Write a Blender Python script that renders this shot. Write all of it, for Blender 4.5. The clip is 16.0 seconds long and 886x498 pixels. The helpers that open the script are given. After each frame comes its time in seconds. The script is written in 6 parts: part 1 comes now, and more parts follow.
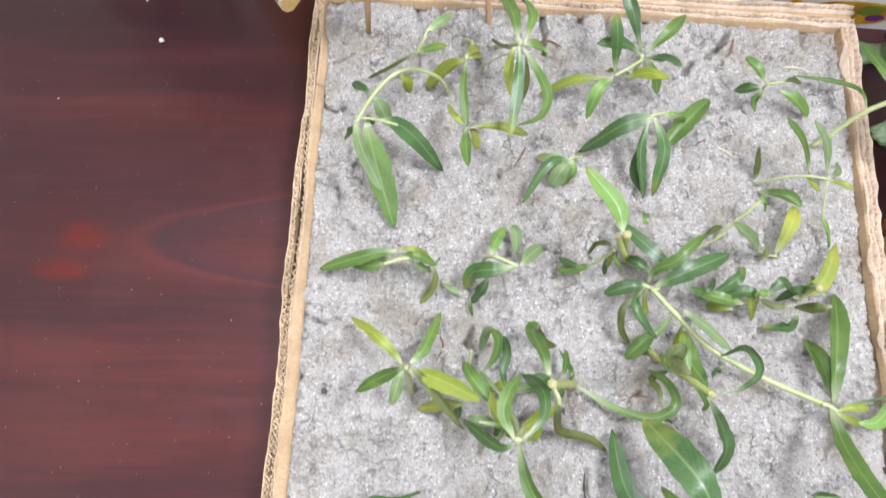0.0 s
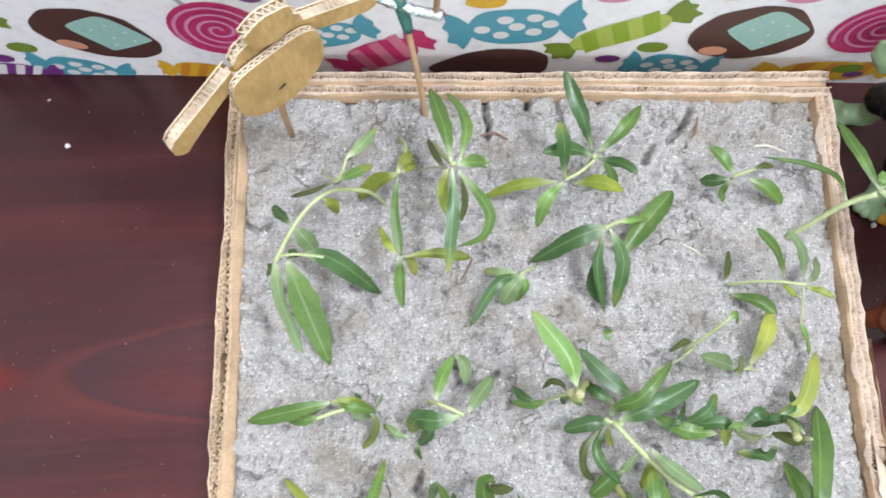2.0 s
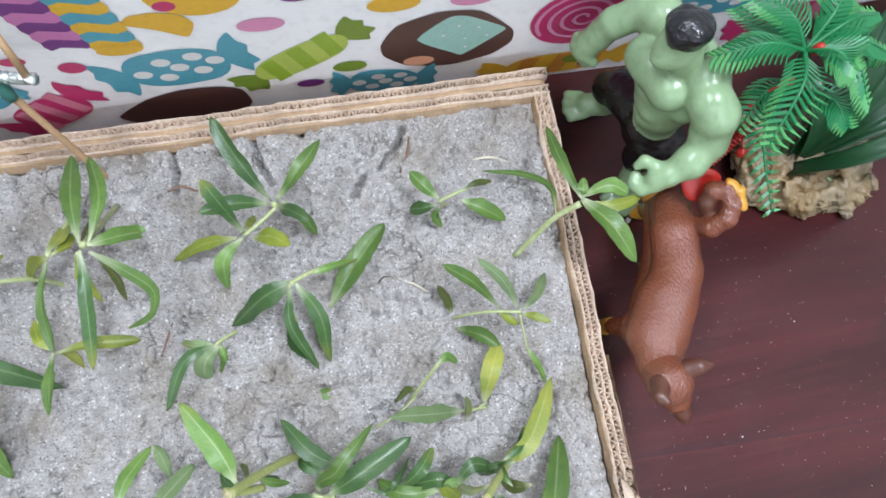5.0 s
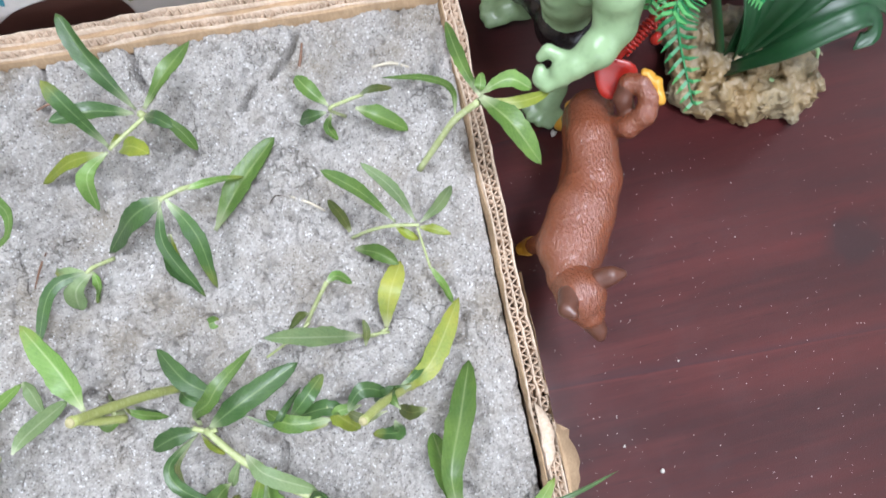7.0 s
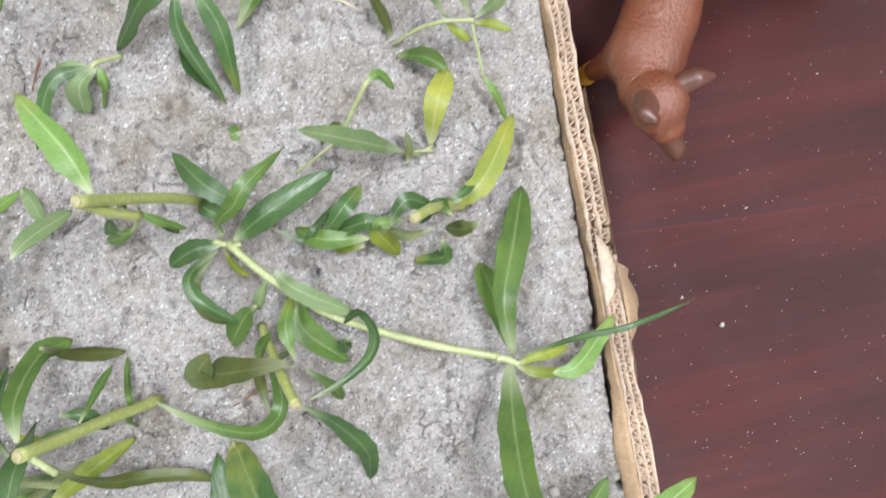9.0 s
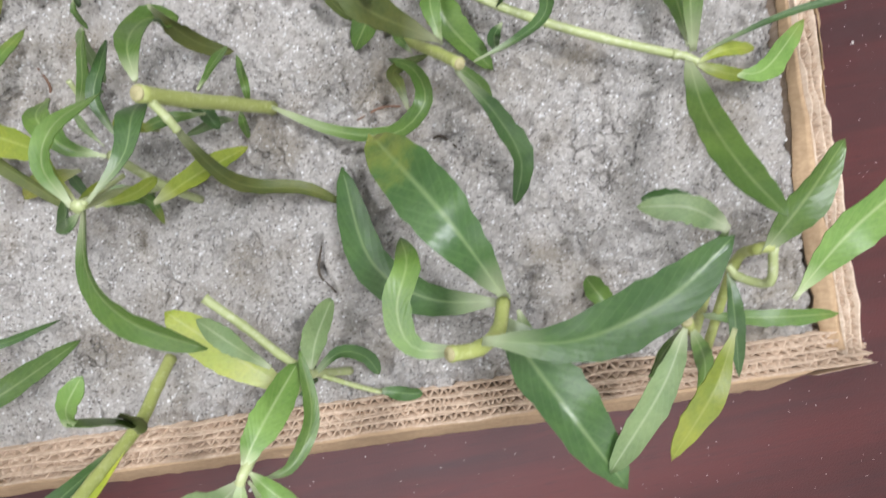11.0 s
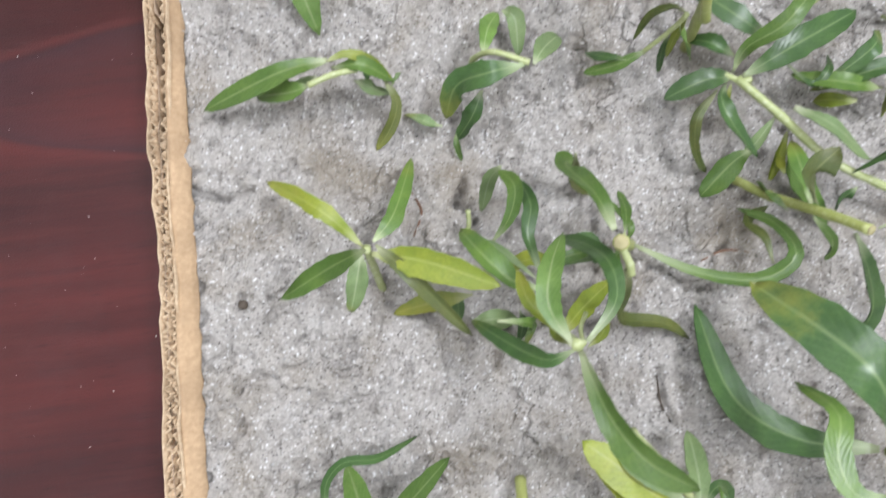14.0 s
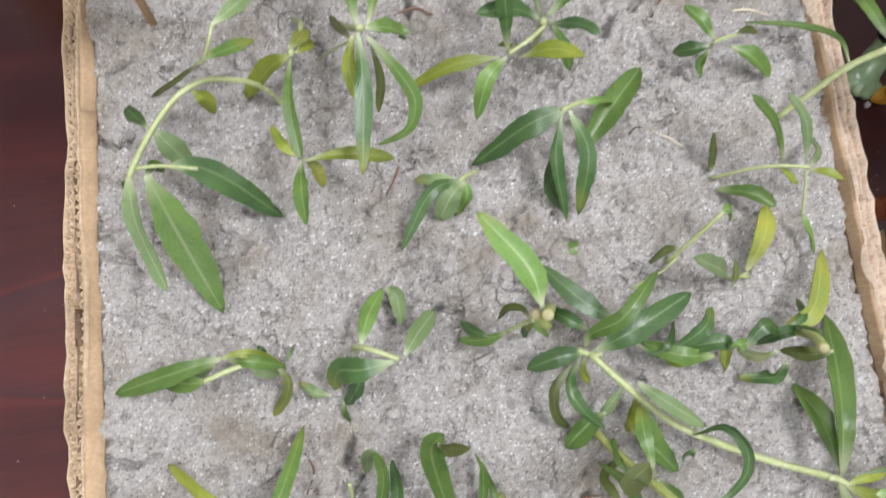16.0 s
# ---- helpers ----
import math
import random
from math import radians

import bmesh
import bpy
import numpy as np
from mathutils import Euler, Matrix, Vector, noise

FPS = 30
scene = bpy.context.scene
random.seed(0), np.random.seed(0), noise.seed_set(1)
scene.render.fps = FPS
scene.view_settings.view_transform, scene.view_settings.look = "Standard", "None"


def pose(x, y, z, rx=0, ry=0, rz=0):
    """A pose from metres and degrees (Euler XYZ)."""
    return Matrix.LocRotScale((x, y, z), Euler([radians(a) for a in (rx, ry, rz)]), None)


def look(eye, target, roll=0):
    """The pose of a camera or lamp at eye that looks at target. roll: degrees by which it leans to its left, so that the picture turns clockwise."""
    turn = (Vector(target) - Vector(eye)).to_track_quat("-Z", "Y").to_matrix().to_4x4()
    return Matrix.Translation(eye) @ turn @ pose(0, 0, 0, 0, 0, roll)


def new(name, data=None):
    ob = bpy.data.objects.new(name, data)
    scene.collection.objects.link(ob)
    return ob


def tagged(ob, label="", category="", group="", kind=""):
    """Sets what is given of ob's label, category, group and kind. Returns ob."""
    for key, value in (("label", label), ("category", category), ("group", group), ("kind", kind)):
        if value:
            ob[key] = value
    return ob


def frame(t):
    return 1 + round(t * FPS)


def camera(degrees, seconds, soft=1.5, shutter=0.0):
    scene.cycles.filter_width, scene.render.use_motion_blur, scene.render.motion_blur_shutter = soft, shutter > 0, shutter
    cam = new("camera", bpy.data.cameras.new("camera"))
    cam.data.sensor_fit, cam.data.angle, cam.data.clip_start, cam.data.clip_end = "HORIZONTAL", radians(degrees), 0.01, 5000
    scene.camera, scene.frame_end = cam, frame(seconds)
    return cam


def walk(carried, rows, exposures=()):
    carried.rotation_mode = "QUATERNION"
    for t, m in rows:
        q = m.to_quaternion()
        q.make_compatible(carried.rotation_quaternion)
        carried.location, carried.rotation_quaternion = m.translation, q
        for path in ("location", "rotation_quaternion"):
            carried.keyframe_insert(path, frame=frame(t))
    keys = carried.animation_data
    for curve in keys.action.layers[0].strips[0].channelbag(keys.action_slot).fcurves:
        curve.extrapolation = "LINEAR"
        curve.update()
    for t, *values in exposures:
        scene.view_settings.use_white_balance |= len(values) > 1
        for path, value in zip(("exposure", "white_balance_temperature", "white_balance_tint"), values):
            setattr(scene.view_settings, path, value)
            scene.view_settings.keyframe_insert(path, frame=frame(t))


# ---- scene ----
# ---- camera ----
cam = camera(66.48, 16.0, soft=1.55, shutter=0.4)
PATH = [
    (0, 0.0004, 0.0005, 0.4416, 14.73, -1.65, 0.03),
    (0.5, 0.0019, 0.0322, 0.4408, 15.06, -1.23, -0.00),
    (1, 0.0051, 0.0585, 0.4337, 13.86, -1.50, -0.24),
    (1.5, 0.0134, 0.0837, 0.4309, 13.20, -1.42, -1.22),
    (2, 0.0343, 0.0999, 0.4245, 12.00, -1.39, -3.37),
    (2.5, 0.0607, 0.1115, 0.4175, 11.32, -1.49, -5.42),
    (3, 0.0913, 0.1224, 0.4145, 10.68, -2.31, -7.69),
    (3.5, 0.1231, 0.1261, 0.4118, 10.75, -2.64, -9.28),
    (4, 0.1497, 0.1349, 0.4125, 11.34, -2.97, -10.51),
    (4.5, 0.1710, 0.1345, 0.4064, 10.87, -2.94, -11.48),
    (4.7, 0.1755, 0.1312, 0.4040, 10.82, -2.86, -11.74),
    (6.8, 0.2325, 0.0963, 0.3711, 8.72, -2.00, -13.75),
    (7, 0.2309, 0.0904, 0.3673, 8.48, -2.00, -13.83),
    (7.5, 0.2299, 0.0764, 0.3583, 7.56, -1.91, -13.86),
    (8, 0.2261, 0.0647, 0.3504, 6.77, -1.96, -13.43),
    (8.2, 0.2229, 0.0606, 0.3459, 6.25, -2.01, -13.28),
    (10.3, 0.1548, 0.0076, 0.2960, -1.15, -2.05, -10.40),
    (10.5, 0.1485, -0.0046, 0.2930, -0.94, -2.04, -10.58),
    (11, 0.1310, -0.0319, 0.2823, -0.66, -1.61, -11.27),
    (11.5, 0.1110, -0.0524, 0.2764, 0.36, -1.96, -11.77),
    (12, 0.0519, -0.0573, 0.2693, 1.38, -2.17, -8.35),
    (12.5, 0.0064, -0.0570, 0.2633, 1.64, -1.67, -6.15),
    (13, -0.0206, -0.0419, 0.2673, 2.71, -2.77, -5.76),
    (13.5, -0.0187, -0.0188, 0.2785, 4.62, -3.51, -6.50),
    (14, -0.0033, 0.0064, 0.2909, 6.33, -4.09, -7.48),
    (14.5, 0.0065, 0.0269, 0.3059, 7.52, -4.32, -7.36),
    (15, 0.0203, 0.0518, 0.3173, 8.61, -4.77, -7.85),
    (15.5, 0.0332, 0.0714, 0.3246, 8.41, -5.13, -8.05),
    (16, 0.0464, 0.0864, 0.3391, 9.75, -4.99, -8.31),
]
walk(cam, [(t, pose(x, y, z, rx, ry, rz)) for t, x, y, z, rx, ry, rz in PATH],
     exposures=[(0, -0.11, 6420, 13), (2, -0.21, 6220, 11), (3, -0.34, 6050, 11), (4.5, -0.47, 6010, 11),
                (7, -0.20, 6140, 12), (8.2, -0.20, 6330, 12), (10.3, -0.46, 6600, 12), (11.3, -0.47, 6600, 12), (12.5, -0.40, 6100, 10), (14, -0.46, 6500, 12), (16, -0.54, 6620, 13)])

# ---- light: a plain room with two ceiling lamps and an added wide fill lamp ----
world = bpy.data.worlds.new("room_world")
scene.world = world
world.use_nodes = True
world.node_tree.nodes["Background"].inputs[0].default_value = (0.9, 0.95, 1.0, 1)
world.node_tree.nodes["Background"].inputs[1].default_value = 0.35
scene.view_settings.exposure = 0.0


def area_lamp(name, x, y, z, target, sx, sy, watts, colour):
    data = bpy.data.lights.new(name, "AREA")
    data.shape, data.size, data.size_y, data.energy, data.color = "RECTANGLE", sx, sy, watts, colour
    ob = new(name, data)
    ob.matrix_world = look((x, y, z), target)
    return ob


area_lamp("unseen_lamp", 0.68, 0.10, 1.90, (0.68, 0.10, 0), 0.4, 0.6, 58, (0.885, 0.92, 1.0))
area_lamp("unseen_lamp", -0.56, 0.42, 1.90, (-0.56, 0.42, 0), 0.36, 1.1, 38, (0.885, 0.92, 1.0))
# fill added near the south wall to brighten the upright printed sheet
area_lamp("unseen_lamp", 0.30, -2.35, 1.90, (0.30, -1.9, 0), 4.2, 0.16, 61, (0.885, 0.92, 1.0))

# ---- small building tools ----
def link(name, bm, material, parent=None, label="", smooth=True):
    """One mesh object from a bmesh, at top level or under parent."""
    me = bpy.data.meshes.new(name)
    bm.to_mesh(me)
    bm.free()
    mats = material if isinstance(material, (list, tuple)) else [material]
    for m in mats:
        me.materials.append(m)
    for p in me.polygons:
        p.use_smooth = smooth
    ob = new(name, me)
    if parent is not None:
        ob.parent = parent
    if label:
        ob["label"] = label
    return ob


def part(name, bm, material, parent, label="", smooth=True):
    return link(name, bm, material, parent, label, smooth)


def empty(name, x=0.0, y=0.0, z=0.0, rz=0.0):
    ob = new(name)
    ob.empty_display_size = 0.01
    ob.matrix_basis = pose(x, y, z, 0, 0, rz)
    return ob


def box(bm, x0, x1, y0, y1, z0, z1, mat=0):
    vs = [bm.verts.new(p) for p in ((x0, y0, z0), (x1, y0, z0), (x1, y1, z0), (x0, y1, z0), (x0, y0, z1), (x1, y0, z1), (x1, y1, z1), (x0, y1, z1))]
    for f in ((3, 2, 1, 0), (4, 5, 6, 7), (0, 1, 5, 4), (1, 2, 6, 5), (2, 3, 7, 6), (3, 0, 4, 7)):
        bm.faces.new([vs[i] for i in f]).material_index = mat
    return vs


def spline(points, n):
    """n + 1 places along a smooth curve through the given ones."""
    p = [Vector(q) for q in points]
    if len(p) == 2:
        return [p[0].lerp(p[1], i / n) for i in range(n + 1)]
    p = [2 * p[0] - p[1]] + p + [2 * p[-1] - p[-2]]
    out, spans = [], len(p) - 3
    for i in range(n + 1):
        u = min(i / n * spans, spans - 1e-6)
        k, u = int(u), u - int(u)
        a, b, c, d = p[k:k + 4]
        out.append(0.5 * (2 * b + (c - a) * u + (2 * a - 5 * b + 4 * c - d) * u * u + (3 * b - a - 3 * c + d) * u ** 3))
    return out


def tube(bm, points, radii, sides=8, caps=True, mat=0):
    """A round tube along points."""
    rings = []
    up = Vector((0.13, 0.21, 0.97))
    for i, p in enumerate(points):
        way = (points[min(i + 1, len(points) - 1)] - points[max(i - 1, 0)]).normalized()
        a = way.cross(up)
        a = a.normalized() if a.length > 1e-4 else Vector((1, 0, 0))
        b = way.cross(a)
        r = radii[i] if isinstance(radii, (list, tuple)) else radii
        rings.append([bm.verts.new(p + r * (math.cos(2 * math.pi * k / sides) * a + math.sin(2 * math.pi * k / sides) * b)) for k in range(sides)])
    for r0, r1 in zip(rings, rings[1:]):
        for k in range(sides):
            bm.faces.new((r0[k], r0[(k + 1) % sides], r1[(k + 1) % sides], r1[k])).material_index = mat
    if caps:
        bm.faces.new(rings[0][::-1]).material_index = mat
        bm.faces.new(rings[-1]).material_index = mat


# ---- materials ----
def material(name, rough=0.6, metal=0.0, spec=0.5):
    m = bpy.data.materials.new(name)
    m.use_nodes = True
    nt = m.node_tree
    b = nt.nodes["Principled BSDF"]
    b.inputs["Roughness"].default_value, b.inputs["Metallic"].default_value = rough, metal
    b.inputs["Specular IOR Level"].default_value = spec
    return m, nt, b


def node(nt, kind, **values):
    n = nt.nodes.new(kind)
    for key, v in values.items():
        if key in n.inputs:
            n.inputs[key].default_value = v
        else:
            setattr(n, key, v)
    return n


def ramp(nt, source, stops, mode="LINEAR"):
    n = nt.nodes.new("ShaderNodeValToRGB")
    n.color_ramp.interpolation = mode
    e = n.color_ramp.elements
    while len(e) < len(stops):
        e.new(0.5)
    for k, (at, c) in zip(e, stops):
        k.position, k.color = at, (*c, 1) if len(c) == 3 else c
    nt.links.new(source, n.inputs[0])
    return n.outputs[0]


def mix(nt, a, b, amount, blend="MIX"):
    n = nt.nodes.new("ShaderNodeMix")
    n.data_type, n.blend_type = "RGBA", blend
    for sock, v in ((n.inputs[6], a), (n.inputs[7], b), (n.inputs[0], amount)):
        if hasattr(v, "links"):
            nt.links.new(v, sock)
        else:
            sock.default_value = (*v, 1) if isinstance(v, tuple) else v
    return n.outputs[2]


def noise_tex(nt, scale, detail=4.0, rough=0.55, stretch=None, coords="Object"):
    co = nt.nodes.new("ShaderNodeTexCoord").outputs[coords]
    if stretch:
        mp = nt.nodes.new("ShaderNodeMapping")
        mp.inputs["Scale"].default_value = stretch
        nt.links.new(co, mp.inputs[0])
        co = mp.outputs[0]
    n = node(nt, "ShaderNodeTexNoise", Scale=scale, Detail=detail, Roughness=rough)
    nt.links.new(co, n.inputs["Vector"])
    return n.outputs["Fac"]


def bump(nt, b, height, strength, distance):
    n = node(nt, "ShaderNodeBump", Strength=strength, Distance=distance)
    nt.links.new(height, n.inputs["Height"])
    nt.links.new(n.outputs[0], b.inputs["Normal"])


def mottled(name, dark, light, scale, rough=0.6, spec=0.5, fine=None, relief=0.0, metal=0.0, coat=0.0):
    """A paint or plastic with soft variation at two scales and a little relief."""
    m, nt, b = material(name, rough, metal, spec)
    n1, n2 = noise_tex(nt, scale), noise_tex(nt, fine or scale * 9, 3)
    c = mix(nt, dark, light, n1)
    c = mix(nt, c, tuple(0.8 * v for v in dark), ramp(nt, n2, ((0.5, (0, 0, 0)), (0.75, (0.5, 0.5, 0.5)))))
    nt.links.new(c, b.inputs["Base Color"])
    if relief:
        bump(nt, b, n2, 0.6, relief)
    b.inputs["Coat Weight"].default_value = coat
    return m


def math_node(nt, operation, a, b=None, c=None):
    n = nt.nodes.new("ShaderNodeMath")
    n.operation = operation
    for sock, v in zip(n.inputs, (a, b, c)):
        if hasattr(v, "links"):
            nt.links.new(v, sock)
        elif v is not None:
            sock.default_value = v
    return n.outputs[0]


def spot(nt, x, y, rx, ry, rag):
    """1 inside a ragged oval round x, y and 0 outside it."""
    sep = nt.nodes.new("ShaderNodeSeparateXYZ")
    nt.links.new(nt.nodes.new("ShaderNodeTexCoord").outputs["Object"], sep.inputs[0])
    u = math_node(nt, "DIVIDE", math_node(nt, "SUBTRACT", sep.outputs[0], x), rx)
    v = math_node(nt, "DIVIDE", math_node(nt, "SUBTRACT", sep.outputs[1], y), ry)
    d = math_node(nt, "SQRT", math_node(nt, "ADD", math_node(nt, "MULTIPLY", u, u), math_node(nt, "MULTIPLY", v, v)))
    return math_node(nt, "MULTIPLY_ADD", rag, 1.4, math_node(nt, "SUBTRACT", d, 0.7))


def table_material():
    """Dark red-brown wood print: long soft streaks, one pointed arch of grain, old stains, satin lacquer."""
    m, nt, b = material("table_laminate", 0.34, 0, 0.48)
    wave = noise_tex(nt, 9, 2, 0.5, (0.55, 1.0, 1))
    streak, fine = noise_tex(nt, 42, 4, 0.62, (0.085, 1.0, 1)), noise_tex(nt, 190, 4, 0.6, (0.06, 1.0, 1))
    pores, broad = noise_tex(nt, 1000, 2, 0.5, (0.07, 1, 1)), noise_tex(nt, 11, 3, 0.5, (0.22, 1.0, 1))
    c = mix(nt, (0.0420, 0.0107, 0.0113), (0.0800, 0.0168, 0.0162), ramp(nt, streak, ((0.36, (0, 0, 0)), (0.64, (1, 1, 1)))))
    c = mix(nt, c, (0.0330, 0.0096, 0.0108), ramp(nt, broad, ((0.44, (0, 0, 0)), (0.66, (0.75, 0.75, 0.75)))))
    c = mix(nt, c, (0.1050, 0.0250, 0.0220), ramp(nt, fine, ((0.52, (0, 0, 0)), (0.74, (0.3, 0.3, 0.3)))))
    c = mix(nt, c, (0.0308, 0.0126, 0.0154), ramp(nt, fine, ((0.26, (0.5, 0.5, 0.5)), (0.45, (0, 0, 0)))))
    # the arch of grain, its point to the west
    sep = nt.nodes.new("ShaderNodeSeparateXYZ")
    nt.links.new(nt.nodes.new("ShaderNodeTexCoord").outputs["Object"], sep.inputs[0])
    dy = math_node(nt, "SUBTRACT", sep.outputs[1], 0.122)
    arch = math_node(nt, "SUBTRACT", math_node(nt, "ADD", sep.outputs[0], 0.283), math_node(nt, "MULTIPLY", math_node(nt, "MULTIPLY", dy, dy), 100.0))
    arch = math_node(nt, "MULTIPLY_ADD", math_node(nt, "SUBTRACT", wave, 0.5), 0.05, arch)
    arch = math_node(nt, "MULTIPLY_ADD", math_node(nt, "SUBTRACT", fine, 0.5), 0.02, arch)
    scaled = math_node(nt, "MULTIPLY_ADD", arch, 7.0, 0.5)
    c = mix(nt, c, (0.0392, 0.0154, 0.0196), ramp(nt, scaled, ((0.48, (0, 0, 0)), (0.53, (0.85, 0.85, 0.85)), (0.62, (0.55, 0.55, 0.55)), (0.95, (0, 0, 0)))))
    c = mix(nt, c, (0.0980, 0.0220, 0.0200), ramp(nt, scaled, ((0.30, (0, 0, 0)), (0.42, (0.6, 0.6, 0.6)), (0.49, (0, 0, 0)))))
    c = mix(nt, c, (0.0168, 0.0070, 0.0084), ramp(nt, pores, ((0.60, (0, 0, 0)), (0.75, (0.5, 0.5, 0.5)))))
    rag = noise_tex(nt, 55, 3, 0.6)
    for x, y, rx, ry in ((-0.327, 0.124, 0.022, 0.012), (-0.340, 0.100, 0.024, 0.008)):
        c = mix(nt, c, (0.1190, 0.0105, 0.0056), ramp(nt, spot(nt, x, y, rx, ry, rag), ((0.35, (0.7, 0.7, 0.7)), (1.0, (0, 0, 0)))))
    c = mix(nt, c, (0.0280, 0.0126, 0.0140), ramp(nt, spot(nt, 0.385, 0.090, 0.026, 0.017, rag), ((0.55, (0.8, 0.8, 0.8)), (0.95, (0, 0, 0)))))
    film = noise_tex(nt, 30, 5, 0.65)
    c = mix(nt, c, (0.16, 0.13, 0.13), ramp(nt, film, ((0.50, (0, 0, 0)), (0.85, (0.0700, 0.0700, 0.0700)))))
    nt.links.new(c, b.inputs["Base Color"])
    nt.links.new(ramp(nt, film, ((0.3, (0.34, 0.34, 0.34)), (0.7, (0.42, 0.42, 0.42)))), b.inputs["Roughness"])
    leather = noise_tex(nt, 1300, 2, 0.5)
    bump(nt, b, leather, 0.20, 0.0005)
    return m


def node_colour(nt, scale):
    """Three noises at once, to bend the place at which a pattern is read."""
    n = node(nt, "ShaderNodeTexNoise", Scale=scale, Detail=3.0)
    nt.links.new(nt.nodes.new("ShaderNodeTexCoord").outputs["Object"], n.inputs["Vector"])
    return n.outputs["Color"]


def sand_material():
    """Pale grey cement sand: crisp light and dark grains; glints and the shade of hollows are put into the colour."""
    m, nt, b = material("grey_sand", 0.88, 0, 0.3)
    grain, mid, wide = noise_tex(nt, 900, 3, 0.7), noise_tex(nt, 420, 4, 0.7), noise_tex(nt, 26, 4, 0.6)
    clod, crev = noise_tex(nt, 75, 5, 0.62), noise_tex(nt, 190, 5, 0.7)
    co = nt.nodes.new("ShaderNodeTexCoord").outputs["Object"]
    cell = node(nt, "ShaderNodeTexVoronoi", Scale=1250.0)
    nt.links.new(co, cell.inputs["Vector"])
    pick = nt.nodes.new("ShaderNodeSeparateColor")
    nt.links.new(cell.outputs["Color"], pick.inputs[0])
    c = mix(nt, (0.455, 0.428, 0.392), (0.635, 0.606, 0.568), pick.outputs[0])
    # glints painted in as scattered near-white grains
    c = mix(nt, c, (0.95, 0.95, 0.94), ramp(nt, pick.outputs[1], ((0.95, (0, 0, 0)), (0.975, (0.95, 0.95, 0.95)))))
    c = mix(nt, c, (0.09, 0.080, 0.070), ramp(nt, pick.outputs[2], ((0.925, (0, 0, 0)), (0.945, (0.60, 0.60, 0.60)))))
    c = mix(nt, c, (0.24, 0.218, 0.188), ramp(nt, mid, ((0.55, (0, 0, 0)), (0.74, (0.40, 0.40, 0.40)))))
    # shade inside the crevices, painted where the bump below also dips
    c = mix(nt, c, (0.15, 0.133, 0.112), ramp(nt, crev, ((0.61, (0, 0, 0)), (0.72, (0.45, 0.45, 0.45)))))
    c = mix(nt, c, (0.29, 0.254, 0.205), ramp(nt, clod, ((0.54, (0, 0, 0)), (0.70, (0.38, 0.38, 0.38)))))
    c = mix(nt, c, (0.62, 0.605, 0.575), ramp(nt, clod, ((0.28, (0.45, 0.45, 0.45)), (0.46, (0, 0, 0)))))
    c = mix(nt, c, (0.30, 0.250, 0.178), ramp(nt, wide, ((0.49, (0, 0, 0)), (0.68, (0.60, 0.60, 0.60)))))
    # hair cracks between the crumbs of the crust, in patches, their shade painted dark
    warp = mix(nt, co, node_colour(nt, 70), 0.016)
    edge = node(nt, "ShaderNodeTexVoronoi", Scale=62.0)
    edge.feature = "DISTANCE_TO_EDGE"
    nt.links.new(warp, edge.inputs["Vector"])
    hair = ramp(nt, edge.outputs["Distance"], ((0.012, (1, 1, 1)), (0.05, (0, 0, 0))))
    hair = math_node(nt, "MULTIPLY", hair, ramp(nt, noise_tex(nt, 38, 3, 0.6, (1.1, 0.9, 1)), ((0.54, (0, 0, 0)), (0.64, (1, 1, 1)))))
    c = mix(nt, c, (0.10, 0.088, 0.072), math_node(nt, "MULTIPLY", hair, 0.5))
    nt.links.new(c, b.inputs["Base Color"])
    nt.links.new(ramp(nt, pick.outputs[1], ((0.955, (0.88, 0.88, 0.88)), (0.98, (0.3, 0.3, 0.3)))), b.inputs["Roughness"])
    height = math_node(nt, "MULTIPLY_ADD", mid, 1.2, math_node(nt, "MULTIPLY_ADD", pick.outputs[0], 0.2, grain))
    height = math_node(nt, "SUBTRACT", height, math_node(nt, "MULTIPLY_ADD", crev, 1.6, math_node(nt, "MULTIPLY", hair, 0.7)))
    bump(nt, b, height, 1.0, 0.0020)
    return m


def card_material(name, dark, light):
    """Brown corrugated board: fine fibres along and dull stains."""
    m, nt, b = material(name, 0.85, 0, 0.25)
    fibre, blot = noise_tex(nt, 700, 3, 0.6, (1, 1, 0.15)), noise_tex(nt, 45, 4, 0.6)
    c = mix(nt, dark, light, ramp(nt, fibre, ((0.3, (0, 0, 0)), (0.7, (1, 1, 1)))))
    c = mix(nt, c, tuple(0.62 * v for v in dark), ramp(nt, blot, ((0.45, (0, 0, 0)), (0.75, (0.7, 0.7, 0.7)))))
    nt.links.new(c, b.inputs["Base Color"])
    bump(nt, b, fibre, 0.5, 0.0004)
    return m


TABLE = table_material()
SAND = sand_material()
CARD = card_material("cardboard_liner", (0.36, 0.245, 0.145), (0.47, 0.335, 0.205))
CARD_EDGE = card_material("cardboard_torn_edge", (0.45, 0.345, 0.250), (0.62, 0.505, 0.395))
CARD_FLUTE = card_material("cardboard_flute", (0.36, 0.265, 0.185), (0.54, 0.42, 0.315))
CARD_TORN = card_material("torn_board", (0.37, 0.265, 0.165), (0.56, 0.44, 0.30))
PLASTER = mottled("room_paint", (0.74, 0.74, 0.72), (0.80, 0.80, 0.78), 3, 0.9, relief=0.001)
FLOOR = mottled("floor_tile", (0.35, 0.32, 0.28), (0.45, 0.42, 0.38), 4, 0.5)
SHEET = mottled("printed_vinyl_white", (0.86, 0.85, 0.84), (0.90, 0.89, 0.88), 14, 0.35, relief=0.0001)

# ---- the room and the table ----
def plain(name, x0, x1, y0, y1, z0, z1, mat, label):
    bm = bmesh.new()
    box(bm, x0, x1, y0, y1, z0, z1)
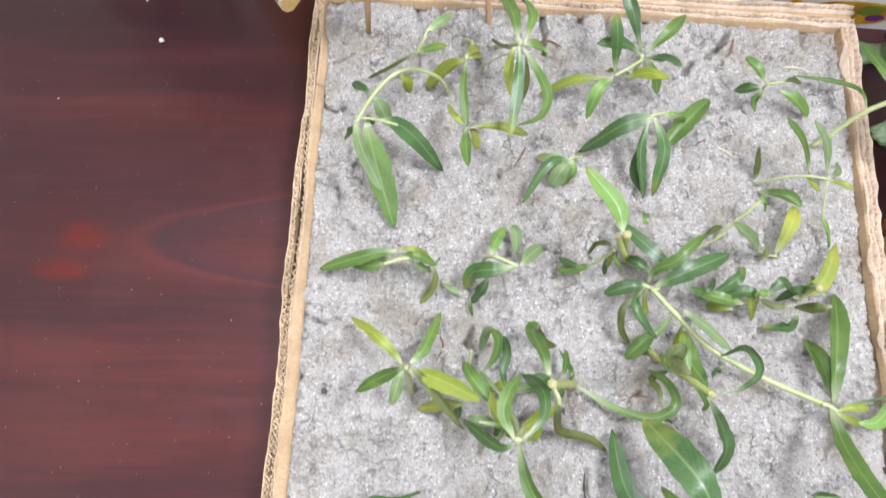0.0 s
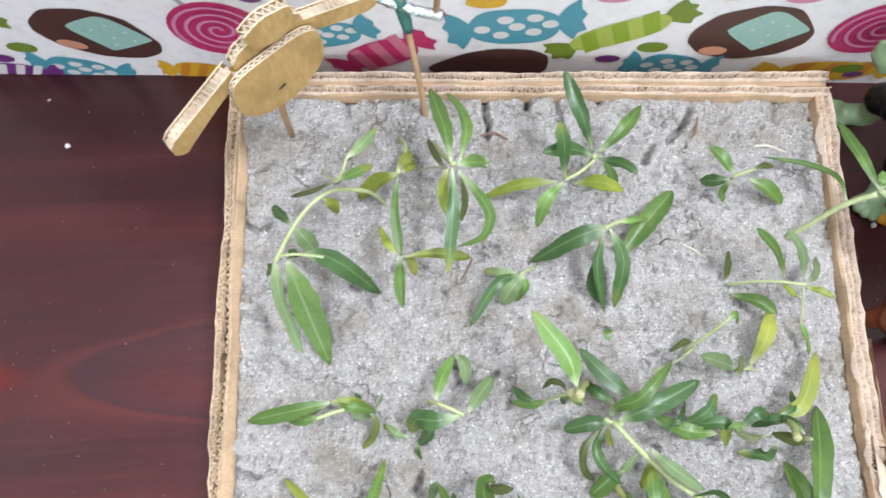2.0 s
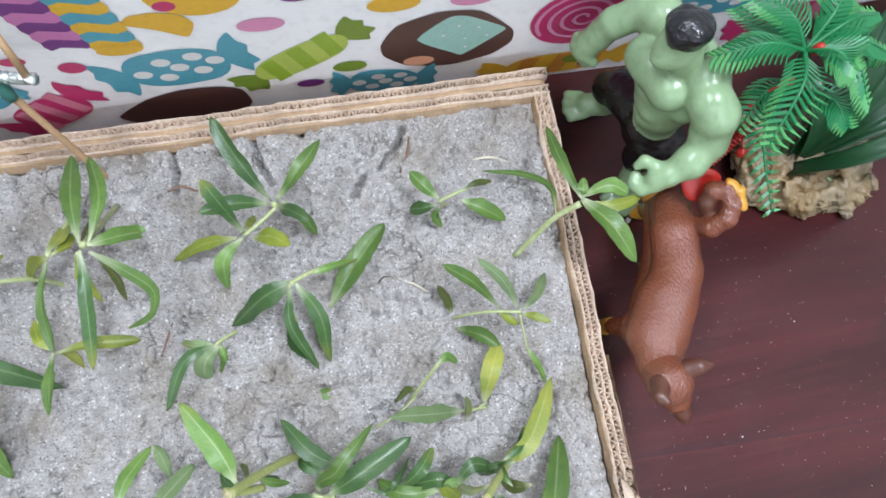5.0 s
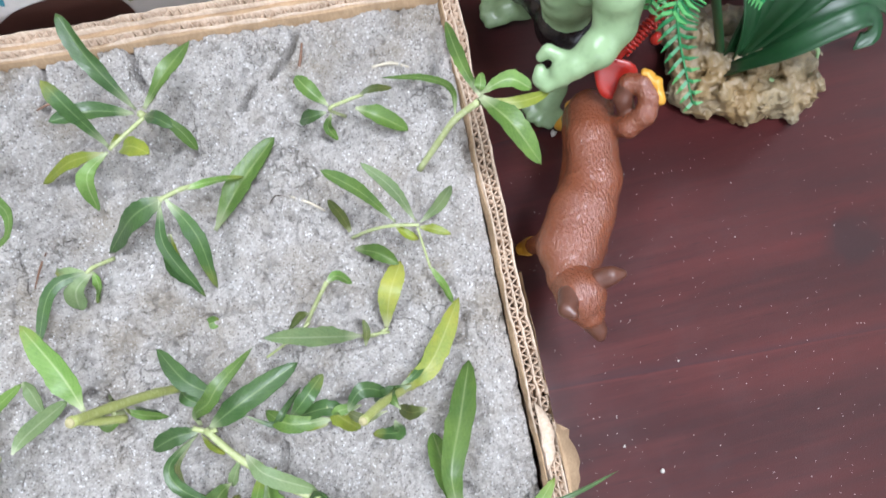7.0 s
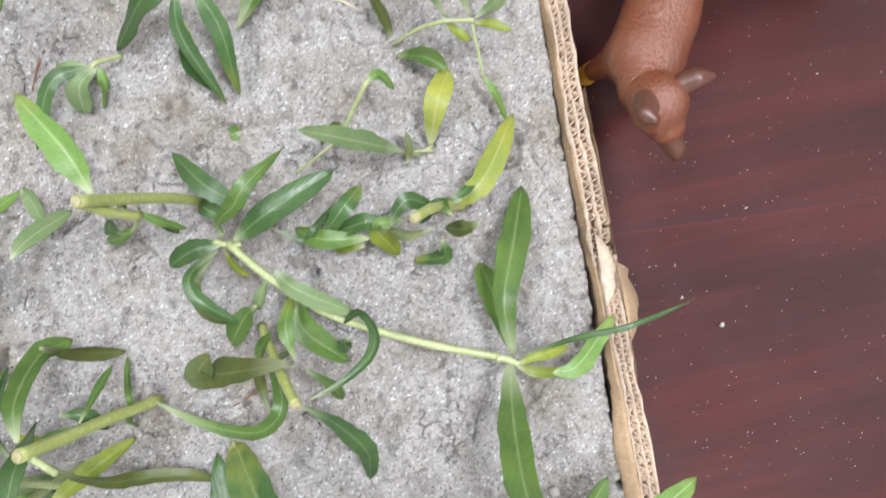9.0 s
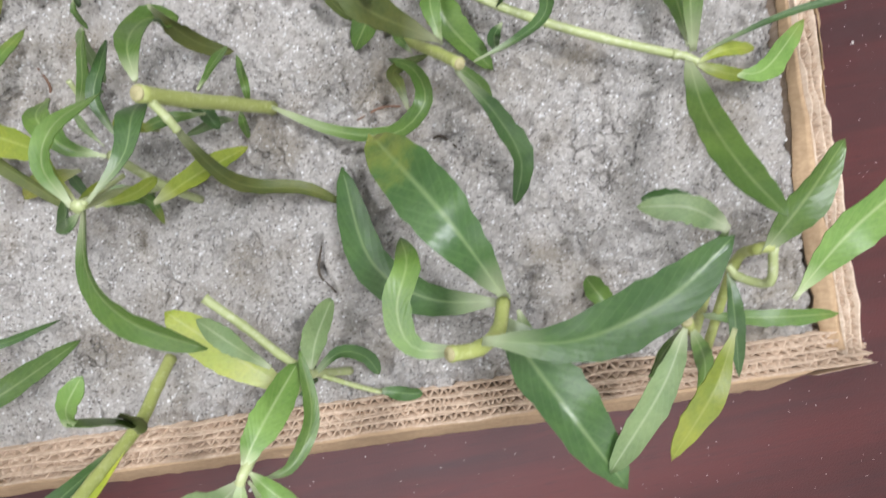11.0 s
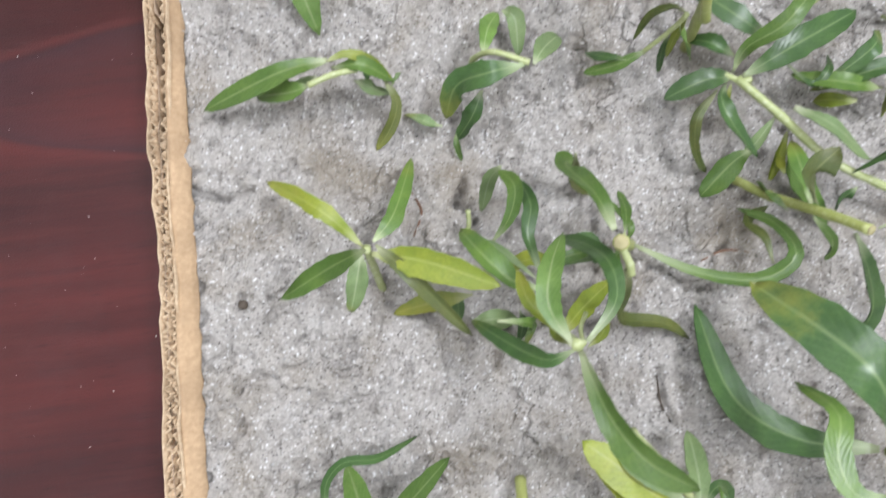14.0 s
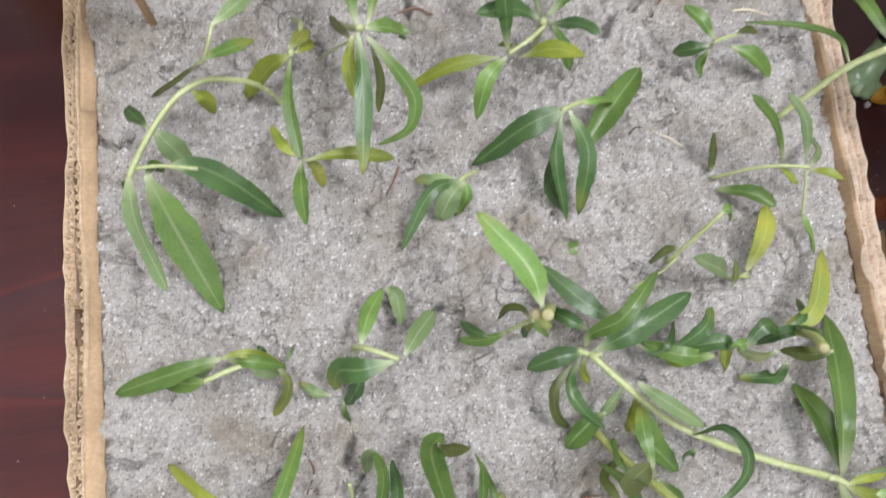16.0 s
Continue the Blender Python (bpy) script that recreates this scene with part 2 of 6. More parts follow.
    ob = link(name, bm, mat, smooth=False)
    return tagged(ob, label, "room", kind="structure")


TABLE_H = 0.75
plain("floor", -2.6, 2.6, -2.6, 1.2, -TABLE_H - 0.05, -TABLE_H, FLOOR, "plain beige tiled floor of the room")
plain("ceiling", -2.6, 2.6, -2.6, 1.2, 1.95, 2.0, PLASTER, "plain white painted ceiling of the room")
plain("wall_north", -2.6, 2.6, 1.2, 1.25, -TABLE_H, 1.95, PLASTER, "plain white painted wall behind the table")
plain("wall_south", -2.6, 2.6, -2.65, -2.6, -TABLE_H, 1.95, PLASTER, "plain white painted wall of the room")
plain("wall_west", -2.65, -2.6, -2.6, 1.2, -TABLE_H, 1.95, PLASTER, "plain white painted wall of the room")
plain("wall_east", 2.6, 2.65, -2.6, 1.2, -TABLE_H, 1.95, PLASTER, "plain white painted wall of the room")

table = tagged(empty("table", 0.1, 0.0, -TABLE_H), "dark red-brown wood-grain laminate table, lightly dusty", "table")
bm = bmesh.new()
box(bm, -0.75, 0.75, -0.42, 0.42, TABLE_H - 0.025, TABLE_H)
bmesh.ops.bevel(bm, geom=bm.edges[:], offset=0.003, segments=2, affect="EDGES")
part("tabletop", bm, TABLE, table, "red-brown wood-print laminate top")
for sx in (-1, 1):
    for sy in (-1, 1):
        bm = bmesh.new()
        box(bm, sx * 0.68 - 0.025, sx * 0.68 + 0.025, sy * 0.36 - 0.025, sy * 0.36 + 0.025, 0, TABLE_H - 0.025)
        part("leg", bm, TABLE, table, smooth=False)

# ---- the box of sand ----
SAND_Z = 0.039
CORNERS = {"tl": (-0.070, 0.281), "tr": (0.283, 0.264), "br": (0.266, -0.093), "bl": (-0.079, -0.072)}


def sand_at(u, v):
    """A place in the box: u from its west to its east side, v from front to back."""
    a = Vector(CORNERS["bl"]).lerp(Vector(CORNERS["br"]), u)
    return a.lerp(Vector(CORNERS["tl"]).lerp(Vector(CORNERS["tr"]), u), v)

SHEET_Y, SHEET_SLOPE = 0.311, -0.059


def smoothstep(a, b, v):
    u = np.clip((v - a) / (b - a), 0, 1)
    return u * u * (3 - 2 * u)


def value_noise(x, y, scale, seed):
    """Smooth random height on a plane, in -1 to 1."""
    rng = np.random.RandomState(seed)
    grid = rng.rand(97, 97) * 2 - 1
    u, v = x * scale, y * scale
    i, j = np.floor(u).astype(int), np.floor(v).astype(int)
    fu, fv = u - i, v - j
    fu, fv = fu * fu * (3 - 2 * fu), fv * fv * (3 - 2 * fv)
    g = lambda a, b: grid[a % 97, b % 97]
    return (g(i, j) * (1 - fu) + g(i + 1, j) * fu) * (1 - fv) + (g(i, j + 1) * (1 - fu) + g(i + 1, j + 1) * fu) * fv


CRACKS = [  # dry cracks in the crust, in millimetres
    [(80, 281), (79, 264), (81, 257), (79, 249)],
    [(105, 279), (106, 270), (104, 266)],
    [(123, 278), (125, 257), (130, 244)],
    [(152, 276), (150, 268)],
    [(207, 262), (202, 253), (190, 241)],
    [(180, 238), (173, 228)],
    [(-5, 278), (-4, 266)],
    [(-60, 232), (-48, 239)],
    [(-42, 221), (-10, 226)],
    [(-70, 205), (-58, 198), (-50, 203)],
    [(30, 57), (26, 49), (32, 41), (28, 35)],
    [(94, -24), (93, -34), (96, -44)],
    [(-72, 66), (-60, 60), (-50, 63)],
    [(60, 100), (75, 108), (84, 104)],
    [(150, 70), (160, 62), (158, 52)],
    [(205, 110), (215, 103)],
    [(-66, 150), (-55, 146), (-52, 139)],
    [(230, 30), (240, 22)],
]


def sand_height(x, y):
    """Height of the sand's skin over its mean level, in metres, at places in metres."""
    h = 0.0017 * value_noise(x + 3, y + 3, 28, 3) + 0.0014 * value_noise(x + 3, y + 3, 70, 4)
    h += 0.0011 * value_noise(x + 3, y + 3, 170, 5) + 0.0010 * value_noise(x + 3, y + 3, 360, 6) + 0.0008 * value_noise(x + 3, y + 3, 640, 41)
    # a crust broken into crumbs, with crevices between them
    ridge = 1 - np.abs(value_noise(x + 5, y + 5, 120, 7))
    h -= 0.0028 * smoothstep(0.90, 1.0, ridge) * smoothstep(-0.05, 0.35, value_noise(x + 2, y + 6, 34, 44))
    ridge = 1 - np.abs(value_noise(x + 1, y + 7, 240, 31))
    h -= 0.0019 * smoothstep(0.86, 1.0, ridge) * smoothstep(-0.05, 0.35, value_noise(x + 4, y + 1, 45, 45))
    h += 0.0008 * smoothstep(0.1, 0.3, value_noise(x + 8, y + 2, 420, 32))
    h -= 0.0030 * smoothstep(0.45, 0.70, value_noise(x + 6, y + 4, 210, 33))
    rng = np.random.RandomState(11)
    for _ in range(260):
        px, py, r, d = rng.uniform(-0.075, 0.28), rng.uniform(-0.09, 0.275), rng.uniform(0.0011, 0.0034), rng.uniform(0.0010, 0.0026)
        a, b, sq = rng.uniform(0, 3.14), rng.uniform(0.35, 1.0), 0
        u, v = (x - px) * math.cos(a) + (y - py) * math.sin(a), -(x - px) * math.sin(a) + (y - py) * math.cos(a)
        h -= d * np.exp(-(u * u + (v / b) ** 2) / (r * r))
    wob = 0.0016 * value_noise(x + 9, y + 9, 150, 8)
    for n, line in enumerate(CRACKS):
        for (x0, y0), (x1, y1) in zip(line, line[1:]):
            a, b = np.array((x0, y0)) / 1000, np.array((x1, y1)) / 1000
            t = np.clip(((x - a[0]) * (b[0] - a[0]) + (y - a[1]) * (b[1] - a[1])) / ((b - a) @ (b - a)), 0, 1)
            dist = np.abs(np.hypot(x - a[0] - t * (b - a)[0], y - a[1] - t * (b - a)[1]) - np.abs(wob) * 0.6)
            h -= (0.0085 if n < 6 else 0.0050) * np.exp(-(dist / (0.0013 if n < 6 else 0.0010)) ** 2)
    return h


SAND_GRID, SAND_N = [], 480


def build_sand():
    nu, nv = SAND_N, SAND_N
    u, v = np.meshgrid(np.linspace(0, 1, nu + 1), np.linspace(0, 1, nv + 1), indexing="ij")
    c = {k: np.array(p) for k, p in CORNERS.items()}
    p = ((1 - u)[..., None] * (1 - v)[..., None] * c["bl"] + u[..., None] * (1 - v)[..., None] * c["br"]
         + (1 - u)[..., None] * v[..., None] * c["tl"] + u[..., None] * v[..., None] * c["tr"])
    x, y = p[..., 0], p[..., 1]
    h = sand_height(x, y)
    rim = np.minimum.reduce([u * 0.35, (1 - u) * 0.35, v * 0.36, (1 - v) * 0.36])
    h -= 0.002 * (1 - smoothstep(0.0, 0.010, np.minimum((1 - u) * 0.35, 9))) * (0.4 + 0.6 * (1 - v))
    h -= 0.0010 * (1 - smoothstep(0.0, 0.006, rim + 0.003 * value_noise(x + 2, y + 2, 60, 12)))
    z = SAND_Z + h
    SAND_GRID.append(z)
    verts = np.stack([x, y, z], -1).reshape(-1, 3)
    idx = np.arange((nu + 1) * (nv + 1)).reshape(nu + 1, nv + 1)
    faces = np.stack([idx[:-1, :-1], idx[1:, :-1], idx[1:, 1:], idx[:-1, 1:]], -1).reshape(-1, 4).tolist()
    ring = list(idx[:, 0]) + list(idx[-1, 1:]) + list(idx[-2::-1, -1]) + list(idx[0, -2:0:-1])
    base = len(verts)
    low = verts[ring].copy()
    low[:, 2] = 0.0008
    verts = np.concatenate([verts, low])
    n = len(ring)
    faces += [[int(ring[i]), base + i, base + (i + 1) % n, int(ring[(i + 1) % n])] for i in range(n)]
    me = bpy.data.meshes.new("sand_bed")
    me.from_pydata(verts.tolist(), [], faces)
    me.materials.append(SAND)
    me.polygons.foreach_set("use_smooth", [True] * len(me.polygons))
    ob = new("sand_bed", me)
    return tagged(ob, "pale grey cracked cement sand filling the cardboard tray", "sand", kind="stuff")


build_sand()


def ribbon(bm, line, half, z0, z1, rough_top=0.0, seed=0):
    """An upright sheet of the given half thickness along a line in plan, with an uneven top edge."""
    rng = random.Random(seed)
    cols = []
    for i, (x, y) in enumerate(line):
        xa, ya = line[max(i - 1, 0)]
        xb, yb = line[min(i + 1, len(line) - 1)]
        d = Vector((yb - ya, xa - xb))
        d = d.normalized() * half if d.length > 0 else Vector((half, 0))
        top = z1 + rng.uniform(-1, 1) * rough_top + 1.2 * rough_top * noise.noise((x * 40, y * 40, seed))
        cols.append([bm.verts.new((x - d.x, y - d.y, z0)), bm.verts.new((x + d.x, y + d.y, z0)), bm.verts.new((x + d.x, y + d.y, top)), bm.verts.new((x - d.x, y - d.y, top))])
    for a, b in zip(cols, cols[1:]):
        for k in range(4):
            bm.faces.new((a[k], a[(k + 1) % 4], b[(k + 1) % 4], b[k]))
    bm.faces.new(cols[0][::-1])
    bm.faces.new(cols[-1])


def wobbly(a, b, n, amount, seed, offset=0.0):
    """A slightly wandering line in plan from a to b, shifted sideways by offset."""
    a, b = Vector(a), Vector(b)
    side = Vector((b.y - a.y, a.x - b.x)).normalized()
    return [tuple(a.lerp(b, i / n) + side * (offset + amount * noise.noise((i / n * 7, seed * 3.7, 0.5)) + 0.4 * amount * noise.noise((i / n * 31, seed, 2)))) for i in range(n + 1)]


def corrugated(parent, a, b, thick, pitch, z1, seed, z0=0.0, wander=0.0012, crush=0.0, liner=None, deep=False, sheets=(0, 1), hollow=0.016):
    """One corrugated board on edge: two liners and the wave between them."""
    a, b = Vector(a), Vector(b)
    length = (b - a).length
    n = int(length / 0.006)
    for k in sheets:
        off = (k - 0.5) * thick
        bm = bmesh.new()
        ribbon(bm, wobbly(a, b, n, wander, seed, off), 0.00028 + 0.0001 * k, z0, z1, 0.0012, seed + k)
        part("liner", bm, liner or CARD_EDGE, parent)
    per = 8
    waves = int(length / pitch)
    side = Vector((b.y - a.y, a.x - b.x)).normalized()
    line = []
    rng = random.Random(seed)
    for i in range(waves * per + 1):
        t = i / (waves * per)
        w = wander * noise.noise((t * 7, seed * 3.7, 0.5)) + 0.4 * wander * noise.noise((t * 31, seed, 2))
        s = math.sin(2 * math.pi * i / per + 2.0 * noise.noise((t * length * 110, seed, 4)) * (2.6 if thick > 0.006 else 1.9 if deep else 1.25 if pitch > 0.004 else 0.7))
        s = max(-1, min(1, (1.5 if thick > 0.006 else 1.12) * s)) * (1 - crush * (0.5 + 0.5 * noise.noise((t * 22, seed, 9))))
        line.append(tuple(a.lerp(b, t) + side * (w + s * (thick / 2 - 0.0005))))
    bm = bmesh.new()
    ribbon(bm, line, 0.00034, z0, z1 - (0.0010 if deep else 0.0003), 0.0013, seed + 5)
    ribbon(bm, wobbly(a, b, n, wander, seed, 0.0), thick / 2 - 0.0005, z0, z1 - (hollow if deep else 0.0055), 0.0016, seed + 7)
    part("flute", bm, liner or CARD_FLUTE, parent)


def flap(parent, a, b, top, bottom, z_top, z_bottom, seed, ragged=0.0, mat=None, label="", taper=False, narrow=None):
    """A slanting strip of cardboard facing: shifted sideways by top at its upper edge and by bottom at its lower one."""
    a, b = Vector(a), Vector(b)
    side = Vector((b.y - a.y, a.x - b.x)).normalized()
    n = max(8, int((b - a).length / 0.004))
    wide_start, narrow = bottom, bottom if narrow is None else narrow
    bm = bmesh.new()
    rows = []
    for i in range(n + 1):
        t = i / n
        q = a.lerp(b, t)
        bottom = wide_start + (narrow - wide_start) * smoothstep(0.35, 0.75, t)
        w = 0.0012 * noise.noise((t * 8, seed, 1))
        rag = ragged * (noise.noise((t * 60, seed, 6)) + 0.7 * noise.noise((t * 170, seed, 7)))
        col = []
        for k in range(4):
            f = k / 3
            wide = math.sin(math.pi * min(1, 1.25 * t)) ** 0.7 if taper and t < 0.8 else (max(0.0, (1 - t) / 0.2) ** 0.7 * 0.0 if taper else 1.0)
            p = q + side * (top + (bottom - top) * f * wide + w + (rag if k == 3 else 0))
            z = z_top + (z_bottom - z_top) * f + 0.0006 * noise.noise((t * 25, f * 3, seed))
            col.append((p.x, p.y, z))
        rows.append([bm.verts.new(c) for c in col] + [bm.verts.new((c[0], c[1], c[2] - 0.0007)) for c in col[::-1]])
    for r0, r1 in zip(rows, rows[1:]):
        for k in range(8):
            bm.faces.new((r0[k], r1[k], r1[(k + 1) % 8], r0[(k + 1) % 8]))
    bm.faces.new(rows[0])
    bm.faces.new(rows[-1][::-1])
    bmesh.ops.recalc_face_normals(bm, faces=bm.faces[:])
    return part("facing", bm, mat or CARD, parent, label)


tray = tagged(empty("cardboard_tray", 0, 0, 0), "shallow home-made tray of torn brown corrugated cardboard full of sand", "tray")
RIM = 0.044
# back side: two boards with a gap between them
corrugated(tray, (-0.074, 0.2855), (0.2925, 0.2675), 0.0042, 0.0046, RIM, 1, crush=0.15)
corrugated(tray, (-0.074, 0.2935), (0.2935, 0.2760), 0.0044, 0.0046, RIM + 0.0008, 2, crush=0.15)
flap(tray, (-0.074, 0.2895), (0.291, 0.2718), 0.0018, -0.0018, RIM - 0.001, RIM - 0.002, 3)
flap(tray, (-0.070, 0.2835), (0.289, 0.2655), 0.0002, 0.0030, RIM - 0.0005, 0.0355, 4, 0.0010)
# front side: two double boards and an outer facing that leans out
corrugated(tray, (-0.082, -0.0735), (0.275, -0.0955), 0.0032, 0.0043, RIM - 0.002, 5, crush=0.1, liner=CARD_FLUTE, deep=True)
corrugated(tray, (-0.083, -0.0766), (0.279, -0.0986), 0.0032, 0.0045, RIM - 0.0024, 6, crush=0.15, liner=CARD_FLUTE, deep=True)
corrugated(tray, (-0.082, -0.0798), (0.281, -0.1018), 0.0032, 0.0042, RIM - 0.003, 7, crush=0.2, liner=CARD_FLUTE, deep=True)
corrugated(tray, (-0.080, -0.0829), (0.283, -0.1049), 0.0032, 0.0044, RIM - 0.0035, 8, crush=0.2, liner=CARD_FLUTE, deep=True)
flap(tray, (-0.058, -0.0862), (0.262, -0.1066), -0.0006, 0.0150, RIM - 0.004, 0.0015, 9, 0.0008)
flap(tray, (-0.0800, -0.0848), (-0.054, -0.0866), -0.0004, 0.0150, RIM - 0.004, 0.0120, 10, 0.0050, CARD_EDGE, "torn pale paper edge")
flap(tray, (0.262, -0.1070), (0.2855, -0.1068), 0.0010, 0.0042, RIM - 0.004, 0.020, 11, 0.0045, CARD_EDGE, "torn pale paper edge")
# west side: a crushed double board and a wide inner facing that leans on the sand
corrugated(tray, (-0.0880, -0.073), (-0.0712, 0.285), 0.0030, 0.0040, RIM + 0.001, 12, wander=0.0024, crush=0.30, liner=CARD_TORN, deep=True, sheets=(0,), hollow=0.0050)
corrugated(tray, (-0.0854, -0.073), (-0.0686, 0.285), 0.0030, 0.0043, RIM + 0.0009, 14, wander=0.0024, crush=0.40, liner=CARD_TORN, deep=True, sheets=(1,), hollow=0.0045)
flap(tray, (-0.0838, -0.073), (-0.0702, 0.215), 0.0000, 0.0070, RIM + 0.0008, 0.0402, 13, 0.0012, narrow=0.0052)
flap(tray, (-0.0702, 0.215), (-0.0670, 0.283), 0.0000, 0.0052, RIM + 0.0006, 0.0402, 23, 0.0012, narrow=0.0008)
for y0, y1, out, seed in ((-0.070, -0.010, 0.0026, 24), (0.004, 0.060, 0.0032, 25), (0.066, 0.128, 0.0030, 21), (0.132, 0.188, 0.0040, 26), (0.190, 0.262, 0.0034, 27)):
    flap(tray, (-0.0868 + 0.0469 * (y0 + 0.073), y0), (-0.0868 + 0.0469 * (y1 + 0.073), y1), 0.0000, -out, RIM + 0.0006, 0.034, seed, 0.0016, CARD_EDGE, "torn pale paper edge", True)
# east side: one board of wide flutes, flared facing towards the front
corrugated(tray, (0.2777, 0.040), (0.2859, 0.268), 0.0040, 0.0047, RIM + 0.0005, 15, wander=0.0018, crush=0.15, deep=True, sheets=(0,), hollow=0.011)
corrugated(tray, (0.2817, 0.040), (0.2899, 0.268), 0.0040, 0.0044, RIM + 0.0002, 30, wander=0.0018, crush=0.25, deep=True, hollow=0.011)
corrugated(tray, (0.2738, -0.102), (0.2790, 0.043), 0.0032, 0.0044, RIM + 0.0002, 28, wander=0.0014, crush=0.20, deep=True, sheets=(0,))
corrugated(tray, (0.2770, -0.102), (0.2822, 0.043), 0.0032, 0.0041, RIM, 31, wander=0.0014, crush=0.30, deep=True)
flap(tray, (0.2750, 0.040), (0.2836, 0.266), 0.0003, -0.0012, RIM - 0.0004, 0.0350, 16, 0.0006)
flap(tray, (0.2724, -0.100), (0.2756, 0.046), 0.0002, -0.0062, RIM - 0.0004, 0.0385, 29, 0.0012, narrow=-0.0016)
flap(tray, (0.2789, -0.100), (0.2838, 0.024), 0.0000, 0.0055, RIM - 0.001, 0.012, 17, 0.0010)
flap(tray, (0.2834, 0.020), (0.2872, 0.115), 0.0000, 0.0045, RIM + 0.002, 0.012, 20, 0.0014, None, "", True)
flap(tray, (0.2822, 0.000), (0.2846, 0.056), 0.0000, 0.0105, RIM + 0.002, 0.030, 18, 0.0034, CARD, "torn pale paper edge", True)
flap(tray, (0.2792, 0.022), (0.2812, 0.062), -0.0035, 0.0030, RIM + 0.0022, RIM + 0.0010, 22, 0.0022, CARD_EDGE, "folded-over torn paper", True)
bm = bmesh.new()
pts = [Vector((*CORNERS[k], 0)) for k in ("bl", "br", "tr", "tl")]
vs = [bm.verts.new((p.x, p.y, z)) for z in (0.0002, 0.0008) for p in pts]
for f in ((3, 2, 1, 0), (4, 5, 6, 7), (0, 1, 5, 4), (1, 2, 6, 5), (2, 3, 7, 6), (3, 0, 4, 7)):
    bm.faces.new([vs[i] for i in f])
part("tray_bottom", bm, CARD, tray, smooth=False)

# ---- the printed sheet behind the table ----
INK = {}


def ink(name, r, g, b):
    INK[name] = mottled("print_" + name, (0.93 * r, 0.93 * g, 0.93 * b), (r, g, b), 40, 0.35)


for name, rgb in {
    "teal": (0.085, 0.335, 0.42), "green": (0.27, 0.40, 0.03), "lime": (0.42, 0.52, 0.09), "moss": (0.18, 0.27, 0.03),
    "brown": (0.080, 0.036, 0.028), "mint": (0.33, 0.56, 0.48), "magenta": (0.52, 0.035, 0.14), "rose": (0.62, 0.20, 0.28),
    "pink": (0.66, 0.26, 0.42), "purple": (0.17, 0.035, 0.20), "yellow": (0.72, 0.42, 0.03), "orange": (0.60, 0.24, 0.03),
    "tan": (0.62, 0.30, 0.18), "white": (0.74, 0.73, 0.70), "lilac": (0.55, 0.18, 0.40), "grey": (0.42, 0.40, 0.42),
}.items():
    ink(name, *rgb)

printed_sheet = tagged(empty("printed_sheet", 0, SHEET_Y, 0, math.degrees(math.atan(SHEET_SLOPE))),
                       "white vinyl sheet printed with bright sweets, hung behind the table", "wall covering")
bm = bmesh.new()
cols = []
for i in range(66):
    x = -0.62 + i * 0.02
    w = 0.0004 * math.sin(i * 0.7) + 0.0003 * math.sin(i * 1.9)
    cols.append([(x, 0.0 + w * 0.0, 0.0), (x, 0.0, 0.19), (x, w * 2 + 0.004, 0.34)])
vs = [[bm.verts.new(p) for p in c] for c in cols]
bk = [[bm.verts.new((p[0], p[1] + 0.001, p[2])) for p in c] for c in cols]
for i in range(65):
    for k in range(2):
        bm.faces.new((vs[i][k], vs[i + 1][k], vs[i + 1][k + 1], vs[i][k + 1]))
        bm.faces.new((bk[i][k], bk[i][k + 1], bk[i + 1][k + 1], bk[i + 1][k]))
    bm.faces.new((vs[i][2], vs[i + 1][2], bk[i + 1][2], bk[i][2]))
part("vinyl", bm, SHEET, printed_sheet)
LAYER = [0]


def shape(name, colour, points, mid=None):
    """A flat printed shape on the sheet; points in millimetres along and up."""
    LAYER[0] += 1
    d = -0.00035 - 0.000008 * (LAYER[0] % 60)
    bm = bmesh.new()
    outline = [bm.verts.new((x / 1000, d, max(z, 0.3) / 1000)) for x, z in points]
    if mid:
        m = bm.verts.new((mid[0] / 1000, d, max(mid[1], 0.3) / 1000))
        for a, b in zip(outline, outline[1:] + outline[:1]):
            if (a.co - b.co).length > 1e-6:
                bm.faces.new((m, a, b))
    else:
        bm.faces.new(outline)
    for f in bm.faces:
        if f.normal.y > 0 or f.calc_area() < 0:
            f.normal_flip()
    bmesh.ops.recalc_face_normals(bm, faces=bm.faces[:])
    return part(name, bm, INK[colour], printed_sheet, smooth=False)


def turned(points, x, z, deg):
    c, s = math.cos(radians(deg)), math.sin(radians(deg))
    return [(x + c * u - s * v, z + s * u + c * v) for u, v in points]


def rounded(points, steps=4):
    """The same outline with softly rounded corners."""
    out, n = [], len(points)
    for i in range(n):
        p0, p1, p2, p3 = (points[(i + k) % n] for k in (-1, 0, 1, 2))
        for j in range(steps):
            t = j / steps
            out.append(tuple(p1[k] + 0.5 * t * (0.6 * (p2[k] - p0[k])) * (1 - t) ** 2 + (p2[k] - p1[k]) * (3 * t * t - 2 * t ** 3) - 0.5 * t * t * (1 - t) * 0.6 * (p3[k] - p1[k]) for k in (0, 1)))
    return out


def oval(colour, x, z, rx, rz, deg=0.0, name="dot"):
    pts = [(rx * math.cos(k * math.pi / 14), rz * math.sin(k * math.pi / 14)) for k in range(28)]
    return shape(name, colour, turned(pts, x, z, deg), (x, z))


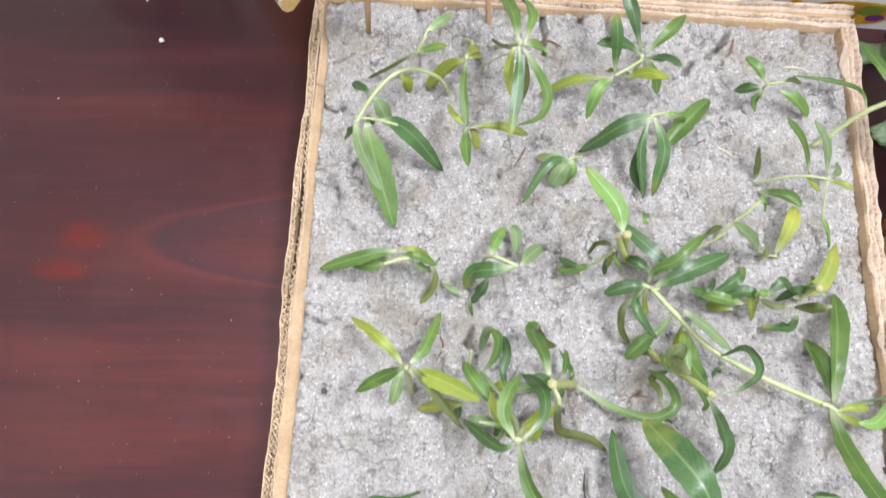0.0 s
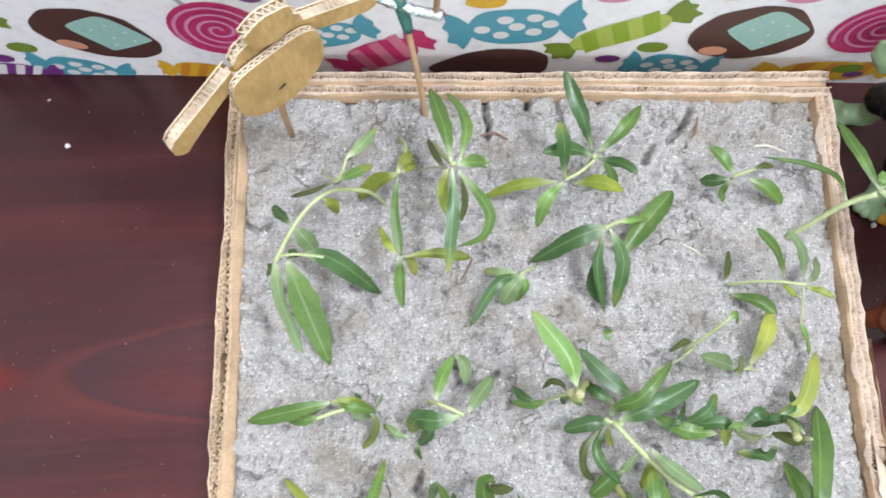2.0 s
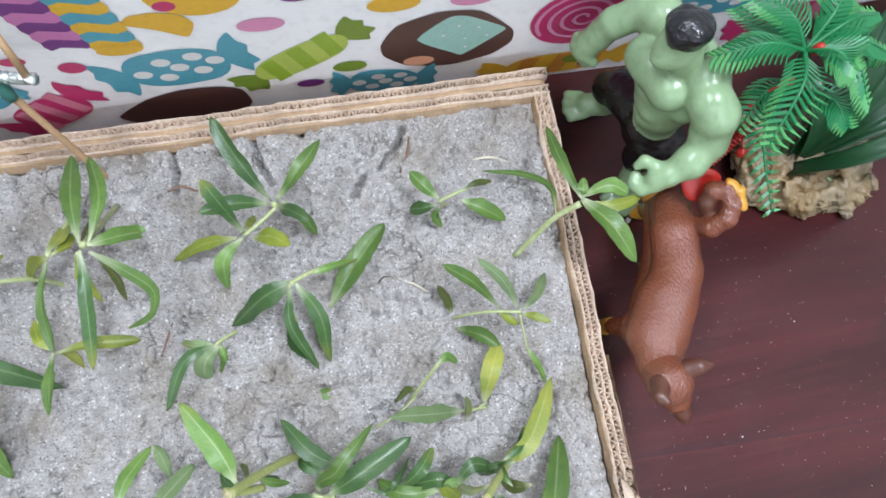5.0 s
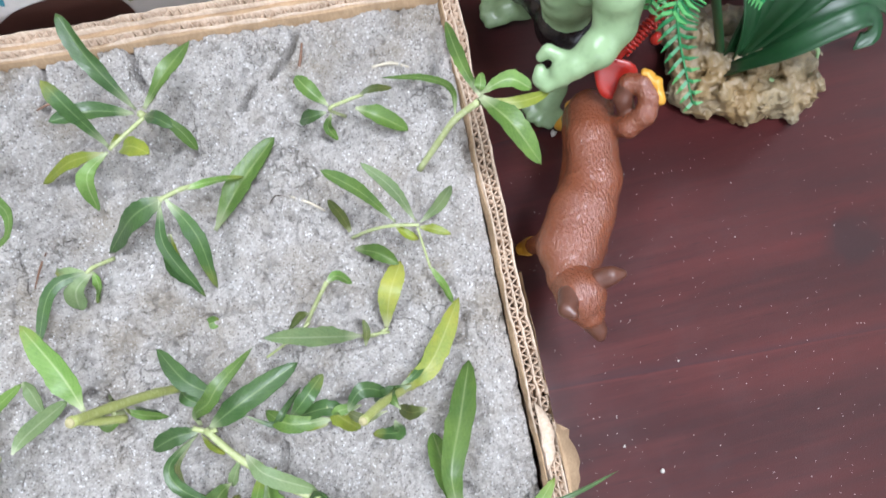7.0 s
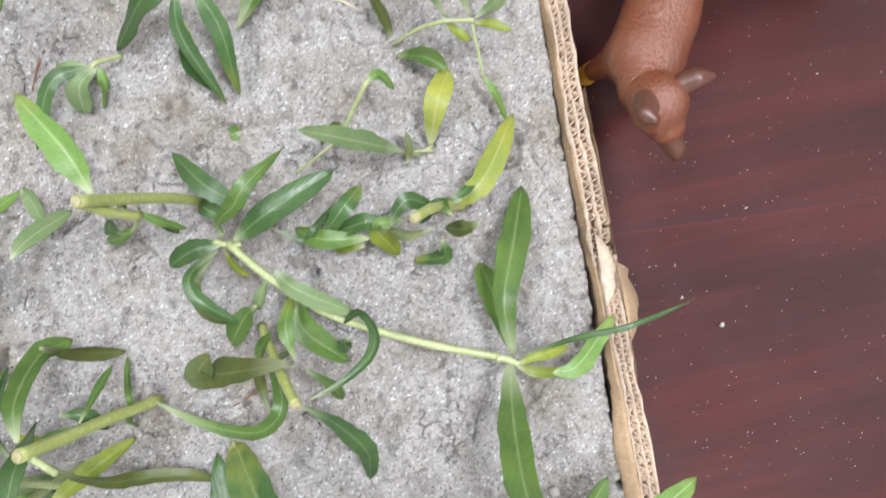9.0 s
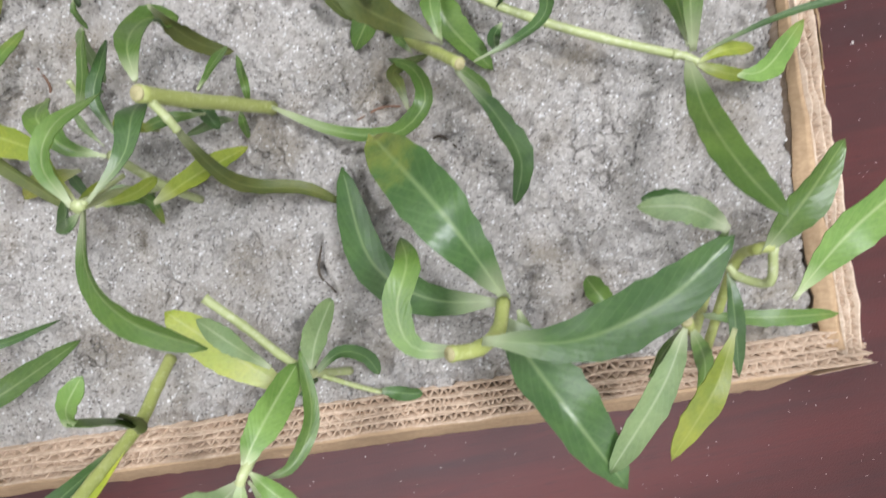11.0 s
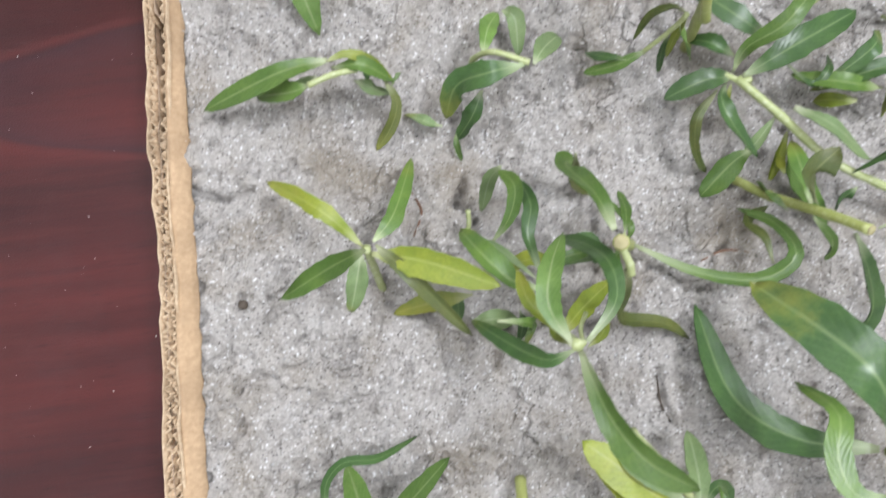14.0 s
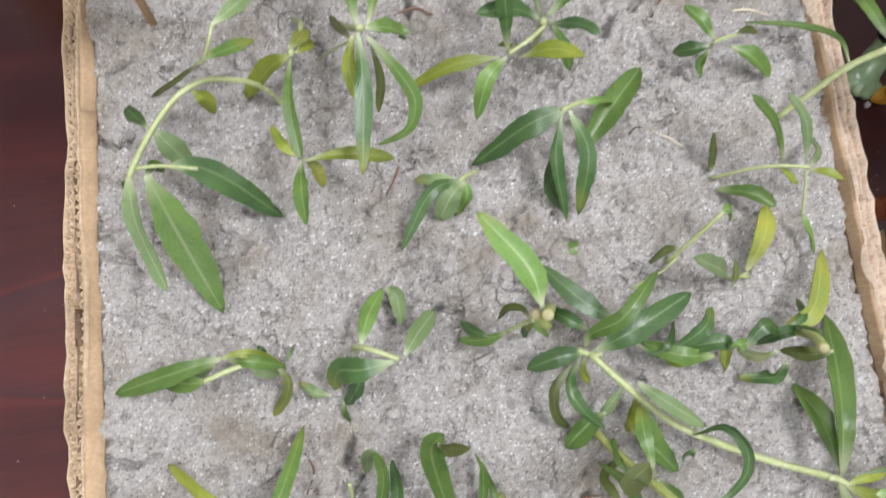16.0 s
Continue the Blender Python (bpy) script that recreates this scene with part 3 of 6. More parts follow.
def wrapped(x, z, length, high, deg, colour, stripes=None, dots=False, end=None):
    """A sweet in twisted paper: body, two fanned ends, and its stripes or dots."""
    e = end or colour
    for sgn in (-1, 1):
        fan = rounded([(0.60, 0.0), (0.68, 0.24), (0.80, 0.44), (0.98, 0.58), (0.99, 0.34), (1.07, 0.18), (1.0, 0.0), (1.06, -0.26), (0.93, -0.34), (0.86, -0.52), (0.74, -0.34)])
        shape("wrapper_end", e, turned([(sgn * u * length / 2, v * high) for u, v in fan], x, z, deg), turned([(sgn * 0.8 * length / 2, 0)], x, z, deg)[0])
    body = [(0.70 * length / 2 * (abs(math.cos(a)) ** 0.7) * (1 if math.cos(a) > 0 else -1), high / 2 * math.sin(a) * (1 - 0.12 * math.sin(2 * a))) for a in [k * math.pi / 14 for k in range(28)]]
    shape("sweet", colour, turned(body, x, z, deg), (x, z))
    if stripes:
        for k in (-0.42, 0.02, 0.44):
            u, w = k * length / 2, 0.11 * length / 2
            h = high / 2 * 0.9
            shape("stripe", stripes, turned([(u - w - 3, -h), (u + w - 3, -h), (u + w + 3, h), (u - w + 3, h)], x, z, deg))
    if dots:
        for u, v in ((-0.78, 0.05), (-0.18, 0.72), (-0.36, -0.62), (0.06, 0.02), (0.52, 0.66), (0.44, -0.62), (0.86, -0.02)):
            oval("white", *turned([(u * 0.62 * length / 2, v * 0.62 * high / 2)], x, z, deg)[0], high * 0.085 + 1.6, high * 0.085 + 0.9)


def chocolate(x, z, w, h, deg=0.0):
    out = [(-0.5, 0.02), (-0.40, 0.32), (-0.12, 0.50), (0.18, 0.47), (0.46, 0.12), (0.49, -0.12), (0.36, -0.34), (0.05, -0.48), (-0.28, -0.42), (-0.47, -0.2)]
    shape("chocolate", "brown", turned(rounded([(u * w, v * h) for u, v in out]), x, z, deg), (x, z))
    shape("mint_filling", "mint", turned(rounded([(u * w, v * h) for u, v in ((-0.24, 0.06), (-0.04, 0.40), (0.10, 0.40), (0.40, 0.16), (0.36, 0.04), (0.14, -0.28), (0.06, -0.24))]), x, z, deg), turned([(0.08 * w, 0.08 * h)], x, z, deg)[0])
    for u, v in ((-0.05, 0.1), (0.05, 0.25), (0.12, 0.02), (0.2, 0.2), (0.28, 0.05), (0.14, -0.14)):
        oval("white", *turned([(u * w, v * h)], x, z, deg)[0], 0.9, 0.9)
    oval("tan", *turned([(-0.2 * w, -0.34 * h)], x, z, deg)[0], 0.12 * w, 0.09 * h, deg)


def lollipop(x, z, r, deg):
    tip = turned([(0, 2.4 * r)], x, z, deg)[0]
    side = turned([(1.6, 0)], 0, 0, deg)[0]
    shape("lollipop_stick", "grey", [(x - side[0], z - side[1]), (x + side[0], z + side[1]), (tip[0] + side[0], tip[1] + side[1]), (tip[0] - side[0], tip[1] - side[1])])
    oval("magenta", x, z, r, r, name="lollipop")
    turns, n = 3.6, 90
    line = [((0.06 + 0.84 * k / n) * r, 2 * math.pi * turns * k / n) for k in range(n + 1)]
    LAYER[0] += 1
    bm = bmesh.new()
    prev = None
    for rr, a in line:
        w = 0.028 * r + 0.3
        pair = [bm.verts.new(((x + q * math.cos(a)) / 1000, -0.00095, max(0.3, z + q * math.sin(a)) / 1000)) for q in (rr - w, rr + w)]
        if prev:
            bm.faces.new((prev[0], prev[1], pair[1], pair[0]))
        prev = pair
    bmesh.ops.recalc_face_normals(bm, faces=bm.faces[:])
    part("spiral", bm, INK["pink"], printed_sheet, smooth=False)


def sweet_stick(x, z, length, w, deg, colours):
    """A twisted sugar stick of slanting bands."""
    n = 7
    for k in range(n):
        u0, u1 = (k / n - 0.5) * length, ((k + 1) / n - 0.5) * length
        shape("band", colours[k % len(colours)], turned([(-w / 2, u0 + 1), (-w / 4, u0 + 2.5), (w / 4, u0 - 2.5), (w / 2, u0 - 1), (w / 2 + 1, (u0 + u1) / 2 - 1), (w / 2, u1 - 1), (w / 4, u1 - 2.5), (-w / 4, u1 + 2.5), (-w / 2, u1 + 1), (-w / 2 - 1, (u0 + u1) / 2 + 1)], x, z, deg), turned([(0, (u0 + u1) / 2)], x, z, deg)[0])


wrapped(97, 67, 78, 38, 12, "teal", dots=True)
wrapped(160, 62, 88, 24, 36, "lime", stripes="green", end="moss")
chocolate(240, 62, 74, 60, -4)
lollipop(313, 71, 29, 25)
oval("pink", 147, 100, 11.5, 6), oval("purple", 161, 31, 8, 4.5), oval("moss", 185, 46, 9.5, 6), oval("magenta", 50, 80, 6.5, 5.5)
wrapped(203, 22, 60, 30, -4, "teal", dots=True)
shape("chocolate", "brown", rounded([(47, 17), (69, 35), (90, 42), (110, 41), (122, 34), (124, 16), (112, 2), (60, 2)]), (90, 22))
wrapped(18, 34, 70, 30, 38, "magenta", stripes="rose")
wrapped(310, 18, 96, 26, 4, "yellow", stripes="orange")
oval("purple", 330, 14, 7, 4), oval("moss", 322, 22, 10, 6)
wrapped(-14, 55, 62, 26, 22, "teal", dots=True)
shape("chocolate", "brown", rounded([(-36, 118), (-28, 108), (-14, 101), (-2, 104), (6, 114), (2, 128), (-20, 132)]), (-14, 116))
oval("purple", -50, 94, 7, 5), oval("teal", -73, 112, 10, 8)
lollipop(-76, 60, 29, 25)
sweet_stick(56, 126, 56, 21, 8, ("purple", "lilac"))
sweet_stick(77, 121, 58, 21, 3, ("yellow", "teal"))
oval("yellow", 124, 131, 21, 17, -6, "sweet"), oval("magenta", 110, 124, 5, 4), oval("lilac", 128, 136, 6, 5), oval("green", 108, 138, 6, 4)
shape("wrapper_end", "yellow", rounded([(104, 120), (92, 119), (88, 113), (100, 106), (112, 97), (118, 108), (114, 116)]), (104, 111))
oval("purple", 167, 121, 8, 4.5), oval("yellow", 211, 105, 13, 7), oval("pink", 250, 102, 11.5, 6), oval("purple", 272, 105, 8, 5)
wrapped(390, 72, 70, 30, 10, "teal", dots=True)
wrapped(444, 42, 70, 30, 20, "magenta", stripes="rose", end="magenta")
shape("chocolate", "brown", [(452, 20), (480, 48), (520, 52), (540, 30), (520, 8), (470, 6)], (495, 30))
wrapped(490, 78, 70, 30, 14, "teal", dots=True)
oval("pink", 356, 108, 11, 6), oval("yellow", 420, 104, 12, 6)
wrapped(-232, 54, 76, 26, 30, "lime", stripes="green", end="moss")
oval("moss", -204, 36, 9, 6), oval("purple", -225, 22, 8, 5)
chocolate(-150, 52, 72, 54, -24)
wrapped(-180, 8, 62, 30, -14, "teal", dots=True)
wrapped(-222, 4, 52, 22, -4, "purple", stripes="white")
wrapped(-102, 8, 52, 22, -4, "yellow", stripes="orange")
oval("purple", -120, 95, 8, 4.5), oval("pink", -180, 98, 12, 6), oval("magenta", 28, 92, 6, 4)
oval("yellow", 78, 92, 11, 5)

# ---- weed sprigs ----
def leaf_material(name, body, rib, edge, rough):
    """A leaf: pale midrib and base, faint side veins, blotches; a little light comes through."""
    m, nt, b = material("leaf_" + name, rough - 0.04, 0, 0.52)
    uv = nt.nodes.new("ShaderNodeUVMap").outputs[0]
    sep = nt.nodes.new("ShaderNodeSeparateXYZ")
    nt.links.new(uv, sep.inputs[0])
    off = node(nt, "ShaderNodeMath", operation="ABSOLUTE")
    nt.links.new(sep.outputs[0], off.inputs[0])
    mid = ramp(nt, off.outputs[0], ((0.02, (0.36, 0.36, 0.36)), (0.13, (0, 0, 0))))
    base = ramp(nt, sep.outputs[1], ((0.02, (0.85, 0.85, 0.85)), (0.09, (0.5, 0.5, 0.5)), (0.24, (0, 0, 0))))
    blotch, fine = noise_tex(nt, 110, 4, 0.6), noise_tex(nt, 900, 2, 0.5)
    c = mix(nt, body, edge, ramp(nt, blotch, ((0.4, (0, 0, 0)), (0.75, (0.8, 0.8, 0.8)))))
    c = mix(nt, c, tuple(0.7 * v for v in body), ramp(nt, fine, ((0.45, (0, 0, 0)), (0.8, (0.6, 0.6, 0.6)))))
    slant = node(nt, "ShaderNodeMath", operation="MULTIPLY_ADD")
    nt.links.new(off.outputs[0], slant.inputs[0])
    slant.inputs[1].default_value = -0.22
    nt.links.new(sep.outputs[1], slant.inputs[2])
    many = node(nt, "ShaderNodeMath", operation="MULTIPLY")
    nt.links.new(slant.outputs[0], many.inputs[0])
    many.inputs[1].default_value = 13
    vein = node(nt, "ShaderNodeMath", operation="PINGPONG")
    nt.links.new(many.outputs[0], vein.inputs[0])
    vein.inputs[1].default_value = 0.5
    veins = ramp(nt, vein.outputs[0], ((0.0, (0.06, 0.06, 0.06)), (0.15, (0, 0, 0))))
    c = mix(nt, c, rib, veins)
    c = mix(nt, c, rib, mid)
    c = mix(nt, c, tuple(0.45 * v + 0.55 * w for v, w in zip(rib, (0.60, 0.62, 0.44))), base)
    info = nt.nodes.new("ShaderNodeObjectInfo")
    slow = noise_tex(nt, 38, 3, 0.6)
    c = mix(nt, c, tuple(min(1, 1.4 * v) for v in edge), ramp(nt, slow, ((0.5, (0, 0, 0)), (0.78, (0.55, 0.55, 0.55)))))
    wilt = math_node(nt, "MULTIPLY", math_node(nt, "MULTIPLY_ADD", info.outputs["Random"], 1.6, -0.5), math_node(nt, "MULTIPLY_ADD", blotch, 0.7, math_node(nt, "SUBTRACT", sep.outputs[1], 0.55)))
    c = mix(nt, c, (0.23, 0.235, 0.045), ramp(nt, wilt, ((0.50, (0, 0, 0)), (0.80, (0.7, 0.7, 0.7)))))
    hs = nt.nodes.new("ShaderNodeHueSaturation")
    vary = node(nt, "ShaderNodeMapRange")
    nt.links.new(info.outputs["Random"], vary.inputs[0])
    vary.inputs[3].default_value, vary.inputs[4].default_value = 0.82, 1.2
    nt.links.new(vary.outputs[0], hs.inputs["Value"])
    nt.links.new(c, hs.inputs["Color"])
    nt.links.new(hs.outputs[0], b.inputs["Base Color"])
    bump(nt, b, math_node(nt, "MULTIPLY_ADD", vein.outputs[0], 0.18, math_node(nt, "MULTIPLY_ADD", slow, 1.6, blotch)), 0.45, 0.0008)
    tr = nt.nodes.new("ShaderNodeBsdfTranslucent")
    nt.links.new(hs.outputs[0], tr.inputs[0])
    mx = nt.nodes.new("ShaderNodeMixShader")
    mx.inputs[0].default_value = 0.22
    nt.links.new(b.outputs[0], mx.inputs[1])
    nt.links.new(tr.outputs[0], mx.inputs[2])
    nt.links.new(mx.outputs[0], nt.nodes["Material Output"].inputs[0])
    return m


LEAF = {
    "G": leaf_material("green", (0.082, 0.160, 0.032), (0.36, 0.43, 0.20), (0.130, 0.215, 0.042), 0.42),
    "D": leaf_material("dark", (0.046, 0.104, 0.030), (0.28, 0.37, 0.17), (0.076, 0.148, 0.040), 0.38),
    "L": leaf_material("light", (0.120, 0.23, 0.045), (0.48, 0.53, 0.30), (0.18, 0.29, 0.07), 0.48),
    "P": leaf_material("pale", (0.155, 0.235, 0.095), (0.46, 0.50, 0.33), (0.21, 0.28, 0.12), 0.6),
    "Y": leaf_material("yellowish", (0.18, 0.235, 0.028), (0.40, 0.43, 0.15), (0.28, 0.30, 0.035), 0.48),
    "B": leaf_material("yellow", (0.21, 0.265, 0.050), (0.42, 0.43, 0.20), (0.34, 0.315, 0.045), 0.5),
    # brighter copy of the yellowish leaf: light through the blade put into its colour
    "H": leaf_material("yellowish_lit_through", (0.30, 0.37, 0.045), (0.50, 0.52, 0.22), (0.44, 0.44, 0.055), 0.46),
    "O": leaf_material("olive", (0.075, 0.105, 0.026), (0.24, 0.27, 0.10), (0.125, 0.130, 0.030), 0.5),
}


def stem_material(name, dark, light, bloom):
    m, nt, b = material(name, 0.42, 0, 0.5)
    n1, n2 = noise_tex(nt, 60, 3), noise_tex(nt, 500, 3, 0.6)
    c = mix(nt, dark, light, n1)
    c = mix(nt, c, bloom, ramp(nt, n2, ((0.5, (0, 0, 0)), (0.8, (0.6, 0.6, 0.6)))))
    nt.links.new(c, b.inputs["Base Color"])
    bump(nt, b, n2, 0.3, 0.0003)
    return m


STEM = stem_material("weed_stem", (0.20, 0.24, 0.05), (0.37, 0.40, 0.14), (0.50, 0.51, 0.28))
STEM_PALE = stem_material("weed_stem_pale", (0.24, 0.29, 0.10), (0.42, 0.46, 0.24), (0.56, 0.58, 0.42))
CUT = mottled("cut_stem_pith", (0.28, 0.25, 0.12), (0.38, 0.35, 0.19), 300, 0.7)
COUNT = [0]


def sprig(label, x, y):
    ob = empty("weed_sprig", x / 1000, y / 1000, SAND_Z)
    return tagged(ob, label, "plant", "weed sprigs")


def local(p, points):
    o = p.location
    return [Vector((x / 1000 - o.x, y / 1000 - o.y, z / 1000)) for x, y, z in points]


def stem(p, thick, *points):
    """A round stem with swollen nodes and a pale cut end."""
    COUNT[0] += 1
    q = local(p, points)
    n = 6 * (len(q) - 1)
    line = spline(q, n)
    rad = [0.0005 * thick * (1.0 + 0.12 * (1 if i % 6 == 0 else 0) + 0.08 * noise.noise((i, COUNT[0], 0))) for i in range(n + 1)]
    bm = bmesh.new()
    tube(bm, line, rad, 9)
    ob = part("stem", bm, STEM if thick >= 3.3 else STEM_PALE, p)
    if thick >= 3.4:
        end, inner = (line[0], line[1]) if line[0].z > line[-1].z else (line[-1], line[-2])
        r, way = 0.00047 * thick, (end - inner).normalized()
        bm = bmesh.new()
        tube(bm, [end - 0.0006 * way, end + 0.0006 * way, end + 0.0008 * way, end + 0.0007 * way, end - 0.0030 * way], [r * 1.03, r * 1.0, r * 0.88, r * 0.52, r * 0.45], 10)
        part("cut_end", bm, CUT, ob, "pale hollow cut end")
    return ob


def leaf(p, colour, wide, *points, roll=None):
    """A lance-shaped leaf along a curve: narrow base, toothed rim, folded on its midrib."""
    COUNT[0] += 1
    rng = random.Random(COUNT[0])
    q = local(p, points)
    n = 18
    line = spline(q, n)
    half = 0.93 * wide / 2000
    peak, blunt = rng.uniform(0.36, 0.58), rng.uniform(2.0, 3.8)
    fold, wave, turn = rng.uniform(0.05, 0.42), rng.uniform(0.04, 0.18), radians(rng.uniform(-34, 34) if wide < 8 else rng.uniform(-16, 16))
    turn = turn if roll is None else radians(roll)
    slim = rng.uniform(0.5, 0.85)
    uneven = rng.uniform(-0.16, 0.16)
    curl = rng.uniform(-0.25, 0.35)
    across = (-1.0, -0.55, -0.12, 0.12, 0.55, 1.0)
    bm = bmesh.new()
    uv = bm.loops.layers.uv.new("leaf")
    at, rows = {}, []
    side_was = None
    for i, c in enumerate(line):
        u = i / n
        way = (line[min(i + 1, n)] - line[max(i - 1, 0)]).normalized()
        side = way.cross(Vector((0, 0, 1)))
        if side.length < 0.25:
            side = side_was if side_was else Vector((1, 0, 0))
        side = (side - way * side.dot(way)).normalized()
        if side_was and side.dot(side_was) < 0:
            side = -side
        side_was = side
        up = side.cross(way).normalized()
        a = turn * ((0.4 + 0.6 * u) if roll is None else 1.0) + (0.55 if wide < 8 else 0.3) * noise.noise((u * 2.2, COUNT[0], 5))
        s, h = side * math.cos(a) + up * math.sin(a), up * math.cos(a) - side * math.sin(a)
        w = (u / peak) ** slim if u < peak else max(0.0, 1 - ((u - peak) / (1 - peak)) ** blunt) ** 0.72
        w = max(0.17 if u < 0.5 else 0.02, w) * half
        tooth = lambda k: 1 + (0.025 if i % 2 else -0.02) * (1 if 0.15 < u < 0.95 else 0) + (0.16 * noise.noise((u * 6, COUNT[0], 1)) + 0.09 * noise.noise((u * 17, COUNT[0], 2))) * (1 if k > 0 else -1)
        top, low = [], []
        for k in across:
            e = (tooth(k) if abs(k) == 1 else 1.0) * (1 + (uneven if k > 0 else -uneven))
            lift = (fold * abs(k) ** 1.4 - curl * max(0.0, abs(k) - 0.5) * u) * w + wave * half * math.sin(9 * u + 2.1 * COUNT[0] + (1.7 if k > 0 else 0)) * abs(k)
            o = c + s * (k * e * w) + h * lift
            v = bm.verts.new(o)
            at[v] = (k, u)
            top.append(v)
        thin = 0.00035 if u < 0.92 else 0.0002
        for k, v in zip(across, top):
            b2 = bm.verts.new(v.co - h * (thin + (0.0005 if abs(k) < 0.2 and u < 0.85 else 0)))
            at[b2] = (k, u)
            low.append(b2)
        rows.append(top + low[::-1])
    m = len(rows[0])
    for r0, r1 in zip(rows, rows[1:]):
        for k in range(m):
            bm.faces.new((r0[k], r1[k], r1[(k + 1) % m], r0[(k + 1) % m]))
    bm.faces.new(rows[0])
    bm.faces.new(rows[-1][::-1])
    bmesh.ops.recalc_face_normals(bm, faces=bm.faces[:])
    for e in bm.edges:
        (k0, u0), (k1, u1) = at[e.verts[0]], at[e.verts[1]]
        if abs(k0) == 1 and k0 == k1 and u0 != u1:
            e.smooth = False
    for f in bm.faces:
        for lp in f.loops:
            lp[uv].uv = at[lp.vert]
    return part("leaf", bm, LEAF[colour], p)


# ---- the weed sprigs: place in millimetres, height over the sand ----
# small faded sprig at the back
p = sprig("wilted pale green weed sprig lying flat on sand", -33, 222)
stem(p, 1.6, (-20, 233, 0), (-14, 219, 30), (-5, 207, 57))
stem(p, 1.4, (-5, 207, 57), (-1, 211, 64), (1, 216, 66))
leaf(p, "G", 6, (-5, 207, 58), (4, 211, 56), (13, 217.5, 49))
leaf(p, "P", 6.4, (1, 216, 66), (9, 225, 62), (16, 236, 54))
leaf(p, "O", 3.2, (-7, 208, 54), (-20, 208, 40), (-36, 212, 18))
p = sprig("weed sprig with a long arched stem and drooping leaves", 17, 209)
stem(p, 2.4, (17, 209, 0), (12, 211, 15), (5, 211, 26), (-8, 209, 36), (-18, 203, 40), (-26, 195, 40), (-33, 184, 41), (-38, 173, 43), (-41, 168, 40))
leaf(p, "L", 16.5, (-34, 171, 40), (-28, 149, 24), (-18, 118, 3))
leaf(p, "P", 7.6, (-40, 171, 42), (-34, 148, 55), (-22, 121, 65))
leaf(p, "D", 11.9, (-26, 174, 38), (-16, 174, 34), (-4, 168, 24), (12, 156, 3))
leaf(p, "P", 10.5, (-30, 189, 40), (-26, 184, 34), (-21, 178, 22))
leaf(p, "D", 6.4, (-32, 190, 40), (-38, 197, 34), (-44, 205, 26))
leaf(p, "Y", 7.1, (-15, 204, 38), (-11, 202, 34), (-10, 199, 24))
leaf(p, "D", 5.8, (-40, 170, 41), (-44, 168, 34), (-48, 167, 26))
leaf(p, "G", 4.6, (-34, 171, 40), (-32, 176, 36), (-30, 175, 30))
stem(p, 1.6, (-38, 173, 43), (-31, 174, 40), (-26, 174, 38), (-16, 173, 34))
p = sprig("weed sprig with yellowing leaves and a long blade", 26, 251)
stem(p, 2.4, (26, 251, 0), (30, 237, 20), (25, 217, 35))
leaf(p, "Y", 10.4, (25, 217, 35), (14, 216, 24), (1, 214, 3))
leaf(p, "B", 7.4, (25, 219, 35), (30, 227, 30), (31, 235, 22))
leaf(p, "Y", 6.4, (27, 218, 34), (32, 222, 30), (31, 230, 22))
leaf(p, "G", 5.8, (25, 215, 36), (23, 193, 41), (25, 170, 38))
leaf(p, "G", 6.6, (25, 171, 38), (24, 157, 43), (25, 142, 48))
leaf(p, "Y", 5.4, (24, 172, 38), (18, 178, 37), (14, 189, 31))
leaf(p, "Y", 6.4, (26, 170, 38), (44, 171, 38), (62, 169, 31))
leaf(p, "B", 5.4, (26, 171, 37), (30, 168, 32), (31, 162, 24))
p = sprig("upright weed sprig with long glossy drooping leaves", 45, 248)
stem(p, 2.8, (47, 247, 0), (50, 228, 32), (54, 211, 63))
leaf(p, "G", 9.6, (53, 212, 64), (50, 234, 60), (45, 262, 42))
leaf(p, "G", 7.4, (57, 212, 63), (62, 233, 59), (54, 259, 44))
leaf(p, "L", 8.6, (56, 211, 63), (64, 214, 56), (71, 218, 43), (72, 218, 40))
leaf(p, "D", 7.2, (53, 209, 64), (52, 185, 61), (48, 157, 53))
leaf(p, "Y", 6.2, (51, 209, 62), (48, 200, 54), (51, 188, 42))
leaf(p, "L", 6.6, (56, 208, 62), (66, 199, 51), (73, 190, 39), (69, 180, 34), (56, 176, 30))
leaf(p, "O", 4.4, (50, 210, 58), (46, 228, 34), (43, 244, 14))
leaf(p, "O", 4.0, (57, 207, 60), (60, 198, 46), (58, 189, 32))
stem(p, 1.0, (35, 227, 6), (43, 224, 22), (51, 214, 48))
p = sprig("star-shaped weed sprig with five spread leaves", 129, 204)
stem(p, 3, (138, 226, 0), (136, 224, 16), (134, 222, 33))
leaf(p, "D", 8.6, (133, 224, 34), (124, 241, 52), (116, 262, 58))
leaf(p, "G", 8.4, (136, 224, 33), (149, 234, 40), (162.5, 250, 36))
leaf(p, "D", 8.6, (132, 222, 35), (118, 222, 46), (101.5, 220, 49))
leaf(p, "D", 7.6, (136, 220, 34), (144, 213, 46), (151.4, 206, 49))
leaf(p, "D", 8, (117, 211, 30), (113, 221, 54), (109, 230, 66))
leaf(p, "Y", 9, (121, 208, 31), (132, 203, 46), (141.5, 195, 53))
leaf(p, "L", 8.4, (116, 209, 30), (106, 199, 32), (101.5, 187.5, 15))
leaf(p, "Y", 7, (113, 210, 28), (94, 212, 20), (74, 210, 5))
leaf(p, "Y", 5, (118, 212, 30), (120, 219, 20), (118, 224, 10))
stem(p, 2, (135, 221, 31), (126, 214, 33), (117, 210, 30))
leaf(p, "G", 6.5, (138, 224, 30), (146, 216, 20), (150, 208, 10))
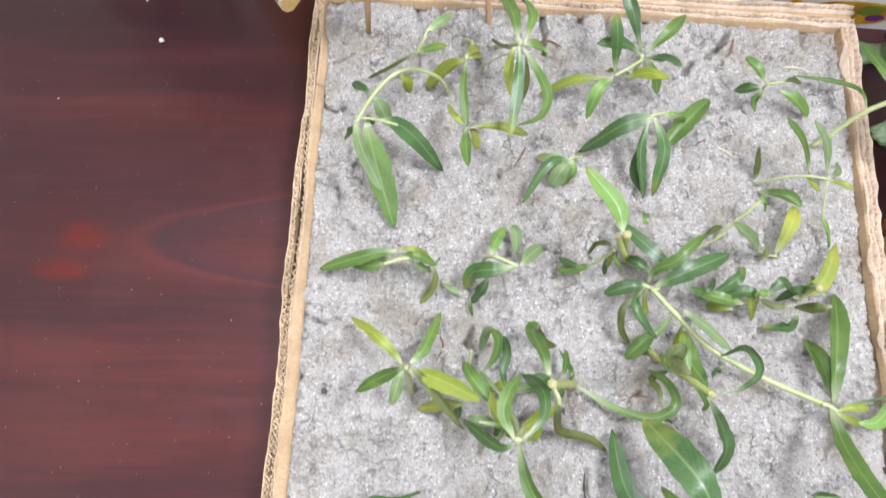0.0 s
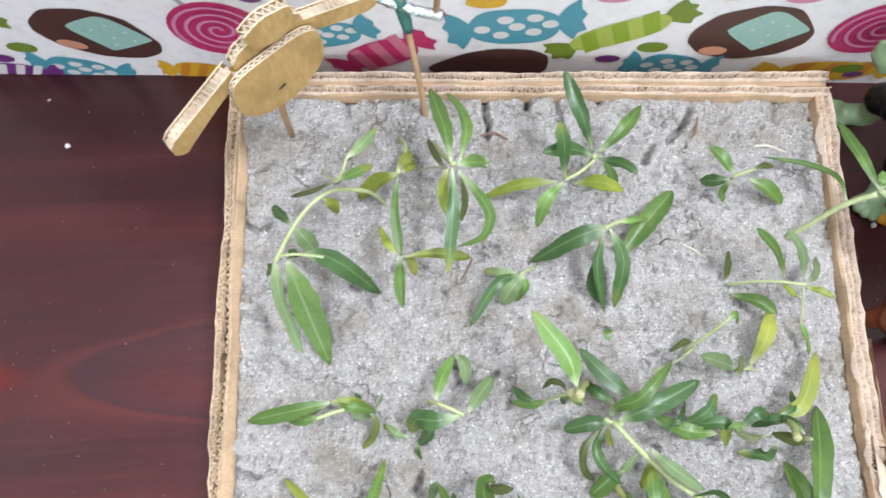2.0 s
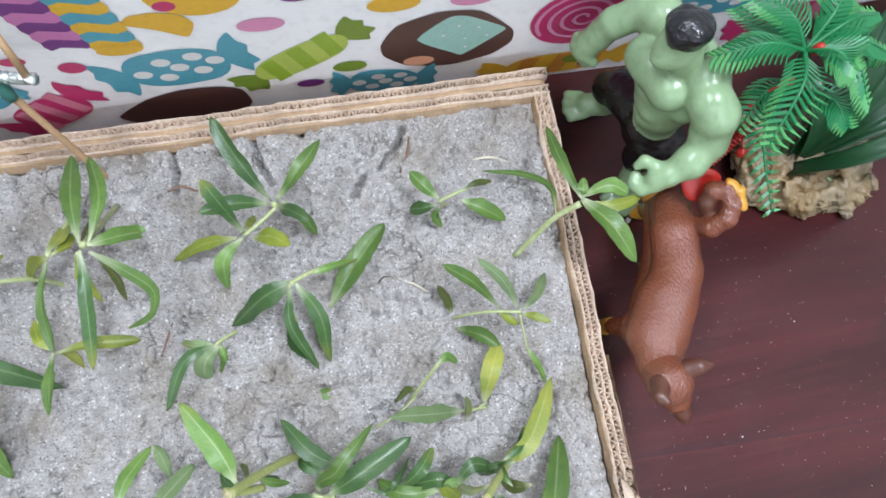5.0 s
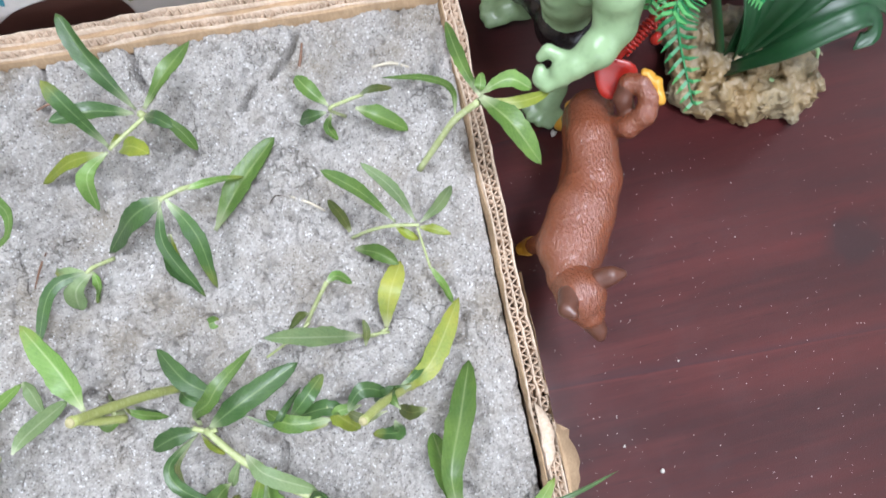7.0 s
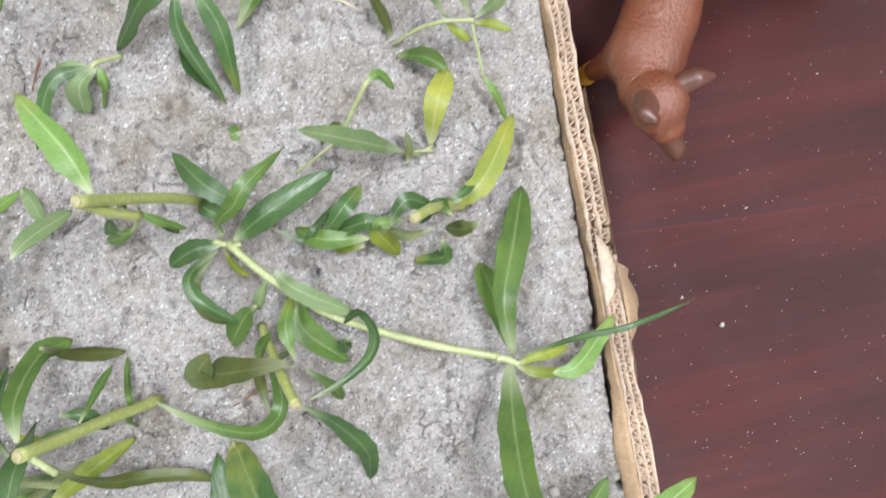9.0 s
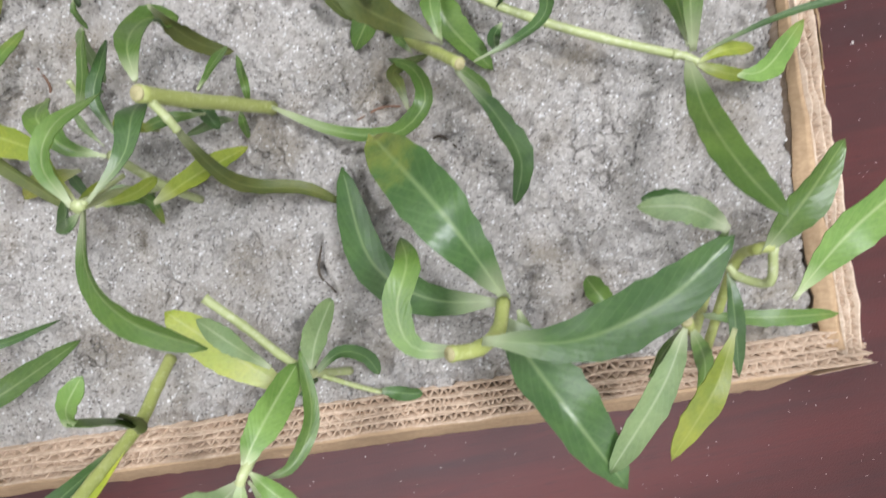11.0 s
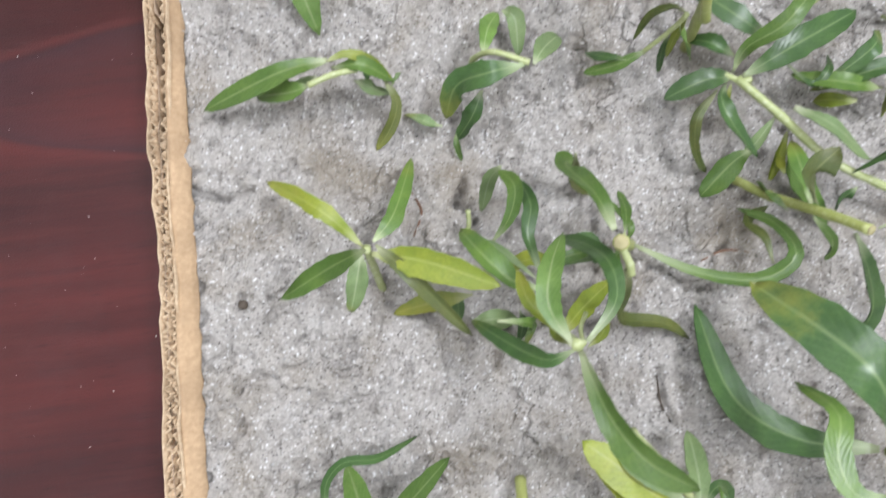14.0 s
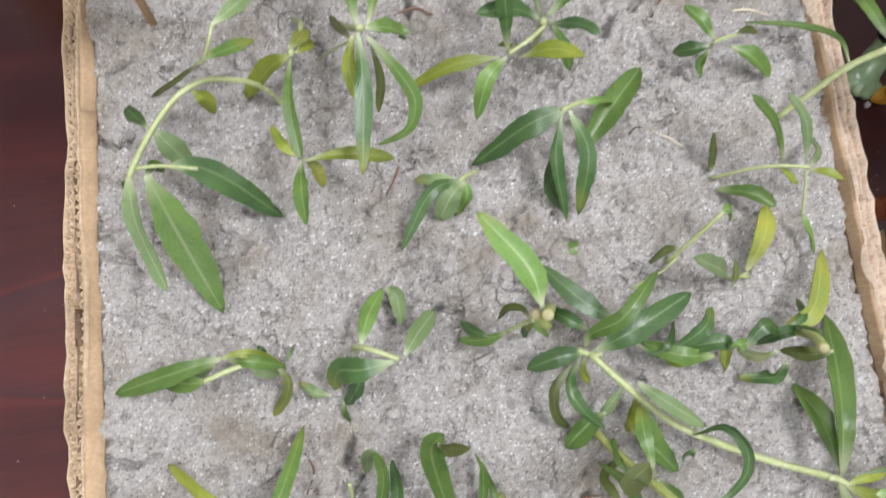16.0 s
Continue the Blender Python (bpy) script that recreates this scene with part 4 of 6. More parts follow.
p = sprig("weed sprig with a big dark leaf and hanging leaves", 138, 181)
stem(p, 2.2, (135, 181, 33), (144, 185, 29), (152, 188, 22))
leaf(p, "L", 5.0, (145, 185, 28), (156, 187, 24), (168, 191, 8))
leaf(p, "D", 11.6, (137, 182, 33), (120, 178, 27), (98, 170, 3))
leaf(p, "D", 6.6, (135, 181, 33), (131, 162, 25), (138, 139, 2))
leaf(p, "D", 8.6, (138, 181, 33), (146, 163, 25), (144, 141, 2))
leaf(p, "D", 6.4, (133, 168, 22), (129, 156, 14), (137, 143, 2))
leaf(p, "Y", 4.0, (133, 168, 20), (131, 160, 12), (132, 152, 3))
stem(p, 2.0, (100, 167, 4), (93, 163, 12), (90, 161, 12))
leaf(p, "D", 6.2, (92, 162, 12), (76, 156, 18), (60.5, 134, 7))
leaf(p, "P", 11.0, (92, 161, 12), (85, 154, 14), (80, 147, 3))
leaf(p, "P", 6.5, (90, 161, 12), (80, 163, 10), (71, 167, 2))
leaf(p, "L", 5.6, (92, 162, 12), (93, 155, 9), (88, 148, 2))
p = sprig("single loose green leaf lying on the sand", 149, 169)
leaf(p, "G", 12.9, (149, 169, 4), (166, 188, 8), (186, 208, 5))
p = sprig("small flat weed sprig with broad leaves", 215, 215)
stem(p, 1.8, (222, 212, 1), (216, 210, 20), (224, 213, 18), (233, 216, 14))
leaf(p, "G", 8.0, (216, 211, 22), (209, 219, 26), (204, 228, 24))
leaf(p, "D", 8.6, (214, 209, 20), (207, 209, 18), (201, 212, 10))
leaf(p, "G", 9.4, (228, 210, 14), (238, 204, 13), (251, 197, 3))
leaf(p, "O", 4.0, (230, 215, 16), (238, 218, 14), (248, 219, 7))
leaf(p, "G", 5.0, (216, 209, 16), (213, 205, 10), (216, 200, 3))
# over the east edge
p = sprig("weed sprig leaning out over the cardboard edge", 252, 177)
stem(p, 3.2, (252, 177, 0), (262, 183, 16), (271, 188, 30), (282, 190, 42))
leaf(p, "G", 12.4, (283, 192, 43), (292, 175, 50), (302, 156, 42))
leaf(p, "L", 8.0, (283, 193, 43), (296, 195, 48), (306, 190, 44))
leaf(p, "Y", 6.6, (286, 190, 42), (299, 186, 42), (316, 189, 36))
leaf(p, "G", 6.7, (283, 192, 43), (279, 211, 40), (279, 238, 26))
leaf(p, "L", 5.5, (283, 194, 43), (284, 196, 46), (286, 202, 44))
leaf(p, "G", 3.8, (272, 190, 30), (274, 205, 24), (265, 217, 14), (244, 227, 3))
p = sprig("wilted weed sprig with thin pale leaves", 211, 149)
stem(p, 1.7, (212, 151, 0), (222, 150, 14), (232, 148, 23), (244, 145, 26))
leaf(p, "G", 7.0, (234, 149, 24), (222, 162, 42), (208, 172.5, 52))
leaf(p, "P", 6.0, (243, 147, 26), (236, 160, 42), (225, 172, 51))
leaf(p, "O", 5.2, (212, 153, 1), (210, 160, 10), (206, 167, 22))
leaf(p, "P", 6.2, (245, 146, 26), (255, 153, 19), (265, 164, 5))
leaf(p, "G", 8.0, (212, 145, 2), (222, 139, 13), (231, 131, 16))
leaf(p, "Y", 4.6, (244, 144, 26), (250, 141, 29), (257, 137, 29))
stem(p, 1.2, (243, 144, 25), (244, 135, 19), (245, 126, 12))
leaf(p, "G", 4.2, (245, 127, 12), (249, 118, 9), (252, 108, 4))
leaf(p, "Y", 4.6, (233, 149, 22), (238, 143, 20), (243, 140, 18))
p = sprig("loose yellow leaf curled on the sand", 218, 104)
leaf(p, "B", 11.2, (218, 104, 2), (224, 119, 14), (232, 133, 8))
stem(p, 1.4, (206, 103, 5), (212, 102, 3), (219, 104, 2))
leaf(p, "O", 3.7, (207, 98, 8), (209, 104, 10), (209, 110, 12))
p = sprig("loose yellow-green leaf with a pale stalk", 218, 74)
leaf(p, "B", 11.4, (218, 74, 16), (235, 84, 20), (255, 110, 6))
p = sprig("pale upturned leaf with a thin stalk", 219, 102)
stem(p, 1.4, (219, 102, 3), (206, 103, 8))
leaf(p, "P", 9.0, (207, 103, 8), (190, 106, 30), (171, 110, 50))
p = sprig("tiny wilted sprig with a white stem", 181, 114)
stem(p, 2.0, (181, 114, 2), (189, 121, 16), (198, 129, 28))
leaf(p, "L", 5.2, (198, 129, 28), (203, 131, 26), (208, 127, 16))
leaf(p, "O", 4.3, (185, 119, 10), (180, 119, 6), (173, 114, 2))
stem(p, 1.3, (161, 104, 5), (174, 109, 10), (184, 115, 8))
p = sprig("small torn scrap of green leaf on the sand", 133, 126)
leaf(p, "G", 6.7, (133, 126, 1), (138, 126, 2), (142, 127, 1))
# the large star in the middle with its long stem
p = sprig("large weed sprig with a long pale stem and many leaves", 132, 79)
stem(p, 2.4, (127, 81, 21), (133, 78, 20.5), (137, 78, 21))
stem(p, 3.2, (132, 79, 20.5), (145, 63, 22), (162, 46, 19), (181, 34, 18), (203, 23, 18), (227, 13, 17))
leaf(p, "D", 11.3, (134.1, 79.4, 21), (150.1, 86, 30), (178.1, 97.8, 27))
leaf(p, "G", 7.6, (130.7, 81.3, 21), (132.1, 86.8, 30), (140.5, 89.8, 38), (147.9, 96.4, 42), (162.6, 108.8, 34))
leaf(p, "D", 8.9, (130.6, 79.4, 21), (119.1, 79.1, 22), (106.2, 76, 14))
leaf(p, "D", 9.6, (143.4, 91, 26), (130.3, 101.1, 28), (117.5, 118.7, 20))
leaf(p, "D", 6.8, (134, 88.5, 18), (125.9, 94.3, 18), (121.1, 99.8, 10))
leaf(p, "D", 6, (128.1, 78, 20), (118.5, 68.6, 32), (121.6, 58, 32), (131.5, 48.2, 25))
leaf(p, "O", 5, (125.1, 76.2, 18), (115.7, 66.1, 18), (116.1, 54.6, 12), (122.9, 48.2, 4))
leaf(p, "Y", 3.4, (129.8, 77.3, 20), (130.6, 71.2, 12), (134, 65.7, 6))
leaf(p, "P", 5, (144.5, 63.6, 20), (140, 57.6, 16), (135.6, 51.7, 10))
leaf(p, "G", 10.2, (136.4, 53.5, 14), (129.3, 49.2, 10), (119.9, 39.6, 1))
leaf(p, "P", 7.8, (148.3, 64.9, 26), (157, 55.2, 32), (174.8, 42.8, 24))
leaf(p, "G", 11.5, (153.1, 54.4, 14), (152.7, 40.1, 14), (166.6, 22.9, 4))
leaf(p, "Y", 3.7, (151.5, 58.8, 14), (148.6, 49.9, 10), (147.6, 42.2, 3))
leaf(p, "D", 3.6, (149.6, 81.7, 24), (160.8, 74.1, 20), (166.8, 78.4, 22), (174.8, 87.3, 12))
# its far node
p = sprig("weed sprig with long upright dark leaves and a thin blade", 232, 13)
leaf(p, "G", 13.2, (232, 13, 18), (232, 35, 26), (242, 57, 16), (253, 80, 0))
leaf(p, "G", 10.8, (231, 15, 18), (230, 35, 16), (228, 52, 4))
stem(p, 3.0, (225, 13, 18), (229, 12, 18), (233, 9, 18))
leaf(p, "G", 12.7, (230, 11, 18), (225, -9, 34), (222, -28, 56), (224, -44, 72))
leaf(p, "D", 2.7, (234, 12, 18), (255, 16, 32), (275, 17, 38), (302, 20, 30))
leaf(p, "L", 8.6, (244, 4, 16), (256, 3, 16), (278, 19, 7))
leaf(p, "Y", 5.2, (232, 9, 18), (242, 11, 20), (255, 11, 14))
leaf(p, "Y", 5.2, (232, 9, 18), (241, 4, 18), (256, 1, 12))
# middle front
p = sprig("weed sprig with a cut stem and curled leaves", 146, 19)
stem(p, 3.6, (151, 16.3, 48), (146, 24, 36), (139, 35, 16), (134, 45, 2))
leaf(p, "D", 5, (155.5, 16.7, 46), (167, 19.9, 46), (178.5, 26.4, 42), (182, 35, 38), (177.1, 43, 33), (169.5, 39.4, 20))
leaf(p, "D", 8.5, (150, 16, 42), (161, 3, 30), (168, -12, 18), (165, -26, 4))
leaf(p, "O", 11.1, (148.9, 29.1, 28), (126.6, 33.8, 60), (131.6, 40.3, 68))
leaf(p, "G", 7, (149.1, 29.4, 24), (147.9, 42.5, 24), (151.2, 54.4, 16))
leaf(p, "Y", 3.8, (146.2, 42.6, 16), (148.1, 48.6, 12), (155.6, 54.5, 6))
leaf(p, "G", 4.3, (139, 28, 26), (136, 35, 22), (139, 42, 10))
leaf(p, "D", 5.5, (170.2, 33.7, 20), (167.6, 31.1, 16), (168.6, 28.4, 8))
leaf(p, "G", 5.1, (151.3, 25.1, 20), (159.8, 15.6, 16), (161.1, 8.9, 8))
p = sprig("weed sprig with a thick leaning cut stem", 68, 24)
stem(p, 4.6, (64.5, 21.2, 62), (71, 22, 44), (79, 23.5, 24), (88, 24.4, 4))
leaf(p, "G", 10.2, (63.8, 25.3, 60), (61.5, 37.7, 54), (60.3, 51.8, 32), (67, 55.2, 20))
leaf(p, "G", 3.9, (73.8, 25.3, 40), (77.7, 33.4, 34), (80.6, 42.7, 22))
leaf(p, "G", 6.4, (88, 24, 8), (108, 11, 12), (128, 5, 18), (140, 12, 24), (139, 25, 16), (131, 33, 6))
leaf(p, "O", 4.7, (134.8, 10.1, 18), (133.3, 19.9, 18), (132.6, 27.7, 10), (145.8, 32.7, 3))
leaf(p, "G", 3.1, (82.1, 23.8, 14), (83.4, 29.8, 20), (79.8, 44.7, 6))
leaf(p, "G", 3.5, (79.6, 22.9, 16), (79, 18.9, 12), (77.8, 15.5, 4))
leaf(p, "P", 3.9, (75.7, 21.5, 10), (69.5, 21.7, 12), (57.4, 20.2, 6))
leaf(p, "O", 6.2, (68.2, 16, 54), (70.1, 8.3, 44), (73.2, 0.2, 26), (79.5, -3.2, 14), (94.5, -6.4, 10), (106.3, -13.6, 2))
stem(p, 2.6, (66, 19.5, 58), (68.5, 15, 55), (69.5, 12, 52))
leaf(p, "O", 6.8, (63.3, 54.2, 36), (65.7, 51.2, 22), (70.4, 48.3, 10), (78.7, 46.4, 3))
p = sprig("weed sprig with a yellowish node and arching leaves", 47, -8)
stem(p, 3.2, (45.8, -6, 68), (46, -2, 50), (48, 2, 24), (52, 5, 0))
leaf(p, "L", 7.5, (44.3, -5.7, 68), (39.3, 6, 68), (42.6, 17, 64), (50.8, 27.2, 50))
leaf(p, "D", 8.4, (48.7, -5.3, 68), (59, 4.8, 66), (60.9, 15.9, 60), (58.8, 23.3, 46), (54.2, 28.1, 30))
leaf(p, "Y", 8.0, (51, -4, 30), (63, 4, 20), (78, 12, 8))
leaf(p, "D", 6.5, (45.2, -7.1, 66), (38.4, -9.3, 60), (31.4, -4.6, 46), (22.2, 4.5, 26))
leaf(p, "Y", 4.2, (49.5, -6.7, 66), (56.3, -4, 58), (60.6, 0.6, 50))
leaf(p, "Y", 3.2, (43.8, -5.4, 66), (42.7, -2.3, 56), (46, 3.4, 48))
leaf(p, "G", 9.5, (46.5, -7, 67), (49, -24, 76), (57, -37, 77), (72, -48, 71), roll=-35)
stem(p, 1.4, (47.5, -5.7, 68), (49.4, -1.9, 60), (53.2, 2.1, 54))
leaf(p, "Y", 5, (44, -4, 64), (36, 7, 60), (35, 18, 52))
leaf(p, "D", 6.2, (58.5, 28.1, 24), (67.1, 26.1, 22), (71.2, 18.3, 14))
leaf(p, "G", 4.5, (30.5, 2.9, 30), (42.4, 0.8, 26), (44.3, -1.7, 14), (42.9, -8.4, 3))
p = sprig("weed sprig with dark white-ribbed leaves", 45, 10)
stem(p, 3, (44.9, 11.4, 40), (51.4, 2.4, 20), (55.8, -1.8, 0))
leaf(p, "G", 8.4, (44.4, 10.6, 42), (34, 15.4, 44), (25.8, 26.1, 40), (22.6, 35.1, 26))
leaf(p, "P", 3.1, (43.4, 14.4, 40), (36.4, 22.8, 36), (30.8, 30.3, 28))
leaf(p, "G", 6.3, (32.7, 29.3, 28), (38.5, 36.3, 34), (41.2, 46, 36), (38.3, 54.4, 26))
leaf(p, "P", 5.4, (38.9, 54.5, 28), (35.7, 51.7, 20), (33.8, 43.3, 6))
leaf(p, "D", 5.5, (46.5, 15.3, 34), (42.8, 28.7, 38), (45.6, 39.2, 36), (45.2, 49.9, 26))
leaf(p, "Y", 5.7, (55.1, 19.4, 24), (45.5, 22, 28), (36.6, 20.3, 16))
leaf(p, "G", 4.8, (69.8, 22.6, 22), (59.8, 21.8, 28), (48.6, 20, 26))
leaf(p, "D", 3.9, (40.9, 5.2, 16), (42.5, 0.8, 10), (41.7, -5.2, 4))
stem(p, 1.8, (27.2, 35.8, 10), (27.5, 38.8, 14), (27.2, 42.4, 18))
p = sprig("weed sprig with a ring of five spread leaves", -6, 20)
stem(p, 3, (-6, 20, 0), (-8, 27, 14), (-9.6, 32.5, 27))
leaf(p, "Y", 6.6, (-10.7, 33.2, 28), (-22.7, 45.8, 34), (-41, 60.8, 18))
leaf(p, "G", 6.6, (-7, 34.3, 28), (1.1, 43.4, 26), (10.6, 66.6, 6))
leaf(p, "G", 7.4, (-10, 32, 28), (-20, 26, 46), (-33, 17, 66))
leaf(p, "P", 7.7, (-11.5, 30.6, 27), (-14.1, 21.5, 26), (-17.4, 12.4, 18))
leaf(p, "O", 5.6, (-6.2, 33.2, 28), (5.1, 20.1, 32), (22.9, -1.3, 20))
leaf(p, "Y", 10.8, (-7.9, 30.5, 27), (9.5, 24.8, 36), (30.5, 13.5, 46))
leaf(p, "B", 7.7, (24.9, 13, 18), (10.4, 12, 14), (-3, 10.2, 3))
leaf(p, "D", 5.1, (19.4, 14.7, 16), (20, 10.7, 12), (20.1, 4.4, 4))
leaf(p, "P", 7.8, (24.4, 3.1, 8), (31.6, 3.5, 12), (42, 2.9, 3))
p = sprig("weed sprig with a flat arched stem and long leaf", -15, 97)
leaf(p, "G", 8.8, (-14.9, 98, 28), (-32, 95.2, 28), (-61.7, 90.7, 11))
leaf(p, "L", 8.9, (-21.9, 90.3, 26), (-29.9, 90.1, 22), (-42.4, 93.5, 12))
stem(p, 2.2, (-22.5, 90.2, 27), (-13.8, 92.7, 28), (-5.6, 94.5, 26))
leaf(p, "P", 5.4, (-19.7, 95.7, 20), (-25.6, 94.1, 16), (-34, 94.8, 8))
leaf(p, "Y", 4.3, (-15.4, 97.6, 28), (-8.2, 99, 30), (-0.1, 97, 26), (6.9, 91.2, 18))
leaf(p, "G", 6.1, (-14.1, 96.9, 24), (-3.1, 95.1, 28), (7.6, 91.7, 18))
leaf(p, "P", 6.3, (-6.7, 92.9, 20), (0, 90.6, 16), (6.5, 91.1, 8))
leaf(p, "O", 5.1, (3.8, 92.7, 18), (7.4, 85.7, 14), (4.4, 78.4, 8), (-2.1, 71.7, 1))
leaf(p, "D", 2.8, (-5, 101.9, 8), (-3, 100.5, 10), (-1.6, 97.9, 6))
leaf(p, "P", 1.9, (6.2, 92.9, 10), (9.1, 96.5, 12), (10.3, 100.2, 4))
p = sprig("small weed sprig with folded leaves", 36, 86)
stem(p, 2.2, (36.2, 93.4, 10), (35.5, 95.2, 22), (41.3, 93.5, 32), (52.8, 87.8, 34))
leaf(p, "L", 7.6, (39, 95.7, 26), (42.5, 106.2, 22), (50.4, 119.2, 6))
leaf(p, "P", 7.4, (51.7, 119.1, 8), (55.7, 114.4, 10), (56.7, 102.3, 3))
leaf(p, "D", 10.9, (51, 87.4, 34), (38.1, 85.7, 34), (28.5, 86.4, 22), (24.7, 79, 8))
leaf(p, "D", 7.3, (38.2, 85.3, 18), (34.1, 77.5, 14), (28.5, 72, 2))
leaf(p, "P", 8.4, (55.4, 88.8, 30), (60.6, 95.5, 26), (71.2, 106.3, 10))
leaf(p, "P", 4.7, (23.4, 76.9, 6), (16.9, 79.1, 8), (10.2, 84.6, 2))
leaf(p, "G", 2.8, (28.1, 73.9, 5), (28, 69.3, 5), (29.6, 64.4, 1))
p = sprig("thick cut stem leaning from the sand with a broad light leaf", 104, 97)
stem(p, 4, (103.5, 95.1, 75), (109, 97.5, 54), (117, 99.5, 28), (124, 99.5, 2))
stem(p, 3.4, (100.9, 95.9, 69), (105, 93.5, 58), (110, 92, 46))
leaf(p, "L", 10.6, (104.6, 98.2, 66), (100.5, 113.2, 70), (86.4, 135.3, 66))
stem(p, 1.8, (105.1, 95.1, 44), (104.5, 94.8, 34), (98.5, 92.5, 20))
leaf(p, "O", 3.4, (103.6, 95.6, 46), (102.7, 100, 40), (98.8, 101.6, 30), (96.3, 98.1, 18))
leaf(p, "L", 5, (99.2, 92.7, 22), (90.8, 90.7, 16), (80.4, 92.2, 5))
leaf(p, "D", 5.5, (92.9, 91.6, 18), (86, 94.8, 14), (82.4, 100.7, 5))
leaf(p, "L", 4.3, (106.3, 95.8, 36), (110.7, 91.8, 30), (117.2, 88.4, 18))
leaf(p, "D", 4.1, (106.3, 95.8, 26), (107.4, 93.2, 16), (109.8, 89.2, 6))
leaf(p, "Y", 3.4, (107.5, 96.4, 40), (106.7, 93.4, 30), (108.7, 91.2, 16))
p = sprig("weed sprig with bent leaves and a pale cut end", 212, 71)
stem(p, 3.6, (204.3, 69.6, 66), (211, 73, 52), (219, 75, 30), (226, 76, 4))
leaf(p, "G", 8.5, (187.7, 70, 20), (169.4, 72.6, 24), (157.4, 80.2, 14))
leaf(p, "Y", 10.3, (186.6, 76.6, 26), (190.6, 69.6, 20), (195.9, 61.8, 6))
leaf(p, "L", 5.2, (201.3, 73.3, 28), (191.5, 73.5, 32), (190.4, 71.5, 26))
leaf(p, "O", 4.8, (211.3, 68.2, 26), (201.2, 67.2, 26), (194.1, 71.6, 24))
leaf(p, "D", 5.7, (224, 76.3, 30), (212.7, 75.5, 30), (206.7, 72, 16))
leaf(p, "O", 6.9, (228.3, 65.6, 36), (221.3, 65.2, 30), (216.3, 68.2, 18))
leaf(p, "D", 4, (219.3, 77.2, 24), (227.7, 81.1, 22), (234.7, 89.3, 10))
leaf(p, "G", 4.5, (218.1, 69.2, 48), (215.6, 74.9, 44), (217.5, 77.2, 30))
leaf(p, "D", 7.7, (193.1, 71.2, 22), (186.5, 75.7, 26), (164.7, 74, 12))
leaf(p, "D", 7.6, (166.1, 73.3, 16), (178.6, 82.1, 30), (187, 90.4, 24))
leaf(p, "Y", 6.5, (183, 68, 12), (174, 70, 10), (171, 72, 4))
leaf(p, "D", 6.8, (213.8, 63.2, 26), (213.2, 56.9, 14), (201.2, 58.2, 6))
leaf(p, "D", 7.5, (193.5, 71.1, 30), (203.2, 79.9, 34), (214.2, 75.5, 26))
# front
p = sprig("weed sprig with spread leaves hanging over the front edge", -27, -61)
stem(p, 3.2, (-27, -61, 34), (-31, -64, 22), (-36, -69, 4))
leaf(p, "L", 10.2, (-26, -59, 35), (-21, -50, 32), (-25, -38, 15))
leaf(p, "G", 8.3, (-24, -59, 35), (-10, -54, 28), (10, -42, 10))
leaf(p, "D", 3.8, (-28, -58, 32), (-32, -44, 26), (-26, -37, 20), (-14, -38, 14), (1, -34, 3))
leaf(p, "G", 8.2, (-27, -60, 36), (-35, -68, 46), (-35, -81, 56), (-48, -91, 54))
leaf(p, "G", 7.7, (-26, -64, 34), (-21, -80, 36), (-15, -101, 22))
leaf(p, "L", 6.0, (-28, -64, 32), (-32, -69, 24), (-38, -72, 14))
p = sprig("thick-stemmed weed sprig lying across the cardboard rim", 10, -110)
stem(p, 4.2, (6.7, -101.7, 76), (14, -92, 60), (22, -82, 42), (29.8, -72, 25), (33, -62, 12), (35, -55, 2))
leaf(p, "D", 6.4, (26.9, -74.8, 28), (10.9, -85.8, 46), (-2.2, -93.7, 60))
leaf(p, "G", 6.2, (26.9, -77.8, 32), (15.6, -89.7, 48), (1.6, -97.0, 62))
leaf(p, "H", 5.6, (29.1, -74.9, 30), (21.8, -84.8, 46), (13.6, -92.4, 62))
leaf(p, "G", 9.5, (29.5, -72, 27), (33, -66, 44), (35.0, -61, 64), (36, -59, 75))
leaf(p, "O", 8.2, (28.5, -73.5, 26), (34.5, -68, 38), (37, -63, 50))
leaf(p, "L", 7.0, (35.6, -60, 73), (38.9, -54.4, 79), (44.5, -47.5, 80))
stem(p, 2.8, (6.8, -99.6, 70), (2, -99.4, 64), (-4.5, -100.2, 54))
leaf(p, "D", 7.4, (-2.1, -97.9, 54), (-8, -97.5, 50), (-14.5, -103, 40))
leaf(p, "D", 7, (-15.3, -100, 36), (-12.9, -105.8, 44), (-4.4, -104.7, 50))
leaf(p, "L", 3, (8.7, -99.3, 64), (5.6, -97.1, 62), (-1.8, -101.6, 56))
leaf(p, "L", 7.0, (16.3, -92.2, 63), (18.0, -100.6, 58), (23.4, -121.9, 40))
p = sprig("weed sprig with pale leaves draped over the front rim", 93, -66)
stem(p, 3.0, (96, -72, 2), (92, -69, 16), (87.5, -66.2, 32), (80, -73, 46), (71.5, -83, 58), (69, -87, 59))
stem(p, 2.9, (64.7, -35.6, 44), (73, -46, 40), (81, -57, 36), (88, -66, 31))
leaf(p, "P", 11.5, (70, -86, 59), (60, -93, 53), (51, -96, 46), (43, -98, 39))
leaf(p, "L", 7.8, (70, -85, 59), (67.5, -95, 60), (62, -103, 56), (55, -107, 50))
leaf(p, "G", 6.4, (71, -87, 58), (73, -98, 52), (68, -106, 42), (60, -111, 34))
leaf(p, "L", 6.8, (72, -84, 59), (79, -91, 62), (86.5, -101.5, 58.5))
